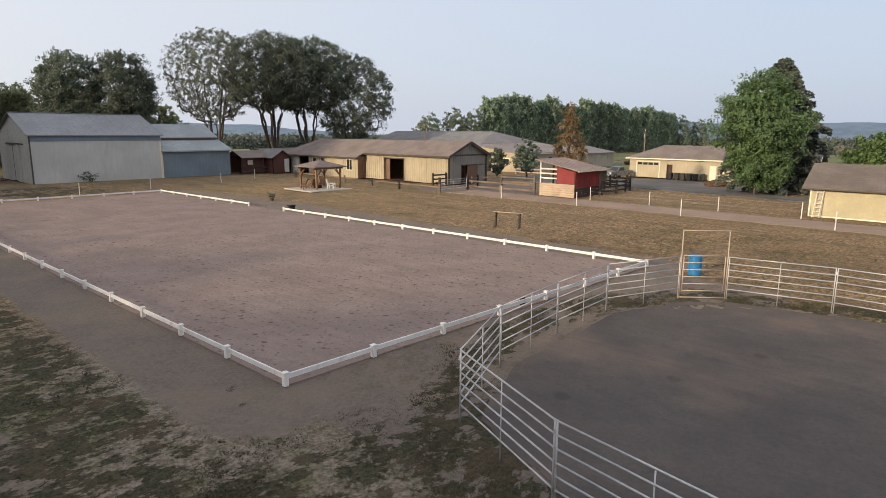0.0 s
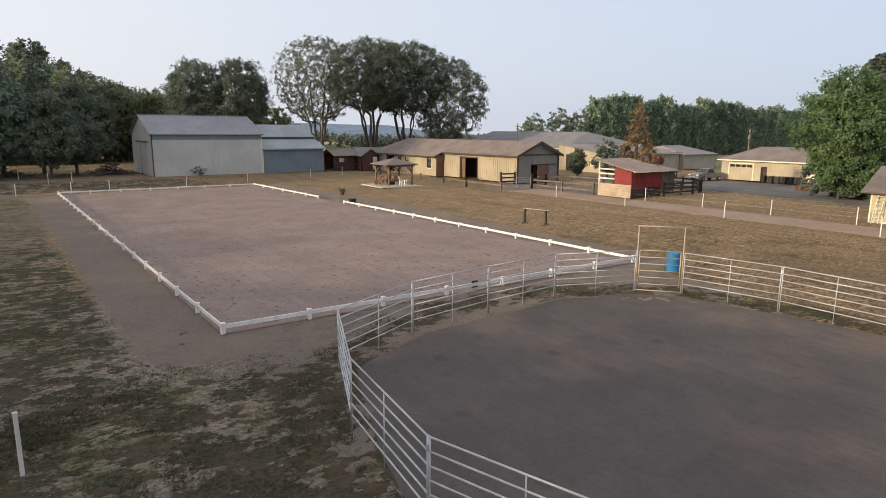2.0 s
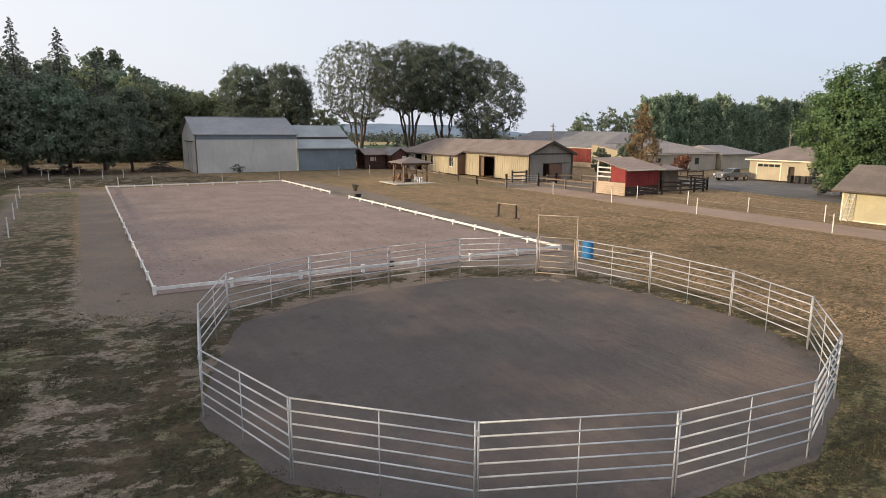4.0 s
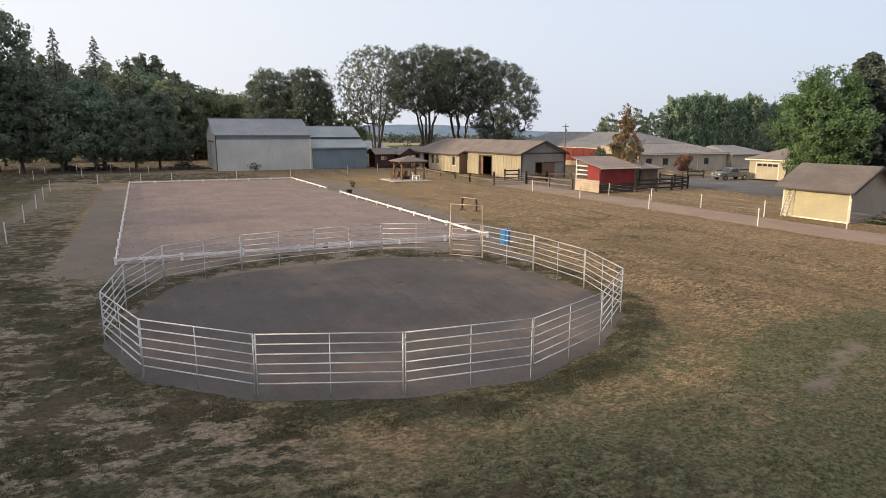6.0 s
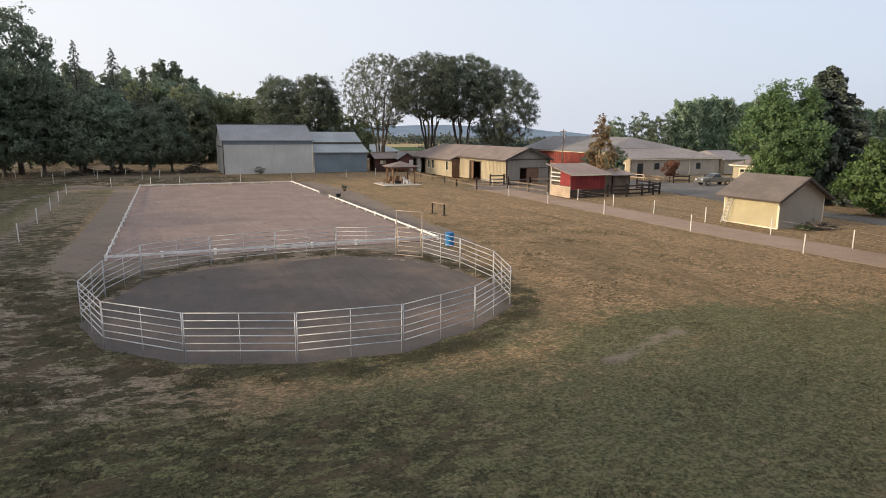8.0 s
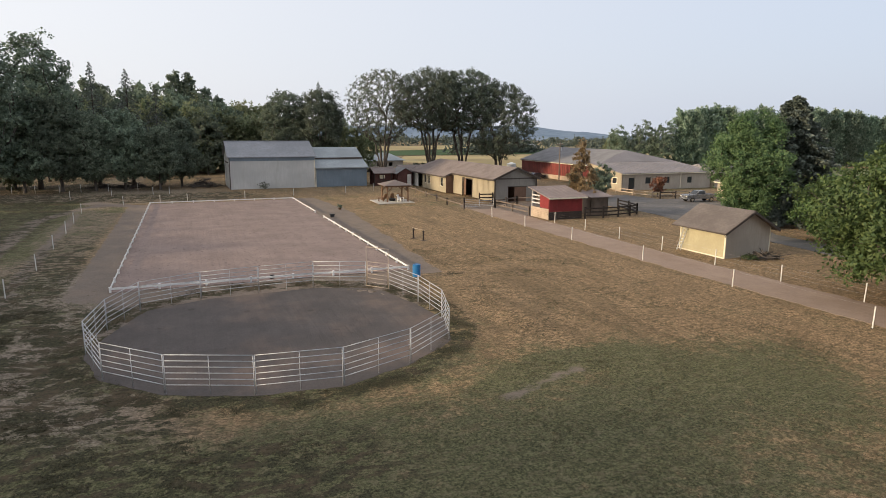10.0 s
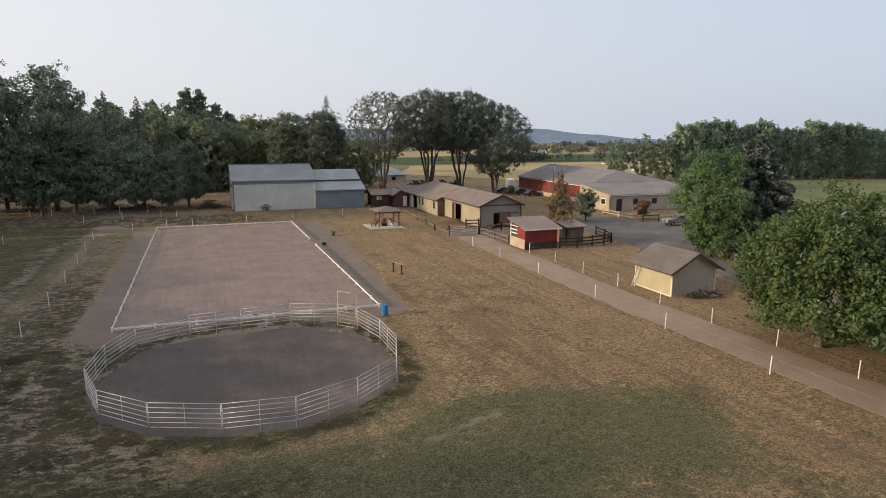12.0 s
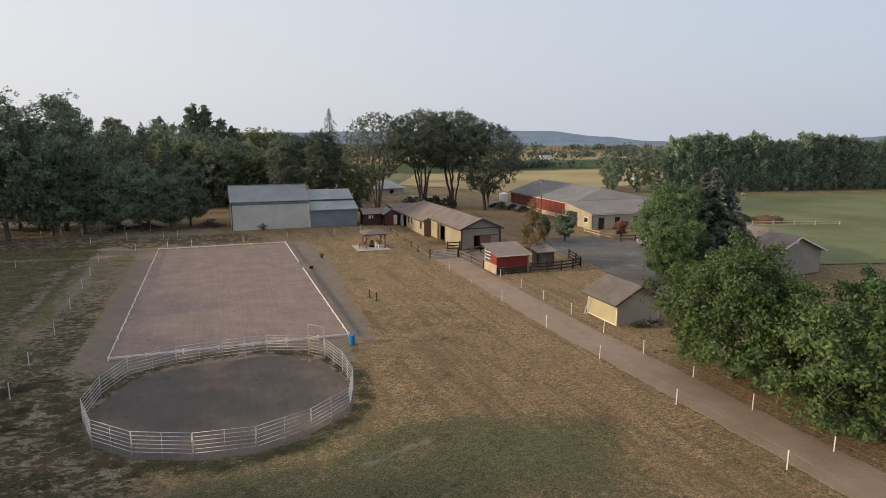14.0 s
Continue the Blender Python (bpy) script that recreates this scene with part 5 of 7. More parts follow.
def indoor_arena():
    """Large riding hall, turned a little; local y runs north along the red west wall."""
    b = thing("riding_hall", 82.0, 53.6, -0.95, "large riding hall with red boards and a grey roof", "barn", "", -0.5)
    D, W, E, R = 10.8, 18.5, 4.0, 7.1
    L = 45.0
    # red west wall of the main hall
    w = placed(part("wall", wall_bm(L - D - 3.0, E - 1.0, 0.2), M["hallred"], b, "dark red boarded wall"), 3.3, L, 1.0, -90)
    part("batten", ribs_bm(L - D - 3.0, E - 1.0, 0.8, 0.06, 0.03), M["darkred"], w)
    part("kick_wall", boxes((3.25, 3.45, D + 3.0, L, 0.0, 1.0)), M["rawwood"], b, "pale board kick wall")
    # near-black sheet in place of shade in the bay
    part("wall", boxes((3.7, 3.8, D, D + 3.0, 0, E)), M["rubber_and_shade"], b, "open bay, the shade inside a near-black sheet")
    for i in range(5):
        part("slat", boxes((3.3, 3.36, D + 0.2, D + 2.9, 2.1 + 0.36 * i, 2.22 + 0.36 * i)), M["whitepost"], b)
    part("eave_board", boxes((2.95, 3.2, D, L, E - 0.25, E - 0.02)), M["creamtrim"], b)
    # yellow west end of the south wing, under a sloping roof
    y2 = 3.3
    top = []
    bm = bmesh.new()
    pts = [(0, 0), (D, 0), (D, 4.75), (0, y2)]
    a = [bm.verts.new((0, y, z)) for y, z in pts]
    c = [bm.verts.new((0.2, y, z)) for y, z in pts]
    bm.faces.new(a)
    bm.faces.new(c[::-1])
    for i in range(4):
        bm.faces.new((a[i], c[i], c[(i + 1) % 4], a[(i + 1) % 4]))
    bmesh.ops.recalc_face_normals(bm, faces=bm.faces[:])
    part("wall", bm, M["yellow"], b, "pale yellow sided end wall")
    # no recess: flat near-black panel as the doorway's shade
    part("door", boxes((-0.04, -0.004, 5.6, 8.9, 0, 3.0)), M["rubber_and_shade"], b, "tall doorway, its inner shade a near-black panel")
    part("batten", boxes(*[(-0.03, -0.001, 0.4 + i * 0.5, 0.45 + i * 0.5, 0, 3.3 + 0.08 * i) for i in (0, 1, 6, 7, 8, 9, 18, 19, 20)]), M["yellow"], b)
    wn = part("window", boxes((-0.05, -0.004, 1.5, 2.8, 1.3, 2.3)), M["glass"], b)
    part("window_frame", boxes((-0.07, -0.004, 1.38, 1.5, 1.18, 2.42), (-0.07, -0.004, 2.8, 2.92, 1.18, 2.42), (-0.07, -0.004, 1.5, 2.8, 2.3, 2.42), (-0.07, -0.004, 1.5, 2.8, 1.18, 1.3)), M["creamtrim"], wn)
    # south wall with its windows, its shade put into the taupe
    S = 22.0
    hs = [(1.6, 3.0, 0.0, 2.4), (5.6, 6.9, 1.2, 2.4), (10.2, 11.5, 1.2, 2.4), (16.0, 17.2, 1.1, 2.3)]
    w = part("wall", wall_bm(S, y2, 0.2, hs), M["taupe"], b)
    part("batten", ribs_bm(S, y2, 0.6, 0.05, 0.03, hs), M["taupe"], w)
    for h in hs:
        part("opening_back", boxes((h[0], h[1], 0.12, 0.16, h[2], h[3])), M["glass"], b)
    part("downspout", boxes((14.2, 14.32, -0.08, -0.001, 0, y2)), M["creamtrim"], b)
    part("fascia", boxes((-0.3, S + 0.2, -0.5, -0.44, y2 - 0.24, y2 - 0.04)), M["creamtrim"], b)
    c = [(-0.3, -0.5, y2), (S + 0.2, -0.5, y2), (S + 0.2, D, 4.85), (-0.3, D, 4.85)]
    r = part("roof", slab(c, 0.12), M["mauveroof"], b, "dusty grey wing roof")
    part("seam", seams_bm(*c, 1.2), M["mauveroof"], r)
    # main roof: gable at the north, hip at the south
    xw, xe, xm, yr = 2.9, W + 3.7, W / 2 + 3.3, 15.4
    zr = R
    for k, c in enumerate(([(xw, D - 0.3, E), (xm, yr, zr), (xm, L + 0.5, zr), (xw, L + 0.5, E)], [(xw, D - 0.3, 4.87), (xe, D - 0.3, 4.87), (xm, yr, zr)], [(xe, L + 0.5, E), (xm, L + 0.5, zr), (xm, yr, zr), (xe, D - 0.3, E)])):
        part("roof", slab(c, 0.12), M["greyshingle" if k == 0 else "mauveroof"], b, "blue-grey hall roof slope")
    placed(part("wall", wall_bm(W, E, 0.2, (), [(W / 2, R - 0.2)]), M["hallred"], b), W + 3.3, L, 0, 180)
    placed(part("wall", wall_bm(L - D, E, 0.2), M["yellow"], b), W + 3.3, D, 0, 90)
    # annex to the east
    n = thing("hall_annex", 104.4, 52.6, -0.95, "long pale annex beside the riding hall", "barn", "", -0.5)
    # taupe puts shade on the south side; the side walls are yellow
    w = part("wall", wall_bm(11, 2.9, 0.2), M["taupe"], n)
    part("batten", ribs_bm(11, 2.9, 0.6, 0.05, 0.03), M["taupe"], w)
    placed(part("wall", wall_bm(12, 2.9, 0.2), M["yellow"], n), 11, 0, 0, 90)
    placed(part("wall", wall_bm(12, 2.9, 0.2), M["yellow"], n), 0, 12, 0, -90)
    pts = [(-0.3, -0.5, 2.9), (11.4, -0.5, 2.9), (11.4, 12.5, 2.9), (-0.3, 12.5, 2.9)]
    ra, rb = (1.0, 6, 4.5), (7.5, 6, 4.5)
    for c in ([pts[0], pts[1], rb, ra], [pts[1], pts[2], rb], [pts[2], pts[3], ra, rb], [pts[3], pts[0], ra]):
        part("roof", slab(c, 0.12), M["mauveroof"], n)


indoor_arena()


def far_house():
    b = thing("bungalow", 78.3, 6.2, -0.75, "grey bungalow with a low gable roof among trees", "house", "", 8)
    W, L, E, R = 11.5, 7.2, 3.3, 5.5
    g = part("wall", wall_bm(W, E, 0.2, (), [(W / 2, R)]), M["gable"], b)
    part("lap_siding", laps_bm(W, E, 0.25, 0.018, (), [(W / 2, R)]), M["gable"], g)
    placed(part("wall", wall_bm(L, E, 0.2, [(3, 4.4, 0.9, 2.1)]), M["gable"], b), 0, L, 0, -90)
    placed(part("wall", wall_bm(L, E, 0.2), M["gable"], b), W, 0, 0, 90)
    placed(part("wall", wall_bm(W, E, 0.2, (), [(W / 2, R)]), M["gable"], b), W, L, 0, 180)
    s = (R - E) / (W / 2)
    e = E - 0.6 * s + 0.1
    part("roof", slab([(-0.6, -0.6, e), (W / 2, -0.6, R + 0.1), (W / 2, L + 0.6, R + 0.1), (-0.6, L + 0.6, e)], 0.14), M["shingle"], b)
    part("roof", slab([(W + 0.6, -0.6, e), (W + 0.6, L + 0.6, e), (W / 2, L + 0.6, R + 0.1), (W / 2, -0.6, R + 0.1)], 0.14), M["shingle"], b)
    for sg in (-1, 1):
        part("barge_board", beam(bmesh.new(), (W / 2 + sg * (W / 2 + 0.6), -0.64, e - 0.1), (W / 2, -0.64, R - 0.02), 0.05, 0.22), M["whitepost"], b, "white barge board")
    part("vent", boxes((W / 2 - 0.3, W / 2 + 0.3, -0.05, -0.02, R - 1.0, R - 0.55)), M["whitepost"], b)


far_house()
wf = thing("pale_roof_house", 56.5, 138.0, gz(62, 138) - 0.6, "low house with a pale green metal roof behind trees", "house", "", 10)
part("wall", wall_bm(11, 2.6, 0.2, [(2, 3.4, 0.9, 2.0), (6, 7.4, 0.9, 2.0)]), M["taupe"], wf)
part("wall", boxes((0, 0.2, 0.2, 9, 0, 2.6), (10.8, 11, 0.2, 9, 0, 2.6), (0.2, 10.8, 8.8, 9, 0, 2.6)), M["taupe"], wf)
for c in ([(-0.6, -0.6, 2.6), (11.6, -0.6, 2.6), (8, 4.5, 4.8), (3, 4.5, 4.8)], [(11.6, -0.6, 2.6), (11.6, 9.6, 2.6), (8, 4.5, 4.8)], [(11.6, 9.6, 2.6), (-0.6, 9.6, 2.6), (3, 4.5, 4.8), (8, 4.5, 4.8)], [(-0.6, 9.6, 2.6), (-0.6, -0.6, 2.6), (3, 4.5, 4.8)]):
    part("roof", slab(c, 0.1), M["paleroof"], wf)

# ---- paddock fences and yard things ----


def board_fence(pts, label, rails=3, h=1.3, material="darkwood", group="paddock fences"):
    o = Vector((pts[0][0], pts[0][1], gz(*pts[0])))
    f = thing("board_fence", o.x, o.y, o.z, label, "fence", group)
    P3 = [Vector((x, y, gz(x, y))) - o for x, y in pts]
    for p in P3:
        part("post", boxes((p.x - 0.08, p.x + 0.08, p.y - 0.08, p.y + 0.08, p.z - 0.05, p.z + h + 0.12)), M[material], f)
    for p, q in zip(P3, P3[1:]):
        for i in range(rails):
            z = h * (i + 0.75) / rails
            d1, d2 = 0.03 * noise.noise((p.x, p.y, i)), 0.03 * noise.noise((q.x, q.y, i + 3))
            part("board", beam(bmesh.new(), p + Vector((0, 0, z + d1)), q + Vector((0, 0, z + d2)), 0.05, 0.16), M[material], f)
    return f


WHITE_LINE = [(64.5, 123.0), (66.8, 117.0), (69.0, 111.0), (71.0, 105.0)]
DARK = "dark creosoted board fence around the paddock"
board_fence([(48.8, 18.3), (51.2, 18.0), (53.6, 18.2), (55.8, 18.8), (57.7, 19.8)], DARK)
board_fence([(57.7, 19.8), (58.8, 22.8), (59.6, 26.0)], DARK)
board_fence([(44.0, 37.4), (46.0, 37.2)], "short dark board fence beside the barn corner", 3, 1.4)
board_fence([(43.7, 31.8), (46.1, 33.2), (48.5, 34.4)], "brown rail fence before the barn gable", 2, 1.1, "greywood")
board_fence([(48.5, 34.4), (51.3, 33.0), (51.6, 28.5)], "brown rail fence before the barn gable", 2, 1.1, "greywood")
board_fence([(44.0, 23.2), (44.0, 27.5), (43.7, 31.8)], "brown rail fence along the lane", 2, 1.1, "greywood")
board_fence([(79.0, 39.6), (81.6, 38.8)], "dark timber hitching rail in the yard", 2, 1.2)
board_fence([(39.1, 37.8), (39.6, 43.0), (40.1, 48.8), (40.5, 54.6), (40.8, 60.4)], "weathered low rail fence beside the barn yard", 1, 0.8, "greywood", "barn yard fence")
board_fence([(38.8, 31.4), (39.1, 37.8)], "weathered low rail fence beside the barn yard", 1, 0.8, "greywood", "barn yard fence")
board_fence([(78.7, 51.1), (78.6, 46.0), (79.0, 41.5), (83.5, 41.3), (88.0, 42.0)], "pale rail fence along the riding hall", 2, 1.0, "rawwood", "hall fence")
board_fence([(119.0, 47.5), (124.0, 46.6), (129.0, 45.5), (134.0, 44.4), (140.0, 43.2)], "weathered pale rail fence of the far paddock", 2, 1.1, "rawwood", "far paddock fence")
board_fence([(120.0, 58.0), (127.0, 57.0), (134.0, 55.5)], "weathered pale rail fence of the far paddock", 2, 1.1, "rawwood", "far paddock fence")
board_fence(WHITE_LINE, "white board fence behind the oaks", 3, 1.2, "whitepost", "white fence")


def tube_gate(a, b):
    a, b = Vector((*a, 0)), Vector((*b, 0))
    n = (b - a).length
    g = thing("field_gate", a.x, a.y, 0, "five-bar galvanised field gate, shut", "gate", "", math.degrees(math.atan2(b.y - a.y, b.x - a.x)))
    for x in (-0.12, n + 0.12):
        part("gate_post", boxes((x - 0.09, x + 0.09, -0.09, 0.09, 0, 1.5)), M["darkwood"], g)
    for i in range(5):
        part("bar", tube(bmesh.new(), (0, 0, 0.25 + 0.24 * i), (n, 0, 0.25 + 0.24 * i), 0.02, n=6), M["galv"], g)
    for x in (0.02, n / 2, n - 0.02):
        part("stile", tube(bmesh.new(), (x, 0, 0.25), (x, 0, 1.21), 0.022, n=6), M["galv"], g)


tube_gate((39.0, 31.5), (43.4, 31.7))


def jump_stand(x, y, side):
    s = thing("jump_stand", x, y, gz(x, y), "weathered timber jump stand in dry grass", "jump stand", "jump stands")
    part("upright", bevelled(boxes((-0.06, 0.06, -0.06, 0.06, 0, 1.02)), 0.008), M["darkwood"], s)
    part("foot", boxes((-0.3, 0.3, -0.04, 0.04, 0, 0.07)), M["greywood"], s)
    part("foot", boxes((-0.04, 0.04, -0.3, 0.3, 0, 0.06)), M["greywood"], s)
    part("cup", boxes((-0.1, 0.1, side * 0.06 - 0.05, side * 0.06 + 0.05, 0.86, 0.96)), M["darktrim"], s)


jump_stand(25.2, 13.3, -1)
jump_stand(25.6, 11.6, 1)
jp = thing("jump_pole", 25.15, 13.45, gz(24.9, 13.2), "thin weathered pole resting between the jump stands", "pole")
part("pole", tube(bmesh.new(), (0, 0, 1.06), (0.52, -2.05, 1.06), 0.03, n=8), M["rawwood"], jp, smooth=True)


def barrel(x, y):
    n = 20
    bm = bmesh.new()
    prof = [(0.0, 0.0), (0.27, 0.0), (0.285, 0.03), (0.285, 0.28), (0.30, 0.30), (0.30, 0.33), (0.285, 0.35), (0.285, 0.56), (0.30, 0.58), (0.30, 0.61), (0.285, 0.63), (0.285, 0.86), (0.26, 0.89), (0.24, 0.875), (0.0, 0.875)]
    rings = []
    for r, z in prof:
        rings.append([bm.verts.new((max(r, 0.001) * math.cos(2 * math.pi * i / n), max(r, 0.001) * math.sin(2 * math.pi * i / n), z)) for i in range(n)])
    for a, b in zip(rings, rings[1:]):
        for i in range(n):
            bm.faces.new((a[i], a[(i + 1) % n], b[(i + 1) % n], b[i]))
    d = thing("barrel", x, y, gz(x, y), "blue plastic drum standing by the gate", "barrel")
    part("drum", bm, M["blueplastic"], d)
    part("bung", tube(bmesh.new(), (0.12, 0, 0.875), (0.12, 0, 0.9), 0.035, n=10), M["black"], d)
    part("bung", tube(bmesh.new(), (-0.12, 0, 0.875), (-0.12, 0, 0.9), 0.035, n=10), M["black"], d)


barrel(19.8, -2.35)


def pickup(x, y, z, rz, paint, label):
    t = thing("pickup_truck", x, y, z, label, "truck", "", rz)

    def profile(pts, w_low, w_top):
        zs = [p[1] for p in pts]
        lo, hi = min(zs), max(zs)
        bm = bmesh.new()
        sides = []
        for sgn in (-1, 1):
            sides.append([bm.verts.new((px, sgn * (w_low + (w_top - w_low) * (pz - lo) / (hi - lo)), pz)) for px, pz in pts])
        n = len(pts)
        bm.faces.new(sides[0])
        bm.faces.new(sides[1][::-1])
        for i in range(n):
            bm.faces.new((sides[0][i], sides[1][i], sides[1][(i + 1) % n], sides[0][(i + 1) % n]))
        bmesh.ops.recalc_face_normals(bm, faces=bm.faces[:])
        bmesh.ops.bevel(bm, geom=bm.edges[:], offset=0.03, segments=2, affect="EDGES")
        return bm

    part("body", profile([(-2.75, 0.5), (2.7, 0.5), (2.75, 0.95), (2.6, 1.1), (1.15, 1.17), (-2.75, 1.17)], 0.95, 0.93), M[paint], t)
    part("cab", profile([(-0.75, 1.15), (1.2, 1.15), (0.45, 1.78), (-0.6, 1.8)], 0.9, 0.74), M[paint], t)
    part("windscreen", slab([(1.12, -0.72, 1.26), (1.12, 0.72, 1.26), (0.56, 0.64, 1.74), (0.56, -0.64, 1.74)], 0.02), M["glass"], t)
    for s in (-1, 1):
        part("side_window", slab([(-0.55, s * 0.885, 1.25), (0.95, s * 0.885, 1.25), (0.42, s * 0.775, 1.7), (-0.5, s * 0.775, 1.7)], 0.02), M["glass"], t)
        part("headlight", boxes((2.66, 2.79, s * 0.72 - 0.16, s * 0.72 + 0.16, 0.82, 1.02)), M["lamp"], t)
        part("mirror", boxes((0.85, 0.98, s * 1.05 - 0.1, s * 1.05 + 0.1, 1.25, 1.45)), M["black"], t)
        for wx in (1.75, -1.75):
            wh = part("wheel", tube(bmesh.new(), (wx, s * 0.72, 0.38), (wx, s * 0.98, 0.38), 0.38, n=20), M["rubber_and_shade"], t)
            part("rim", tube(bmesh.new(), (wx, s * 0.975, 0.38), (wx, s * 0.99, 0.38), 0.23, n=14), M["chrome"], wh)
    part("bed", boxes((-2.65, -0.85, -0.78, 0.78, 1.165, 1.172)), M["black"], t, "dark bed liner")
    part("grille", boxes((2.7, 2.785, -0.5, 0.5, 0.75, 1.0)), M["chrome"], t)
    part("bumper", bevelled(boxes((2.65, 2.9, -0.95, 0.95, 0.45, 0.68)), 0.03), M["chrome"], t)
    part("bumper", bevelled(boxes((-2.9, -2.7, -0.95, 0.95, 0.5, 0.7)), 0.03), M["chrome"], t)


pickup(81.8, 33.9, gz(81.8, 33.9) + 0.05, 172, "carpaint", "silver-grey pickup truck parked on the yard")


def sedan(x, y, z, rz, label):
    t = thing("parked_car", x, y, z, label, "car", "parked cars", rz)
    bm = bmesh.new()
    pts = [(-2.2, 0.35), (2.2, 0.35), (2.25, 0.7), (1.2, 0.88), (0.55, 1.38), (-0.9, 1.42), (-1.7, 0.95), (-2.2, 0.9)]
    sides = []
    for s in (-1, 1):
        sides.append([bm.verts.new((px, s * (0.88 - 0.25 * max(0, pz - 0.85)), pz)) for px, pz in pts])
    bm.faces.new(sides[0])
    bm.faces.new(sides[1][::-1])
    for i in range(len(pts)):
        j = (i + 1) % len(pts)
        bm.faces.new((sides[0][i], sides[1][i], sides[1][j], sides[0][j]))
    bmesh.ops.recalc_face_normals(bm, faces=bm.faces[:])
    bmesh.ops.bevel(bm, geom=bm.edges[:], offset=0.04, segments=2, affect="EDGES")
    part("body", bm, M["darkpaint"], t)
    for s in (-1, 1):
        part("side_window", slab([(-1.2, s * 0.86, 0.95), (0.95, s * 0.86, 0.95), (0.5, s * 0.78, 1.32), (-0.85, s * 0.78, 1.34)], 0.02), M["glass"], t)
        for wx in (1.35, -1.35):
            part("wheel", tube(bmesh.new(), (wx, s * 0.65, 0.32), (wx, s * 0.9, 0.32), 0.32, n=16), M["rubber_and_shade"], t)


for i, (x, y, r) in enumerate(((82.8, 92.0, 10), (82.9, 86.5, 12), (80.6, 97.5, 5))):
    sedan(x, y, gz(x, y), r, "dark parked car beside the red wall")


def wheelie_bin(x, y, rz, lab="dark wheeled bin before the garage"):
    b = thing("wheelie_bin", x, y, gz(x, y) + 0.05, lab, "bin", "wheeled bins", rz)
    bm = bmesh.new()
    lo = [bm.verts.new((sx * 0.24, sy * 0.26, 0.06)) for sx, sy in ((-1, -1), (1, -1), (1, 1), (-1, 1))]
    hi = [bm.verts.new((sx * 0.3, sy * 0.34, 1.0)) for sx, sy in ((-1, -1), (1, -1), (1, 1), (-1, 1))]
    bm.faces.new(lo[::-1])
    bm.faces.new(hi)
    for i in range(4):
        bm.faces.new((lo[i], lo[(i + 1) % 4], hi[(i + 1) % 4], hi[i]))
    part("tub", bm, M["black"], b)
    part("lid", slab([(-0.33, -0.37, 1.06), (0.33, -0.37, 1.06), (0.33, 0.37, 1.1), (-0.33, 0.37, 1.1)], 0.07), M["black"], b)
    for s in (-1, 1):
        part("wheel", tube(bmesh.new(), (s * 0.22, 0.3, 0.1), (s * 0.3, 0.3, 0.1), 0.1, n=10), M["rubber_and_shade"], b)


for i in range(6):
    wheelie_bin(84.5 + 0.2 * (i % 2), 26.6 - 0.95 * i, 85 + 7 * (i % 3))


def heap(name, x, y, r, h, material, label, category, seed, z=None):
    bm = bmesh.new()
    bmesh.ops.create_icosphere(bm, subdivisions=4, radius=1.0)
    for v in bm.verts:
        n = 1 + 0.28 * noise.noise(v.co * 1.6 + Vector((seed, 0, 0))) + 0.12 * noise.noise(v.co * 5 + Vector((seed, 3, 0)))
        v.co = Vector((v.co.x * r * n, v.co.y * r * 0.75 * n, max(-0.05, v.co.z) * h * n))
    ob = lone(name, bm, M[material], label, category)
    ob.matrix_world = pose(x, y, gz(x, y) if z is None else z, 0, 0, 20 * seed)
    return ob


heap("dirt_pile", 76.5, 16.8, 2.0, 0.85, "soil", "loose brown dirt pile on the yard", "dirt pile", 1.3)
heap("dirt_pile", 128.0, 52.0, 5.0, 1.6, "soil", "reddish soil heap by the far paddock", "dirt pile", 2.1)


def power_pole(x, y, h, label):
    p = thing("power_pole", x, y, gz(x, y), label, "utility pole", "utility poles", 25)
    part("pole", tube(bmesh.new(), (0, 0, 0), (0, 0, h), 0.16, 0.1, 10), M["greywood"], p)
    ca = part("crossarm", boxes((-1.3, 1.3, -0.06, 0.06, h - 0.65, h - 0.5)), M["greywood"], p)
    for i in range(4):
        part("insulator", tube(bmesh.new(), (-1.15 + i * 0.76, 0, h - 0.5), (-1.15 + i * 0.76, 0, h - 0.3), 0.05, 0.03, 8), M["tin"], ca)
    part("transformer", tube(bmesh.new(), (0.3, 0, h - 1.9), (0.3, 0, h - 1.1), 0.2, n=10), M["galv"], p)


power_pole(83.4, 77.5, 8.7, "weathered wooden power pole with a crossarm")
power_pole(112.0, 44.0, 8.0, "weathered wooden power pole with a crossarm")
wt_tank = thing("water_tank", 90.0, 112.0, gz(90, 112), "white upright water tank by the red barn", "tank")
part("tank", tube(bmesh.new(), (0, 0, 0), (0, 0, 2.4), 1.3, n=20), M["tin"], wt_tank)
part("dome", tube(bmesh.new(), (0, 0, 2.4), (0, 0, 2.8), 1.3, 0.3, 20), M["tin"], wt_tank)

pl = thing("planter", 24.0, 39.4, gz(24, 39.4), "leafy green plant in a low pot", "planter")
part("pot", tube(bmesh.new(), (0, 0, 0), (0, 0, 0.24), 0.17, 0.22, 14), M["soil"], pl)
pl2 = thing("mounting_block", 21.3, 32.0, gz(21, 32), "small dark mounting block by the arena gap", "mounting block")
part("top_step", bevelled(boxes((-0.3, 0.3, -0.25, 0.25, 0.3, 0.4)), 0.01), M["black"], pl2)
part("base", bevelled(boxes((-0.24, 0.24, -0.2, 0.2, 0.0, 0.3)), 0.01), M["black"], pl2)

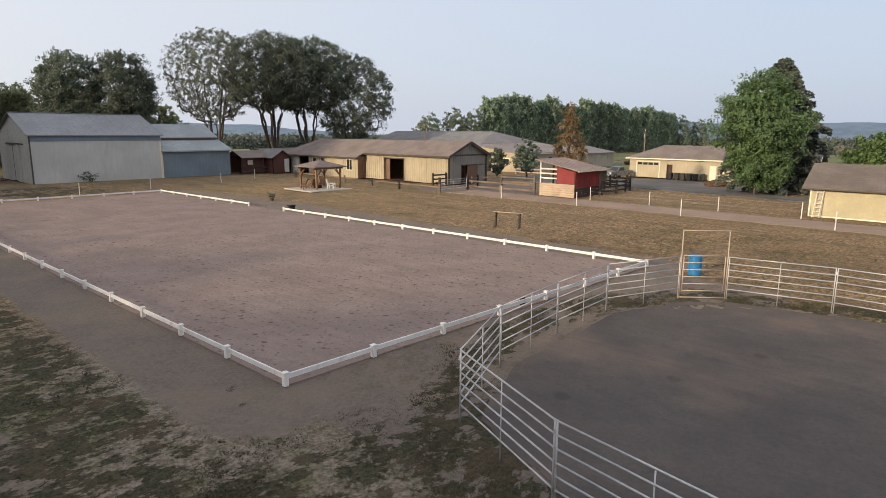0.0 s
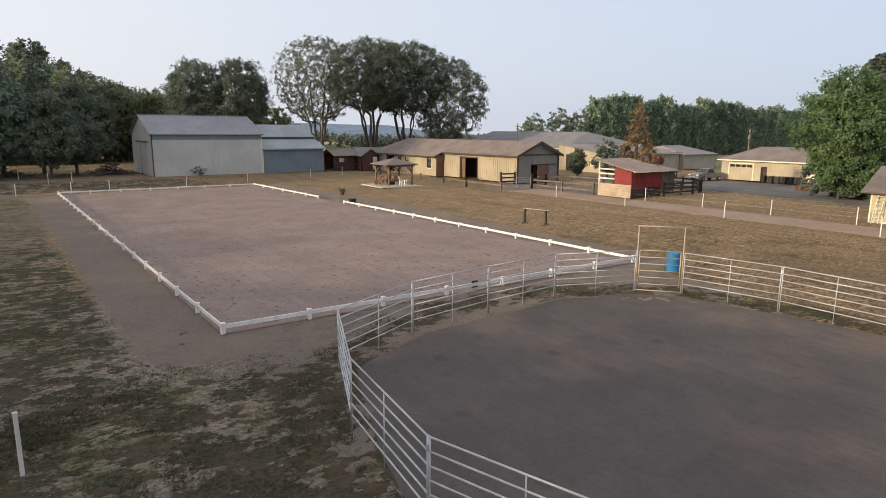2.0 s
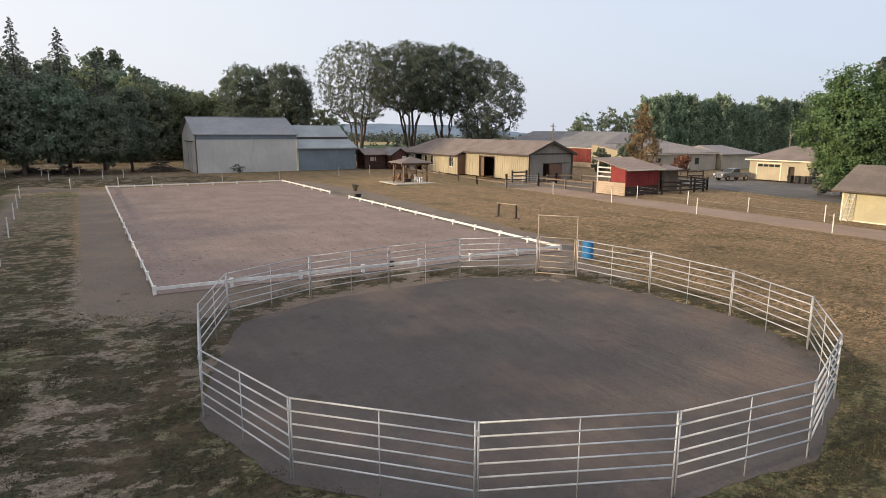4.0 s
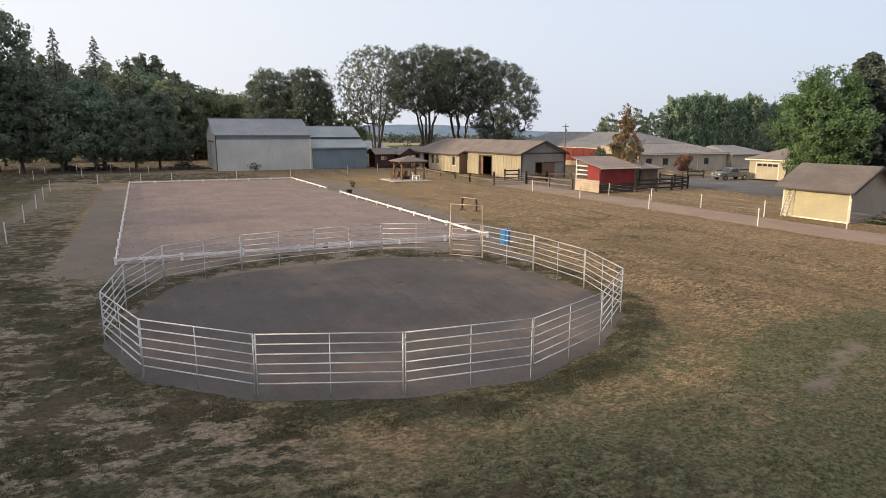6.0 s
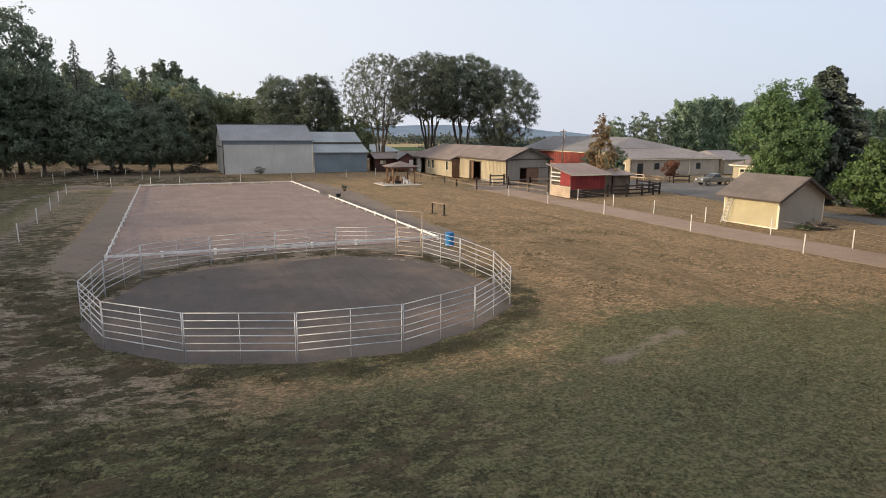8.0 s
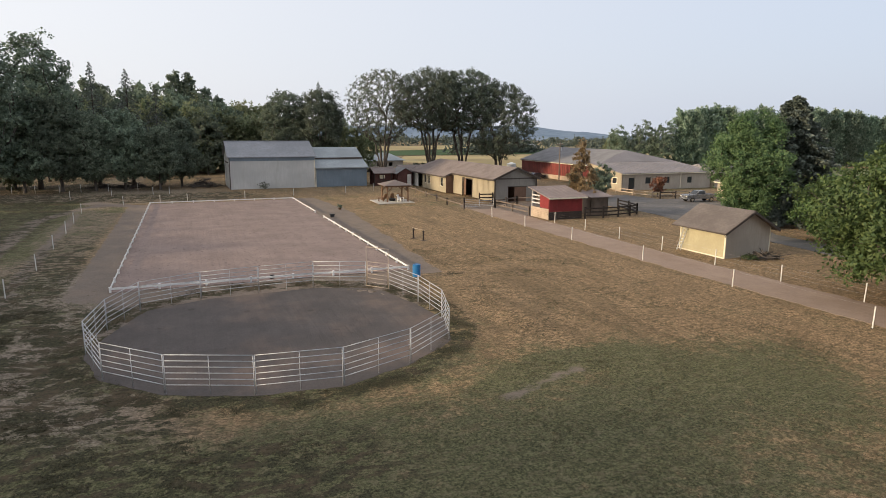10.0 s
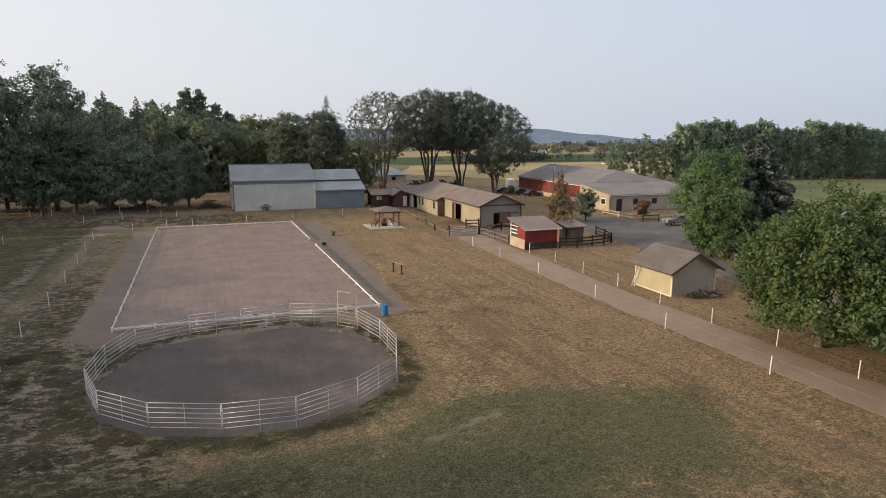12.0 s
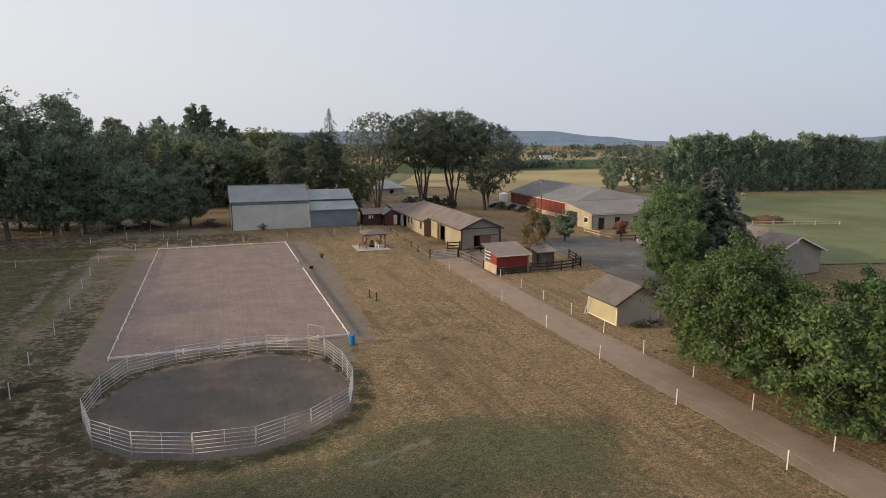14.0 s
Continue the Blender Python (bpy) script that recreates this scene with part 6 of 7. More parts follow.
# ---- trees and plants ----


def leaf_mesh(name, centers, sizes, material, rng, axes=None, aspect=1.0, face=None):
    """Many small creased leaf sprays; they lean along the axes and turn their faces outward."""
    n = len(centers)
    a = rng.normal(size=(n, 3))
    if axes is not None:
        a = a * 0.6 + axes
    a /= np.linalg.norm(a, axis=1)[:, None] + 1e-9
    w = rng.normal(size=(n, 3)) * (1.0 if face is None else 0.55)
    if face is not None:
        w = w + face
    b = np.cross(a, w)
    b /= np.linalg.norm(b, axis=1)[:, None] + 1e-9
    nrm = np.cross(b, a)
    s = sizes[:, None]
    c = np.asarray(centers)
    v = np.empty((n, 4, 3), dtype=np.float32)
    v[:, 0] = c - a * s * 0.7 * aspect
    v[:, 1] = c + b * s * 0.5 + nrm * s * 0.18
    v[:, 2] = c + a * s * 0.7 * aspect
    v[:, 3] = c - b * s * 0.5 + nrm * s * 0.18
    me = bpy.data.meshes.new(name)
    me.vertices.add(n * 4)
    me.vertices.foreach_set("co", v.ravel())
    me.loops.add(n * 4)
    me.polygons.add(n)
    me.loops.foreach_set("vertex_index", np.arange(n * 4, dtype=np.int32))
    me.polygons.foreach_set("loop_start", np.arange(0, n * 4, 4, dtype=np.int32))
    me.polygons.foreach_set("loop_total", np.full(n, 4, dtype=np.int32))
    me.update(calc_edges=True)
    me.materials.append(material)
    return me


def limb(bm, pts, radii, n=6):
    """A bent tapering limb through the points."""
    rings = []
    m = len(pts)
    for i, p in enumerate(pts):
        w = (pts[min(m - 1, i + 1)] - pts[max(0, i - 1)]).normalized()
        u = w.orthogonal().normalized()
        v = w.cross(u)
        r = radii[i] if len(radii) == m else radii[0] + (radii[1] - radii[0]) * i / (m - 1)
        rings.append([bm.verts.new(p + r * (math.cos(2 * math.pi * k / n) * u + math.sin(2 * math.pi * k / n) * v)) for k in range(n)])
    for a, b in zip(rings, rings[1:]):
        for k in range(n):
            bm.faces.new((a[k], a[(k + 1) % n], b[(k + 1) % n], b[k]))
    bm.faces.new(rings[-1])


def broadleaf(seed, h, r, leaf, tips, leaves, size, bark="bark", stems=1, low=0.3, wide=0.6, clump=0.9, lump=0.2, fill=0.4, girth=1.0, reach=0.6, lean=0.4, up=0.0, aspect=1.0, flat=0.65, peak=2.2):
    """A broad tree: stems that branch towards many twig ends inside a lumpy dome, leaves in clumps at the twig ends."""
    rng = np.random.default_rng(seed)
    off = seed * 1.37
    zl, zc = low * h, wide * h
    ends = []
    while len(ends) < tips:
        z = rng.uniform(zl, h)
        if z > zc:
            f = max(0.0, 1 - ((z - zc) / (h - zc)) ** peak) ** (0.5 if peak > 1 else 1.0)
        else:
            f = max(0.0, 1 - ((zc - z) / (zc - zl)) ** 1.9) ** 0.55
        if rng.random() > f + 0.08:
            continue
        a = rng.uniform(0, 2 * math.pi)
        k = 1 + lump * 1.6 * noise.noise((math.cos(a) * 1.3 + off, math.sin(a) * 1.3, z / h * 4.0))
        d = r * f * k * rng.random() ** fill
        ends.append((math.cos(a) * d, math.sin(a) * d, zl + (z - zl) * (1 + 0.5 * lump * noise.noise((off, math.cos(a) * 1.5, math.sin(a) * 1.5))) - clump * 0.4))
    ends = np.array(ends)
    ends = ends[np.argsort(np.linalg.norm(ends - np.array([0, 0, zl * 0.8]), axis=1))]
    nodes, par = [], []
    for k in range(stems):
        ang = 2 * math.pi * (k + rng.uniform(-0.25, 0.25)) / stems
        sp = 0.0 if stems == 1 else rng.uniform(0.25, 0.7)
        ln = (0.05 if stems == 1 else lean * rng.uniform(0.6, 1.2)) * r
        m = max(4, int(reach * h / (0.06 * h)))
        for i in range(m + 1):
            t = i / m
            w = sp + (ln - sp * 0.5) * t ** 1.4
            nodes.append((math.cos(ang) * w + rng.normal() * 0.012 * h * t * (i > 0), math.sin(ang) * w + rng.normal() * 0.012 * h * t * (i > 0), -0.25 + (reach * h + 0.25) * t))
            par.append(-1 if i == 0 else len(nodes) - 2)
    tip_ids = []
    arr = np.zeros((len(nodes) + tips * 12, 3))
    arr[:len(nodes)] = nodes
    cnt = len(nodes)
    step = 0.05 * h
    floor_z = zl * 0.75
    for p in ends:
        q = arr[:cnt]
        dv = p - q
        d = np.linalg.norm(dv, axis=1)
        hz = np.hypot(dv[:, 0], dv[:, 1])
        cost = d + 0.9 * np.maximum(0, q[:, 2] - (p[2] - 0.3 * hz)) + 6.0 * (q[:, 2] < floor_z)
        j = int(np.argmin(cost))
        far = float(d[j])
        m = min(11, max(1, int(far / step)))
        a0 = arr[j].copy()
        for i in range(1, m + 1):
            t = i / m
            c = a0 + (p - a0) * t
            if i < m:
                c = c + rng.normal(size=3) * 0.10 * step + np.array([0, 0, 0.10 * far * math.sin(t * math.pi)])
            arr[cnt] = c
            par.append(j)
            j = cnt
            cnt += 1
        tip_ids.append(j)
    area = np.zeros(cnt)
    for i in tip_ids:
        area[i] += 1.0
    for i in range(cnt - 1, -1, -1):
        if par[i] >= 0:
            area[par[i]] += area[i]
    rad = area ** 0.45
    rad *= girth * (h * 0.016 + 0.04) / math.sqrt(stems) / max(rad[i] for i in range(cnt) if par[i] < 0)
    rad = np.maximum(rad, 0.0011 * h)
    heavy = {}
    for i in range(cnt):
        q = par[i]
        if q >= 0 and (q not in heavy or rad[i] > rad[heavy[q]]):
            heavy[q] = i
    bm = bmesh.new()
    for i in range(cnt):
        q = par[i]
        if q >= 0 and heavy[q] == i:
            continue
        chain = [i] if q < 0 else [q, i]
        while chain[-1] in heavy:
            chain.append(heavy[chain[-1]])
        rr = [float(rad[c]) for c in chain]
        if q >= 0:
            rr[0] = rr[1]
        else:
            rr[0] *= 1.35
        if len(chain) > 1:
            limb(bm, [Vector(arr[c]) for c in chain], rr, 8 if rr[0] > 0.14 else 5 if rr[0] > 0.05 else 3)
    per = max(1, leaves // tips)
    pos, face = [], []
    for p in ends:
        sub = rng.normal(size=(max(2, per // 14), 3)) * clump * 0.62 * np.array([1, 1, flat])
        q = sub[rng.integers(0, len(sub), per)] + rng.normal(size=(per, 3)) * clump * 0.27
        pos.append(q * rng.uniform(0.75, 1.25) + p)
        o = np.array([p[0] / r, p[1] / r, (p[2] - zc) / (h - zl) * 1.2 + 0.35])
        face.append(q / (np.linalg.norm(q, axis=1)[:, None] + 1e-6) * 0.7 + o[None])
    pos, face = np.concatenate(pos), np.concatenate(face)
    keep = pos[:, 2] > 0.08
    pos, face = pos[keep], face[keep]
    axes = None
    if up:
        axes = np.tile(np.array([0, 0, up]), (len(pos), 1))
        axes[:, :2] += pos[:, :2] / r * 0.5
    siz = rng.uniform(0.65, 1.35, len(pos)) * size
    return mesh_of("trunk", bm, M[bark], True), leaf_mesh("crown", pos, siz, M[leaf], rng, axes, aspect, face)


def conifer(seed, h, r, leaves, size, leaf="needle", low=0.08, droop=0.25, power=0.85, lump=0.2, dense=9):
    """A conifer: a straight stem with many drooping boughs of short sprays."""
    rng = np.random.default_rng(seed)
    bm = bmesh.new()
    limb(bm, [Vector((0, 0, -0.2)), Vector((0.05, 0, h * 0.5)), Vector((0, 0, h))], (h * 0.013 + 0.05, 0.02), 7)
    pos, siz, axs, fcs = [], [], [], []
    n = int(h * dense)
    per = leaves // n
    for i in range(n):
        z = h * (low + (0.99 - low) * ((i + rng.random()) / n))
        f = 1 - (z / h - low) / (1 - low)
        ang = i * 2.39996 + rng.normal() * 0.3
        k = 1 + lump * 1.8 * noise.noise((math.cos(ang) * 1.2 + seed, math.sin(ang) * 1.2, z * 0.35))
        ln = r * (f ** power) * k * rng.uniform(0.7, 1.08) + 0.2
        if f > 0.93:
            ln *= 0.75
        e = Vector((math.cos(ang) * ln, math.sin(ang) * ln, z - droop * ln + 0.1 * ln * (1 - f)))
        s = Vector((0, 0, z))
        limb(bm, [s, s.lerp(e, 0.6) + Vector((0, 0, 0.10 * ln)), e], (0.02 + 0.008 * ln, 0.01), 3)
        m = max(5, int(per * (0.12 + 1.5 * ln / r)))
        t = rng.random(m) ** 0.6
        w = (0.26 * ln * (1.05 - t) + 0.12)[:, None]
        out = np.array([math.cos(ang), math.sin(ang), -0.25])
        side = np.array([-math.sin(ang), math.cos(ang), 0])
        sd = rng.uniform(-1, 1, (m, 1))
        q = np.array(s)[None] + (np.array(e - s)[None]) * t[:, None] + side * sd * w
        q[:, 2] += 0.10 * ln * np.sin(t * math.pi) - rng.random(m) * (0.10 * ln + 0.25)
        pos.append(q)
        axs.append(out[None] + side * sd * 0.8)
        fcs.append(np.tile(np.array([math.cos(ang) * 0.5, math.sin(ang) * 0.5, 0.9]), (m, 1)))
        siz.append(rng.uniform(0.7, 1.3, m) * size)
    return mesh_of("trunk", bm, M["bark"], True), leaf_mesh("crown", np.concatenate(pos), np.concatenate(siz), M[leaf], rng, np.concatenate(axs), 1.25, np.concatenate(fcs))


def poplar(seed, h, r, leaves, size):
    """A row poplar: upswept boughs down to the ground under a blunt top."""
    rng = np.random.default_rng(seed)
    bm = bmesh.new()
    limb(bm, [Vector((0, 0, -0.2)), Vector((0.1, 0, h * 0.5)), Vector((0, 0, h * 0.94))], (0.26, 0.03), 6)
    pos, siz, axs, fcs = [], [], [], []
    n = 90
    per = leaves // n
    for i in range(n):
        z = h * 0.88 * ((i + 0.5) / n)
        f = min(1.0, 0.75 + 1.5 * z / h) * min(1.0, 2.6 * (1 - z / h) + 0.22)
        ln = r * f * rng.uniform(0.6, 1.15)
        ang = i * 2.39996 + rng.normal() * 0.3
        s = Vector((0, 0, z))
        e = Vector((math.cos(ang) * ln, math.sin(ang) * ln, z + 0.10 * h * rng.uniform(0.5, 1.25)))
        limb(bm, [s, s.lerp(e, 0.5) - Vector((0, 0, 0.1)), e], (0.05, 0.012), 3)
        t = 0.2 + 0.85 * rng.random(per)
        q = np.array(s)[None] + np.array(e - s)[None] * t[:, None] + rng.normal(size=(per, 3)) * np.array([0.36, 0.36, 0.55]) * (0.5 + 0.25 * ln)
        q[:, 2] = np.maximum(q[:, 2], 0.2)
        pos.append(q)
        axs.append(np.tile(np.array([math.cos(ang) * 0.4, math.sin(ang) * 0.4, 0.9]), (per, 1)))
        fcs.append(np.tile(np.array([math.cos(ang), math.sin(ang), 0.4]), (per, 1)))
        siz.append(rng.uniform(0.7, 1.3, per) * size)
    return mesh_of("trunk", bm, M["palebark"], True), leaf_mesh("crown", np.concatenate(pos), np.concatenate(siz), M["leaf_poplar"], rng, np.concatenate(axs), 1.5, np.concatenate(fcs))


def plant_tree(name, meshes, x, y, rz, label, category="tree", group="", scale=1.0, z=None):
    ob = thing(name, x, y, gz(x, y) if z is None else z, label, category, group)
    ob.matrix_world = pose(x, y, gz(x, y) if z is None else z, 0, 0, rz) @ Matrix.Diagonal((scale, scale, scale, 1))
    for nm, me in zip(("trunk", "crown"), meshes):
        part(nm, me, None, ob)
    return ob


# oaks behind the barn
OAKS = "oaks behind the barn"
plant_tree("oak_tree", broadleaf(11, 23.8, 8.3, "leaf_pale", 900, 34000, 0.15, "bark", 7, 0.32, 0.64, 0.55, 0.06, 0.36, 1.5, 0.66, 0.5), 46.9, 94.5, 0, "tall sparse grey-green oak with many slender stems", "tree", OAKS)
plant_tree("oak_tree", broadleaf(12, 24.6, 9.6, "leaf_oak", 700, 56000, 0.17, "bark", 6, 0.42, 0.68, 0.72, 0.07, 0.36, 1.5, 0.64, 0.42), 59.0, 95.0, 40, "tall dark oak with several leaning stems", "tree", OAKS)
plant_tree("oak_tree", broadleaf(13, 25.0, 9.8, "leaf_oak", 700, 56000, 0.17, "bark", 5, 0.42, 0.68, 0.72, 0.07, 0.36, 1.5, 0.64, 0.42), 67.6, 95.5, 80, "tall dark oak with several leaning stems", "tree", OAKS)
plant_tree("oak_tree", broadleaf(14, 22.6, 8.8, "leaf_oak", 560, 46000, 0.17, "bark", 4, 0.22, 0.58, 0.75, 0.12, 0.38, 1.3, 0.62, 0.34), 74.6, 90.5, 10, "dense dark oak with branches hanging low", "tree", OAKS)
# pair behind the machine barn
PAIR = broadleaf(21, 18.8, 5.5, "leaf_oak", 400, 34000, 0.19, "bark", 1, 0.27, 0.64, 0.72, 0.12, 0.38, 1.1, 0.62)
plant_tree("oak_tree", PAIR, 27.1, 104.5, 250, "rounded dark oak behind the machine barn", "tree", "oaks behind the machine barn")
plant_tree("oak_tree", PAIR, 34.2, 101.2, 130, "rounded dark oak behind the machine barn", "tree", "oaks behind the machine barn", 1.02)
# big green tree and fir by the yard
plant_tree("maple_tree", broadleaf(31, 12.7, 4.0, "leaf_green", 300, 46000, 0.15, "bark", 2, 0.10, 0.42, 0.68, 0.46, 0.32, 1.0, 0.75, 0.2, 0.0, 1.1, 0.6), 63.4, 8.4, 0, "dense green tree with billowing leaves almost to the ground")
plant_tree("fir_tree", conifer(32, 14.9, 6.6, 38000, 0.25, "needle_grey", 0.04, 0.1, 0.62, 0.2, 12), 69.8, 8.3, 0, "tall grey-green fir behind the green tree")
plant_tree("walnut_tree", broadleaf(33, 8.0, 4.6, "leaf_walnut", 140, 11000, 0.26, "bark", 1, 0.1, 0.5, 0.75, 0.25, 0.35), 63.0, -3.0, 30, "leafy green tree beyond the driveway", "tree", "", 0.82)
# walnuts along the lane
W1 = broadleaf(41, 10.4, 5.6, "leaf_walnut", 190, 46000, 0.14, "bark", 1, 0.10, 0.46, 0.74, 0.42, 0.34, 1.25, 0.6, 0.4, 0.0, 1.4, 0.5)
W2 = broadleaf(42, 9.0, 5.8, "leaf_walnut", 170, 28000, 0.165, "bark", 1, 0.12, 0.48, 0.74, 0.42, 0.34, 1.2, 0.6, 0.4, 0.0, 1.4, 0.5)
plant_tree("walnut_tree", W1, 45.7, -20.2, 0, "spreading walnut tree with leaning branches beside the lane", "tree", "lane walnuts")
plant_tree("walnut_tree", W2, 45.8, -30.0, 60, "spreading walnut tree with leaning branches beside the lane", "tree", "lane walnuts", 1.0)
plant_tree("walnut_tree", W2, 59.5, -24.0, 200, "spreading leafy walnut tree", "tree", "lane walnuts", 0.95)
plant_tree("walnut_tree", W2, 56.0, -33.0, 150, "spreading leafy walnut tree", "tree", "lane walnuts", 1.0)
# yard trees
plant_tree("autumn_tree", broadleaf(51, 9.4, 2.4, "leaf_autumn", 150, 9500, 0.135, "bark", 1, 0.10, 0.30, 0.36, 0.35, 0.35, 1.0, 0.9, 0.4, 0.0, 1.0, 0.65, 0.95), 52.4, 24.6, 0, "slender pointed tree with brownish autumn leaves")
plant_tree("small_tree", broadleaf(52, 4.4, 1.15, "leaf_oak", 70, 5000, 0.16, "bark", 1, 0.14, 0.45, 0.3), 66.2, 45.4, 0, "small grey-green yard tree with an upright crown")
plant_tree("small_tree", broadleaf(53, 4.2, 1.4, "leaf_oak", 60, 5500, 0.15, "bark", 1, 0.2, 0.55, 0.32), 68.3, 41.5, 0, "small rounded dark green yard tree", "tree", "", 1.3)
plant_tree("maple_tree", broadleaf(54, 3.7, 1.3, "leaf_red", 60, 2600, 0.15, "bark", 1, 0.25, 0.55, 0.34), 81.0, 42.5, 0, "small red-leaved maple in the yard")
# wood to the north-west
EDGE = [broadleaf(61, 14.5, 4.6, "leaf_wood", 230, 24000, 0.22, "bark", 1, 0.17, 0.38, 0.8, 0.3, 0.34, 0.9, 0.8, 0.4, 0.0, 1.2, 0.5, 1.5), broadleaf(62, 13.6, 4.4, "leaf_wood", 220, 23000, 0.22, "bark", 1, 0.18, 0.40, 0.8, 0.3, 0.34, 0.9, 0.8, 0.4, 0.0, 1.2, 0.5, 1.5)]
BRD = [broadleaf(63, 27.0, 8.2, "leaf_wood", 300, 18000, 0.33, "bark", 1, 0.17, 0.55, 1.1, 0.25, 0.34, 0.9, 0.65), broadleaf(64, 22.0, 6.6, "leaf_wood", 150, 6800, 0.48, "bark", 1, 0.08, 0.55, 1.2, 0.25, 0.32, 0.8, 0.65), broadleaf(65, 18.0, 5.4, "leaf_light", 140, 6800, 0.42, "bark", 1, 0.06, 0.5, 1.0, 0.3, 0.32, 0.8, 0.7, 0.4, 0.5, 1.2)]
COLUMN = broadleaf(69, 28.0, 2.5, "leaf_wood", 120, 8400, 0.40, "bark", 1, 0.3, 0.72, 0.8, 0.25, 0.4, 0.8, 0.8, 0.4, 0.6, 1.2, 0.65, 3.0)
COT = broadleaf(66, 33.0, 5.0, "leaf_wood", 170, 6500, 0.56, "bark", 1, 0.3, 0.6, 1.3, 0.25, 0.35, 0.8, 0.75, 0.4, 0.6, 1.2)
SPIRE = conifer(68, 22.4, 6.2, 4200, 0.2, "needle_grey", 0.42, 0.34, 1.15, 0.4, 3.6)
WOOD = "tall shaded tree of the dark wood"
rw = np.random.default_rng(70)
for x, y, s in ((-25.0, 71.0, 0.92), (-33, 77, 1.05), (-17.8, 80.5, 0.93), (-41, 70, 0.95)):
    plant_tree("broadleaf_tree", BRD[0], x, y, rw.uniform(0, 360), WOOD, "tree", "north wood", s)
for x, y, s in ((-4.6, 75.4, 1.0), (-8.9, 74.5, 0.96), (0.9, 73.5, 0.80), (-13.8, 74.7, 1.04), (4.3, 79.5, 0.84), (-19.0, 74.6, 1.0)):
    plant_tree("broadleaf_tree", EDGE[int(rw.integers(0, 2))], x, y, rw.uniform(0, 360), "dark bushy tree with low branches at the edge of the wood", "tree", "north wood", s)
for x, y, s in ((-9.3, 84, 0.97), (-3.8, 84, 0.93), (0.8, 84, 0.81), (56.7, 213, 1.38)):
    plant_tree("fir_tree", SPIRE, x, y, rw.uniform(0, 360), "slender pointed conifer standing above the wood", "tree", "north wood", s)
for x, y, s in ((3, 120.5, 0.84), (-7.9, 118.2, 0.82), (10.1, 124.2, 0.78), (18.2, 127.2, 0.68), (-18.7, 118.2, 0.87), (-27, 87, 0.95), (23.7, 132.5, 0.64), (-12.3, 125.8, 0.92), (0.7, 130.2, 0.93), (10, 112, 0.7), (31, 116, 0.7), (42, 119, 0.66), (-38, 85, 1.05), (-20, 101, 0.85), (-5.2, 128, 0.95), (4.2, 125.8, 0.87), (-14.3, 131, 0.98), (7.6, 130.2, 0.88), (-1.7, 123.5, 0.92), (14.6, 129.5, 0.77)):
    plant_tree("broadleaf_tree", BRD[1], x, y, rw.uniform(0, 360), WOOD, "tree", "north wood", s)
for x, y, s in ((6.6, 116.8, 0.9), (15, 120.5, 0.81), (22, 123.5, 0.78), (-3.1, 114.5, 0.86), (-14.2, 114.5, 0.88), (1.2, 118.2, 0.97), (10.2, 119, 0.84), (18.5, 121.2, 0.74), (25.3, 125.8, 0.73), (27, 112, 0.75), (45, 113, 0.64), (23, 120, 0.76), (50, 119, 0.55), (-22, 83, 0.75), (14, 137, 0.9), (20, 140, 0.88), (26, 136, 0.8), (9, 139, 1.0), (20, 206, 1.15), (25.5, 208, 1.17), (30.5, 212, 1.19), (35.5, 214, 1.13)):
    plant_tree("broadleaf_tree", BRD[2], x, y, rw.uniform(0, 360), "lighter green tree at the edge of the wood", "tree", "north wood", s)
for x, y, s in ((3.7, 176, 1.02), (7.6, 176, 1.01)):
    plant_tree("cottonwood_tree", COLUMN, x, y, rw.uniform(0, 360), "tall columnar cottonwood above the wood", "tree", "north wood", s)
for x, y, s in ((12.6, 176, 0.74), (16.4, 178, 0.66), (-6, 166, 0.74), (-18, 158, 0.72), (-30, 152, 0.84)):
    plant_tree("cottonwood_tree", COT, x, y, rw.uniform(0, 360), "tall narrow cottonwood above the wood", "tree", "north wood", s)
# unseen trees added to the west, sized to throw shade over the ground
WEST_SHADE = broadleaf(67, 18.0, 5.6, "leaf_wood", 70, 1500, 1.25, "bark", 1, 0.1, 0.5, 1.3, 0.25, 0.35)
for i in range(15):
    y = -72 + 5.4 * i
    plant_tree("broadleaf_tree", WEST_SHADE, -46 - 4 * (i % 2) + rw.normal(), y, rw.uniform(0, 360), "unseen tall tree added to the west to shade the ground", "tree", "west boundary trees", rw.uniform(0.70, 0.82) * (1.16 if y < -20 else 1.0))
for i, k in enumerate((0.7, 0.66, 0.7, 0.62, 0.66, 0.6, 0.62, 0.58)):
    plant_tree("broadleaf_tree", WEST_SHADE, -46 - 3 * (i % 2), 8.5 + 5.2 * i, 70 * i, "unseen tall tree added to the west to shade the ground", "tree", "west boundary trees", k)
# second added row closes gaps where sun leaked through
for i in range(8):
    plant_tree("broadleaf_tree", WEST_SHADE, -57 + (i % 2), 6 + 6.0 * i, 50 * i, "unseen tall tree added to the west to shade the ground", "tree", "west boundary trees", 0.78)
# low added trees shade the strip before the wood
for x, y, k in ((-40, 57, 0.5), (-44, 64, 0.5), (-37, 50, 0.42), (-52, 70, 0.55)):
    plant_tree("broadleaf_tree", WEST_SHADE, x, y, 40 * y, "unseen low tree added to the west to shade the ground", "tree", "west boundary trees", k)
# poplar row
POP = [poplar(81, 24.6, 4.3, 5800, 0.5), poplar(82, 24.2, 4.4, 5800, 0.5), poplar(83, 25.0, 4.2, 5800, 0.5)]
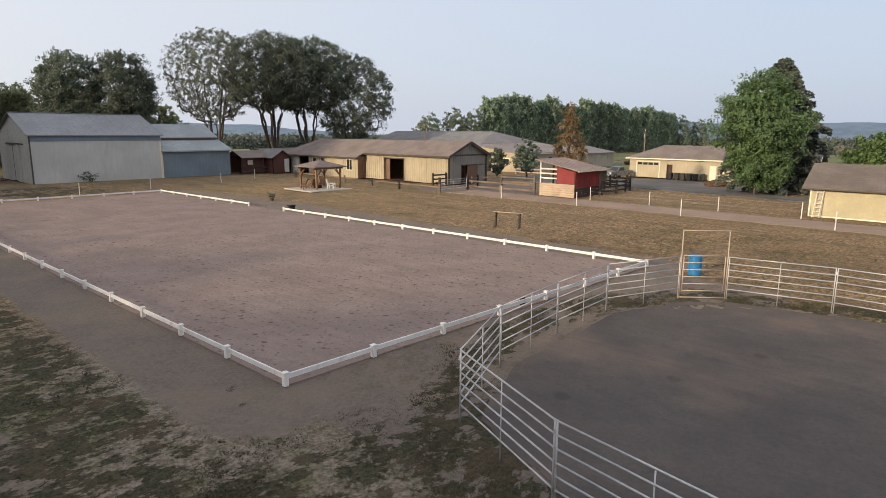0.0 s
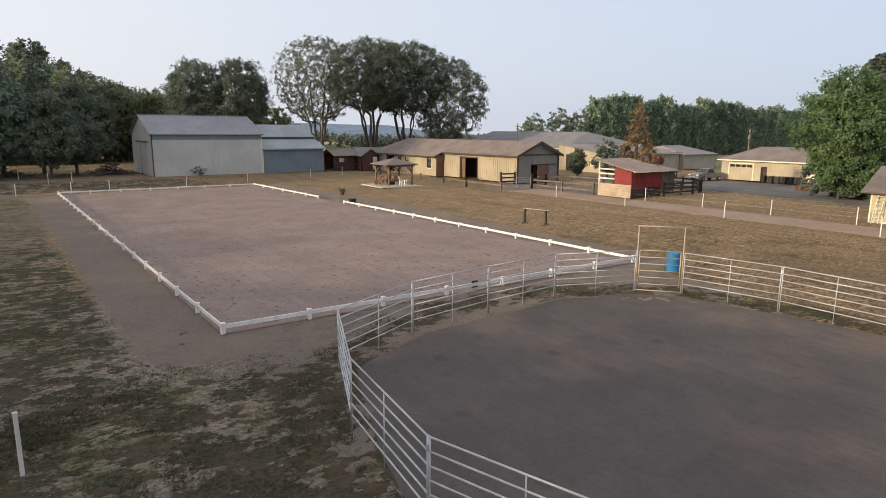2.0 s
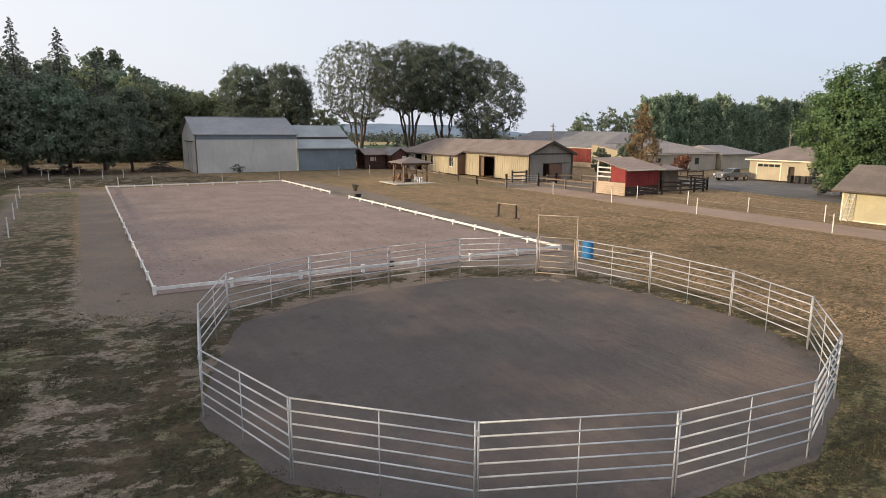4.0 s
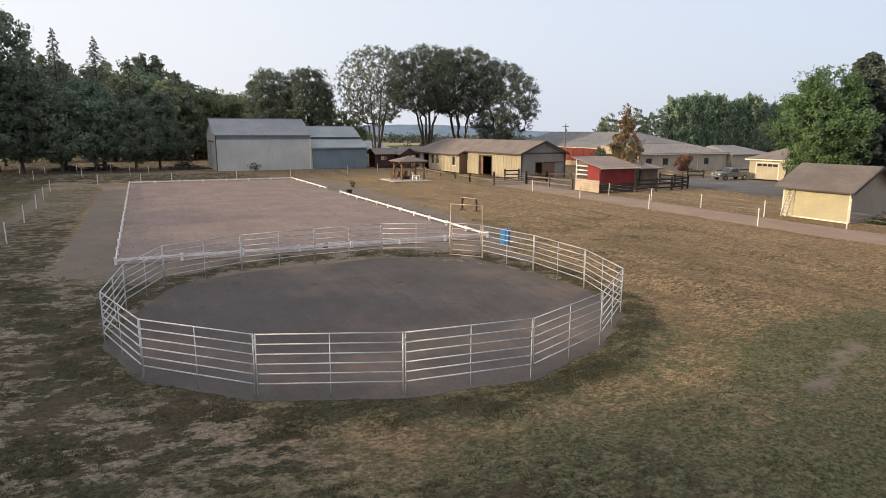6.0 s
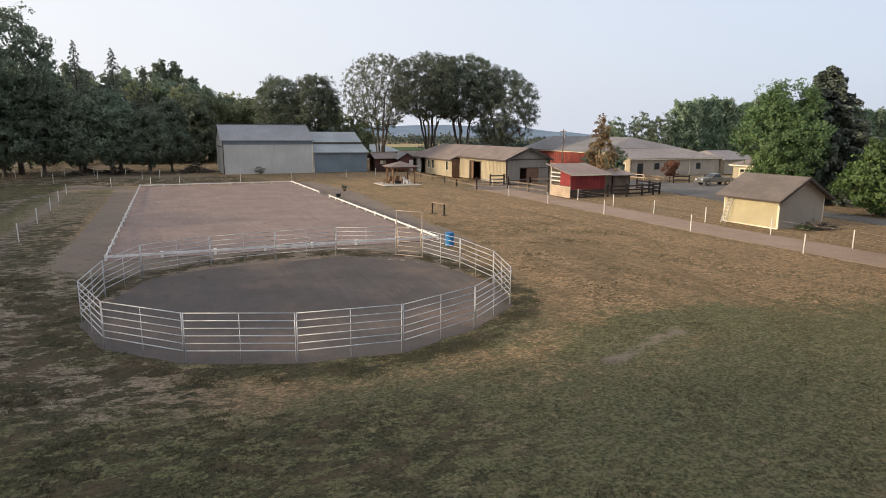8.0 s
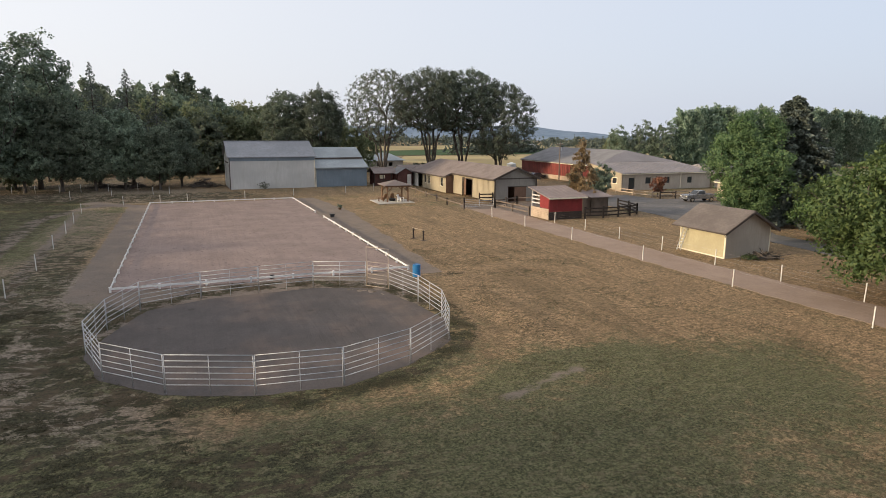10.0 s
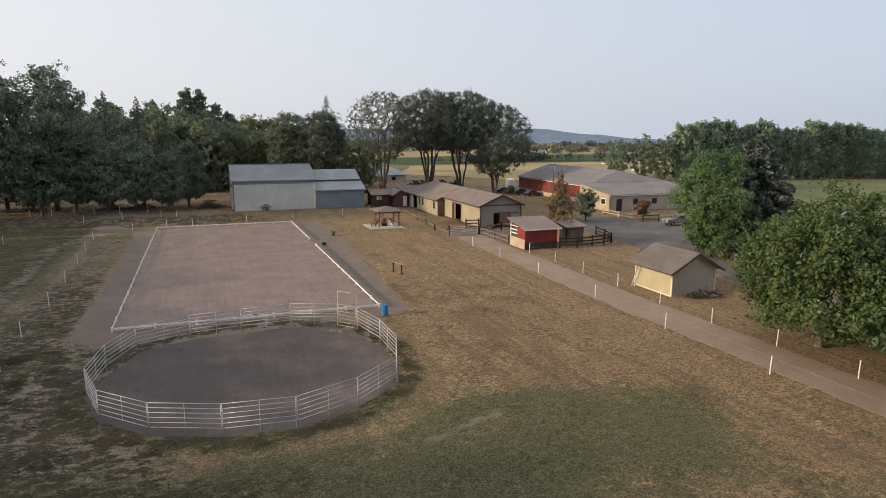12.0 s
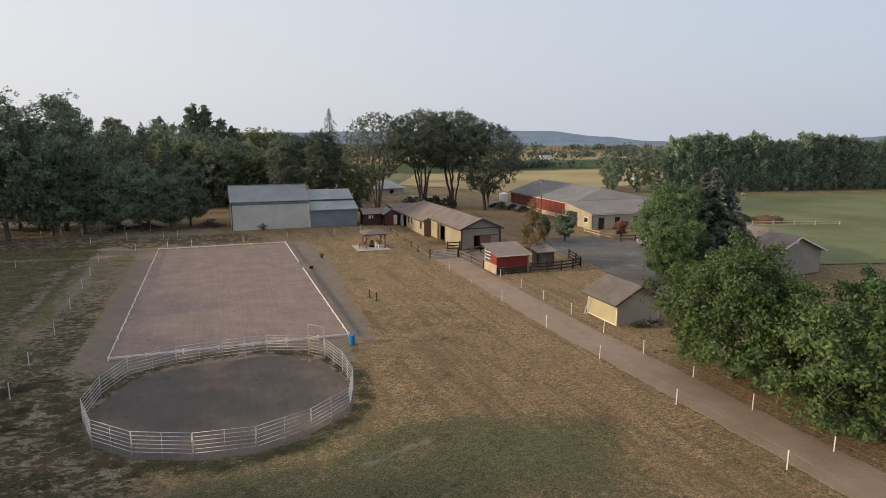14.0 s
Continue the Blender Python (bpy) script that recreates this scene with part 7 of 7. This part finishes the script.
for i in range(36):
    f = i / 35
    plant_tree("poplar_tree", POP[i % 3], 164 + 136 * f + rw.normal() * 0.4, 127 - 7 * f + rw.normal() * 0.7, rw.uniform(0, 360), "upright silvery poplar in a long row", "tree", "poplar row", rw.uniform(0.77, 0.9))
for x, y, s in ((153, 132, 0.7), (145, 136, 0.62), (158, 128, 0.68), (308, 118, 0.8), (322, 114, 0.72)):
    plant_tree("broadleaf_tree", BRD[1], x, y, rw.uniform(0, 360), "dark green tree at the end of the poplar row", "tree", "field trees", s)
plant_tree("broadleaf_tree", BRD[2], 152.0, 147.0, 40, "lighter green tree behind the riding hall", "tree", "field trees", 0.64)

# shrubs
SH = broadleaf(91, 1.5, 1.0, "leaf_pale", 30, 1800, 0.13, "bark", 3, 0.08, 0.5, 0.2, 0.3, 0.4, 0.5)
plant_tree("shrub", broadleaf(94, 1.3, 0.9, "leaf_pale", 34, 500, 0.1, "palebark", 4, 0.1, 0.55, 0.16, 0.3, 0.4, 0.5), 17.6, 68.7, 0, "scrubby leafless grey shrub against the barn wall", "shrub")
LOW = broadleaf(92, 1.0, 1.4, "leaf_green", 40, 2200, 0.13, "bark", 3, 0.06, 0.4, 0.24, 0.3, 0.4, 0.5)
plant_tree("shrub", LOW, 47.0, -6.9, 0, "low green spreading shrub by the outbuilding", "shrub", "", 0.42)
plant_tree("potted_plant", broadleaf(93, 0.5, 0.4, "leaf_oak", 20, 500, 0.09, "bark", 3, 0.1, 0.5, 0.1, 0.3, 0.4, 0.5), 24.0, 39.4, 0, "small dark plant growing from a pot", "plant", "", 1.0, gz(24, 39.4) + 0.22)
for x, y, s in ((59, 97, 2.3), (63, 98, 2.0), (56, 98, 1.8), (67, 98, 2.0), (42, 96, 1.4), (79, 91, 1.5)):
    plant_tree("shrub", SH, x, y, 50 * s, "dark scrub at the foot of the oaks", "shrub", "oak scrub", s)

# brush piles
def brush(x, y, n, w, h, seed, label):
    bp = bmesh.new()
    rb = np.random.default_rng(seed)
    for i in range(n):
        c = Vector((rb.normal() * w, rb.normal() * w * 0.6, 0))
        c.z = max(0.06, h * math.exp(-(c.x ** 2) / (w * w * 1.4) - c.y ** 2 / (w * w * 0.7)) * rb.random())
        dv = Vector(rb.normal(size=3) * (0.8, 0.8, 0.3))
        r = rb.uniform(0.02, 0.09)
        tube(bp, c - dv * 0.6, c + dv * 0.6 + Vector((0, 0, 0.1)), r, r * 0.5, 5)
    for v in bp.verts:
        v.co.z = max(v.co.z, 0.01)
    ob = lone("brush_pile", bp, M["bark"], label, "brush pile", "brush piles", "stuff")
    ob.matrix_world = pose(x, y, gz(x, y))


brush(8.0, 76.5, 200, 1.3, 1.9, 5, "tall heap of dead branches beside the barn")
brush(48.6, -6.8, 70, 0.62, 0.4, 9, "low heap of cut stalks beside the outbuilding wall")
brush(-4.0, 79.5, 150, 1.5, 1.1, 6, "low heap of cut limbs under the trees")
brush(-8.5, 79.0, 120, 1.3, 0.9, 7, "low heap of cut limbs under the trees")

# ---- far distance ----


def far_clumps():
    """Hedges and far woods as many small leaf sprays."""
    rng = np.random.default_rng(8)
    pos, siz = [], []

    def belt(x0, y0, x1, y1, n, h, w):
        for i in range(n):
            f = rng.random()
            cx, cy = x0 + (x1 - x0) * f + rng.normal() * w, y0 + (y1 - y0) * f + rng.normal() * w
            hh = h * rng.uniform(0.5, 1.15)
            m = 46
            q = rng.normal(size=(m, 3)) * np.array([hh * 0.35, hh * 0.35, hh * 0.24]) + np.array([cx, cy, hh * 0.48 + gz(cx, cy)])
            q[:, 2] = np.maximum(q[:, 2], gz(cx, cy) + 0.1)
            pos.append(q)
            siz.append(rng.uniform(0.6, 1.2, m) * hh * 0.22)

    belt(150, 290, 235, 345, 60, 7, 5)
    belt(240, 330, 330, 300, 14, 7, 5)
    belt(330, 560, 900, 760, 150, 10, 18)
    belt(350, 420, 700, 330, 80, 8, 12)
    belt(700, 330, 1500, 150, 150, 12, 30)
    belt(300, 60, 420, -20, 50, 8, 6)
    belt(20, 620, 400, 760, 90, 12, 18)
    belt(500, 1300, 1500, 1000, 160, 15, 60)
    belt(-200, 1100, 600, 1250, 130, 15, 50)
    belt(1300, 800, 1800, -100, 140, 15, 60)
    # leaf colour carries the haze of distance
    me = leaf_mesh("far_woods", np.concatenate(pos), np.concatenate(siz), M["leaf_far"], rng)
    tagged(new("far_woods", me), "distant hedges and belts of woodland, haze in their colour", "woodland", kind="stuff")


far_clumps()


def hills():
    for name, dist, knots, seed in (("backdrop_hills", 3300, ((-20, 0), (-8, 34), (4, 52), (10, 60), (16, 50), (24, 66), (30, 40), (38, -8), (46, -30), (51, -18), (55, 6), (60, 36), (65, 44), (74, 34), (84, 22), (100, 8), (118, 0)), 0.0),):
        bm = bmesh.new()
        cols = []
        for k in range(len(knots) - 1):
            (a0, h0), (a1, h1) = knots[k], knots[k + 1]
            for i in range(12):
                f = i / 12
                a = radians(a0 + (a1 - a0) * f)
                hgt = h0 + (h1 - h0) * smooth01(f) + 6 * noise.noise((a * 14, seed, 0)) + 3.5 * noise.noise((a * 90, seed, 2))
                dv = Vector((math.cos(a), math.sin(a), 0))
                cols.append([bm.verts.new(dv * (dist + 200 * m) + Vector((0, 0, -55 + (max(-40, hgt) + 55) * w))) for m, w in ((0, 0.0), (1, 0.5), (2, 0.85), (3, 1.0))])
        for p, q in zip(cols, cols[1:]):
            for m in range(3):
                bm.faces.new((p[m], q[m], q[m + 1], p[m + 1]))
        # self-lit backdrop with the haze in its colour
        lone(name, bm, M["hill"], "low wooded hills on the horizon, a glowing haze-blue backdrop", "hills", kind="structure")


hills()


def far_barns():
    r = np.random.default_rng(3)
    for x, y, w in ((330, 520, 14), (520, 470, 18), (610, 560, 16), (900, 480, 24), (230, 262, 5), (196, 190, 6)):
        b = thing("far_barn", x, y, gz(x, y), "small pale building far across the fields", "building", "far buildings", r.uniform(0, 90))
        part("wall", boxes((0, w, 0, w * 0.5, 0, w * 0.18)), M["tin"], b)
        h = w * 0.18
        part("roof", slab([(-0.3, -0.3, h), (w + 0.3, -0.3, h), (w + 0.3, w * 0.25, h * 1.6), (-0.3, w * 0.25, h * 1.6)], 0.1), M["paleroof"], b)
        part("roof", slab([(w + 0.3, w * 0.5 + 0.3, h), (-0.3, w * 0.5 + 0.3, h), (-0.3, w * 0.25, h * 1.6), (w + 0.3, w * 0.25, h * 1.6)], 0.1), M["paleroof"], b)


far_barns()

# ---- grass tufts ----


def tufts(name, n, area, h, material, keep, label, seed):
    rng = np.random.default_rng(seed)
    v, f = [], []
    k = 0
    while k < n:
        x, y = rng.uniform(area[0], area[1]), rng.uniform(area[2], area[3])
        if not keep(x, y, rng.random()):
            continue
        k += 1
        z = gz(x, y) - 0.03
        for j in range(5):
            a = rng.uniform(0, 6.283)
            hh = h * rng.uniform(0.5, 1.3)
            lean = rng.uniform(0.2, 0.9) * hh
            bx, by = x + rng.normal() * 0.06, y + rng.normal() * 0.06
            w = 0.018 + 0.012 * rng.random()
            ca, sa = math.cos(a), math.sin(a)
            i = len(v)
            v += [(bx - sa * w, by + ca * w, z), (bx + sa * w, by - ca * w, z), (bx + ca * lean, by + sa * lean, z + hh)]
            f.append((i, i + 1, i + 2))
    me = bpy.data.meshes.new(name)
    me.from_pydata(v, [], f)
    me.materials.append(M[material])
    tagged(new(name, me), label, "grass", kind="stuff")


def open_grass(x, y, u):
    if -0.6 < x < 21.3 and -0.6 < y < 56:
        return False
    if math.hypot(x - PEN_C[0], y - PEN_C[1]) < 9.2:
        return False
    b, l = zones(x, y)
    p = noise.noise((x * 0.45, y * 0.45, 4.0)) + 0.5 * noise.noise((x * 1.6, y * 1.6, 8.0)) + 0.25
    return u < max(0.0, (1 - 1.6 * b)) * min(1, max(0.0, 0.35 + p))


def pen_rim(x, y, u):
    r = math.hypot(x - PEN_C[0], y - PEN_C[1])
    p = noise.noise((x * 0.9, y * 0.9, 4.0)) + 0.2
    return 8.9 < r < 10.6 and not (y > -0.5) and u < max(0, p)


def clumps(name, n, area, material, keep, label, seed):
    """Low ragged clumps of many blades each."""
    rng = np.random.default_rng(seed)
    v, f = [], []
    k = 0
    while k < n:
        x, y = rng.uniform(area[0], area[1]), rng.uniform(area[2], area[3])
        if not keep(x, y, rng.random()):
            continue
        k += 1
        z = gz(x, y) - 0.03
        r = rng.uniform(0.05, 0.2)
        for j in range(int(10 + 130 * r)):
            a, d = rng.uniform(0, 6.283), r * math.sqrt(rng.random())
            bx, by = x + math.cos(a) * d * 1.5, y + math.sin(a) * d
            hh = rng.uniform(0.02, 0.06) * (1.3 - d / r * 0.7)
            b = a + rng.normal() * 0.8
            ca, sa = math.cos(b), math.sin(b)
            w = 0.012 + 0.01 * rng.random()
            i = len(v)
            v += [(bx - sa * w, by + ca * w, z), (bx + sa * w, by - ca * w, z), (bx + ca * hh * 0.8, by + sa * hh * 0.8, z + hh)]
            f.append((i, i + 1, i + 2))
    me = bpy.data.meshes.new(name)
    me.from_pydata(v, [], f)
    me.materials.append(M[material])
    tagged(new(name, me), label, "grass", kind="stuff")


def near_corner(x, y, u):
    if (x > -0.8 and y > -0.6) or math.hypot(x - PEN_C[0], y - PEN_C[1]) < 9.5:
        return False
    if seg_dist(x, y, TRACK) < 1.6 or (y > -2 and x < 20):
        return u < 0.008
    p = noise.noise((x * 0.35, y * 0.35, 14.0)) + 0.6 * noise.noise((x * 1.1, y * 1.1, 18.0)) + 0.25
    q = 1.0 - 0.075 * max(0, math.hypot(x + 1, y + 8) - 5)
    return u < max(0.0, p) * max(0.0, q)


tufts("grass_tufts", 20000, (-14, 34, -36, 8), 0.045, "blade", open_grass, "short tufts of dry and green grass", 1)
tufts("weed_tufts", 9000, (-2, 20, -22, 0), 0.06, "weed", pen_rim, "green weeds along the foot of the pen panels", 2)
clumps("weed_clumps", 6000, (-16, 10, -26, 4), "weed", near_corner, "dark ragged grass clumps on dusty ground", 3)
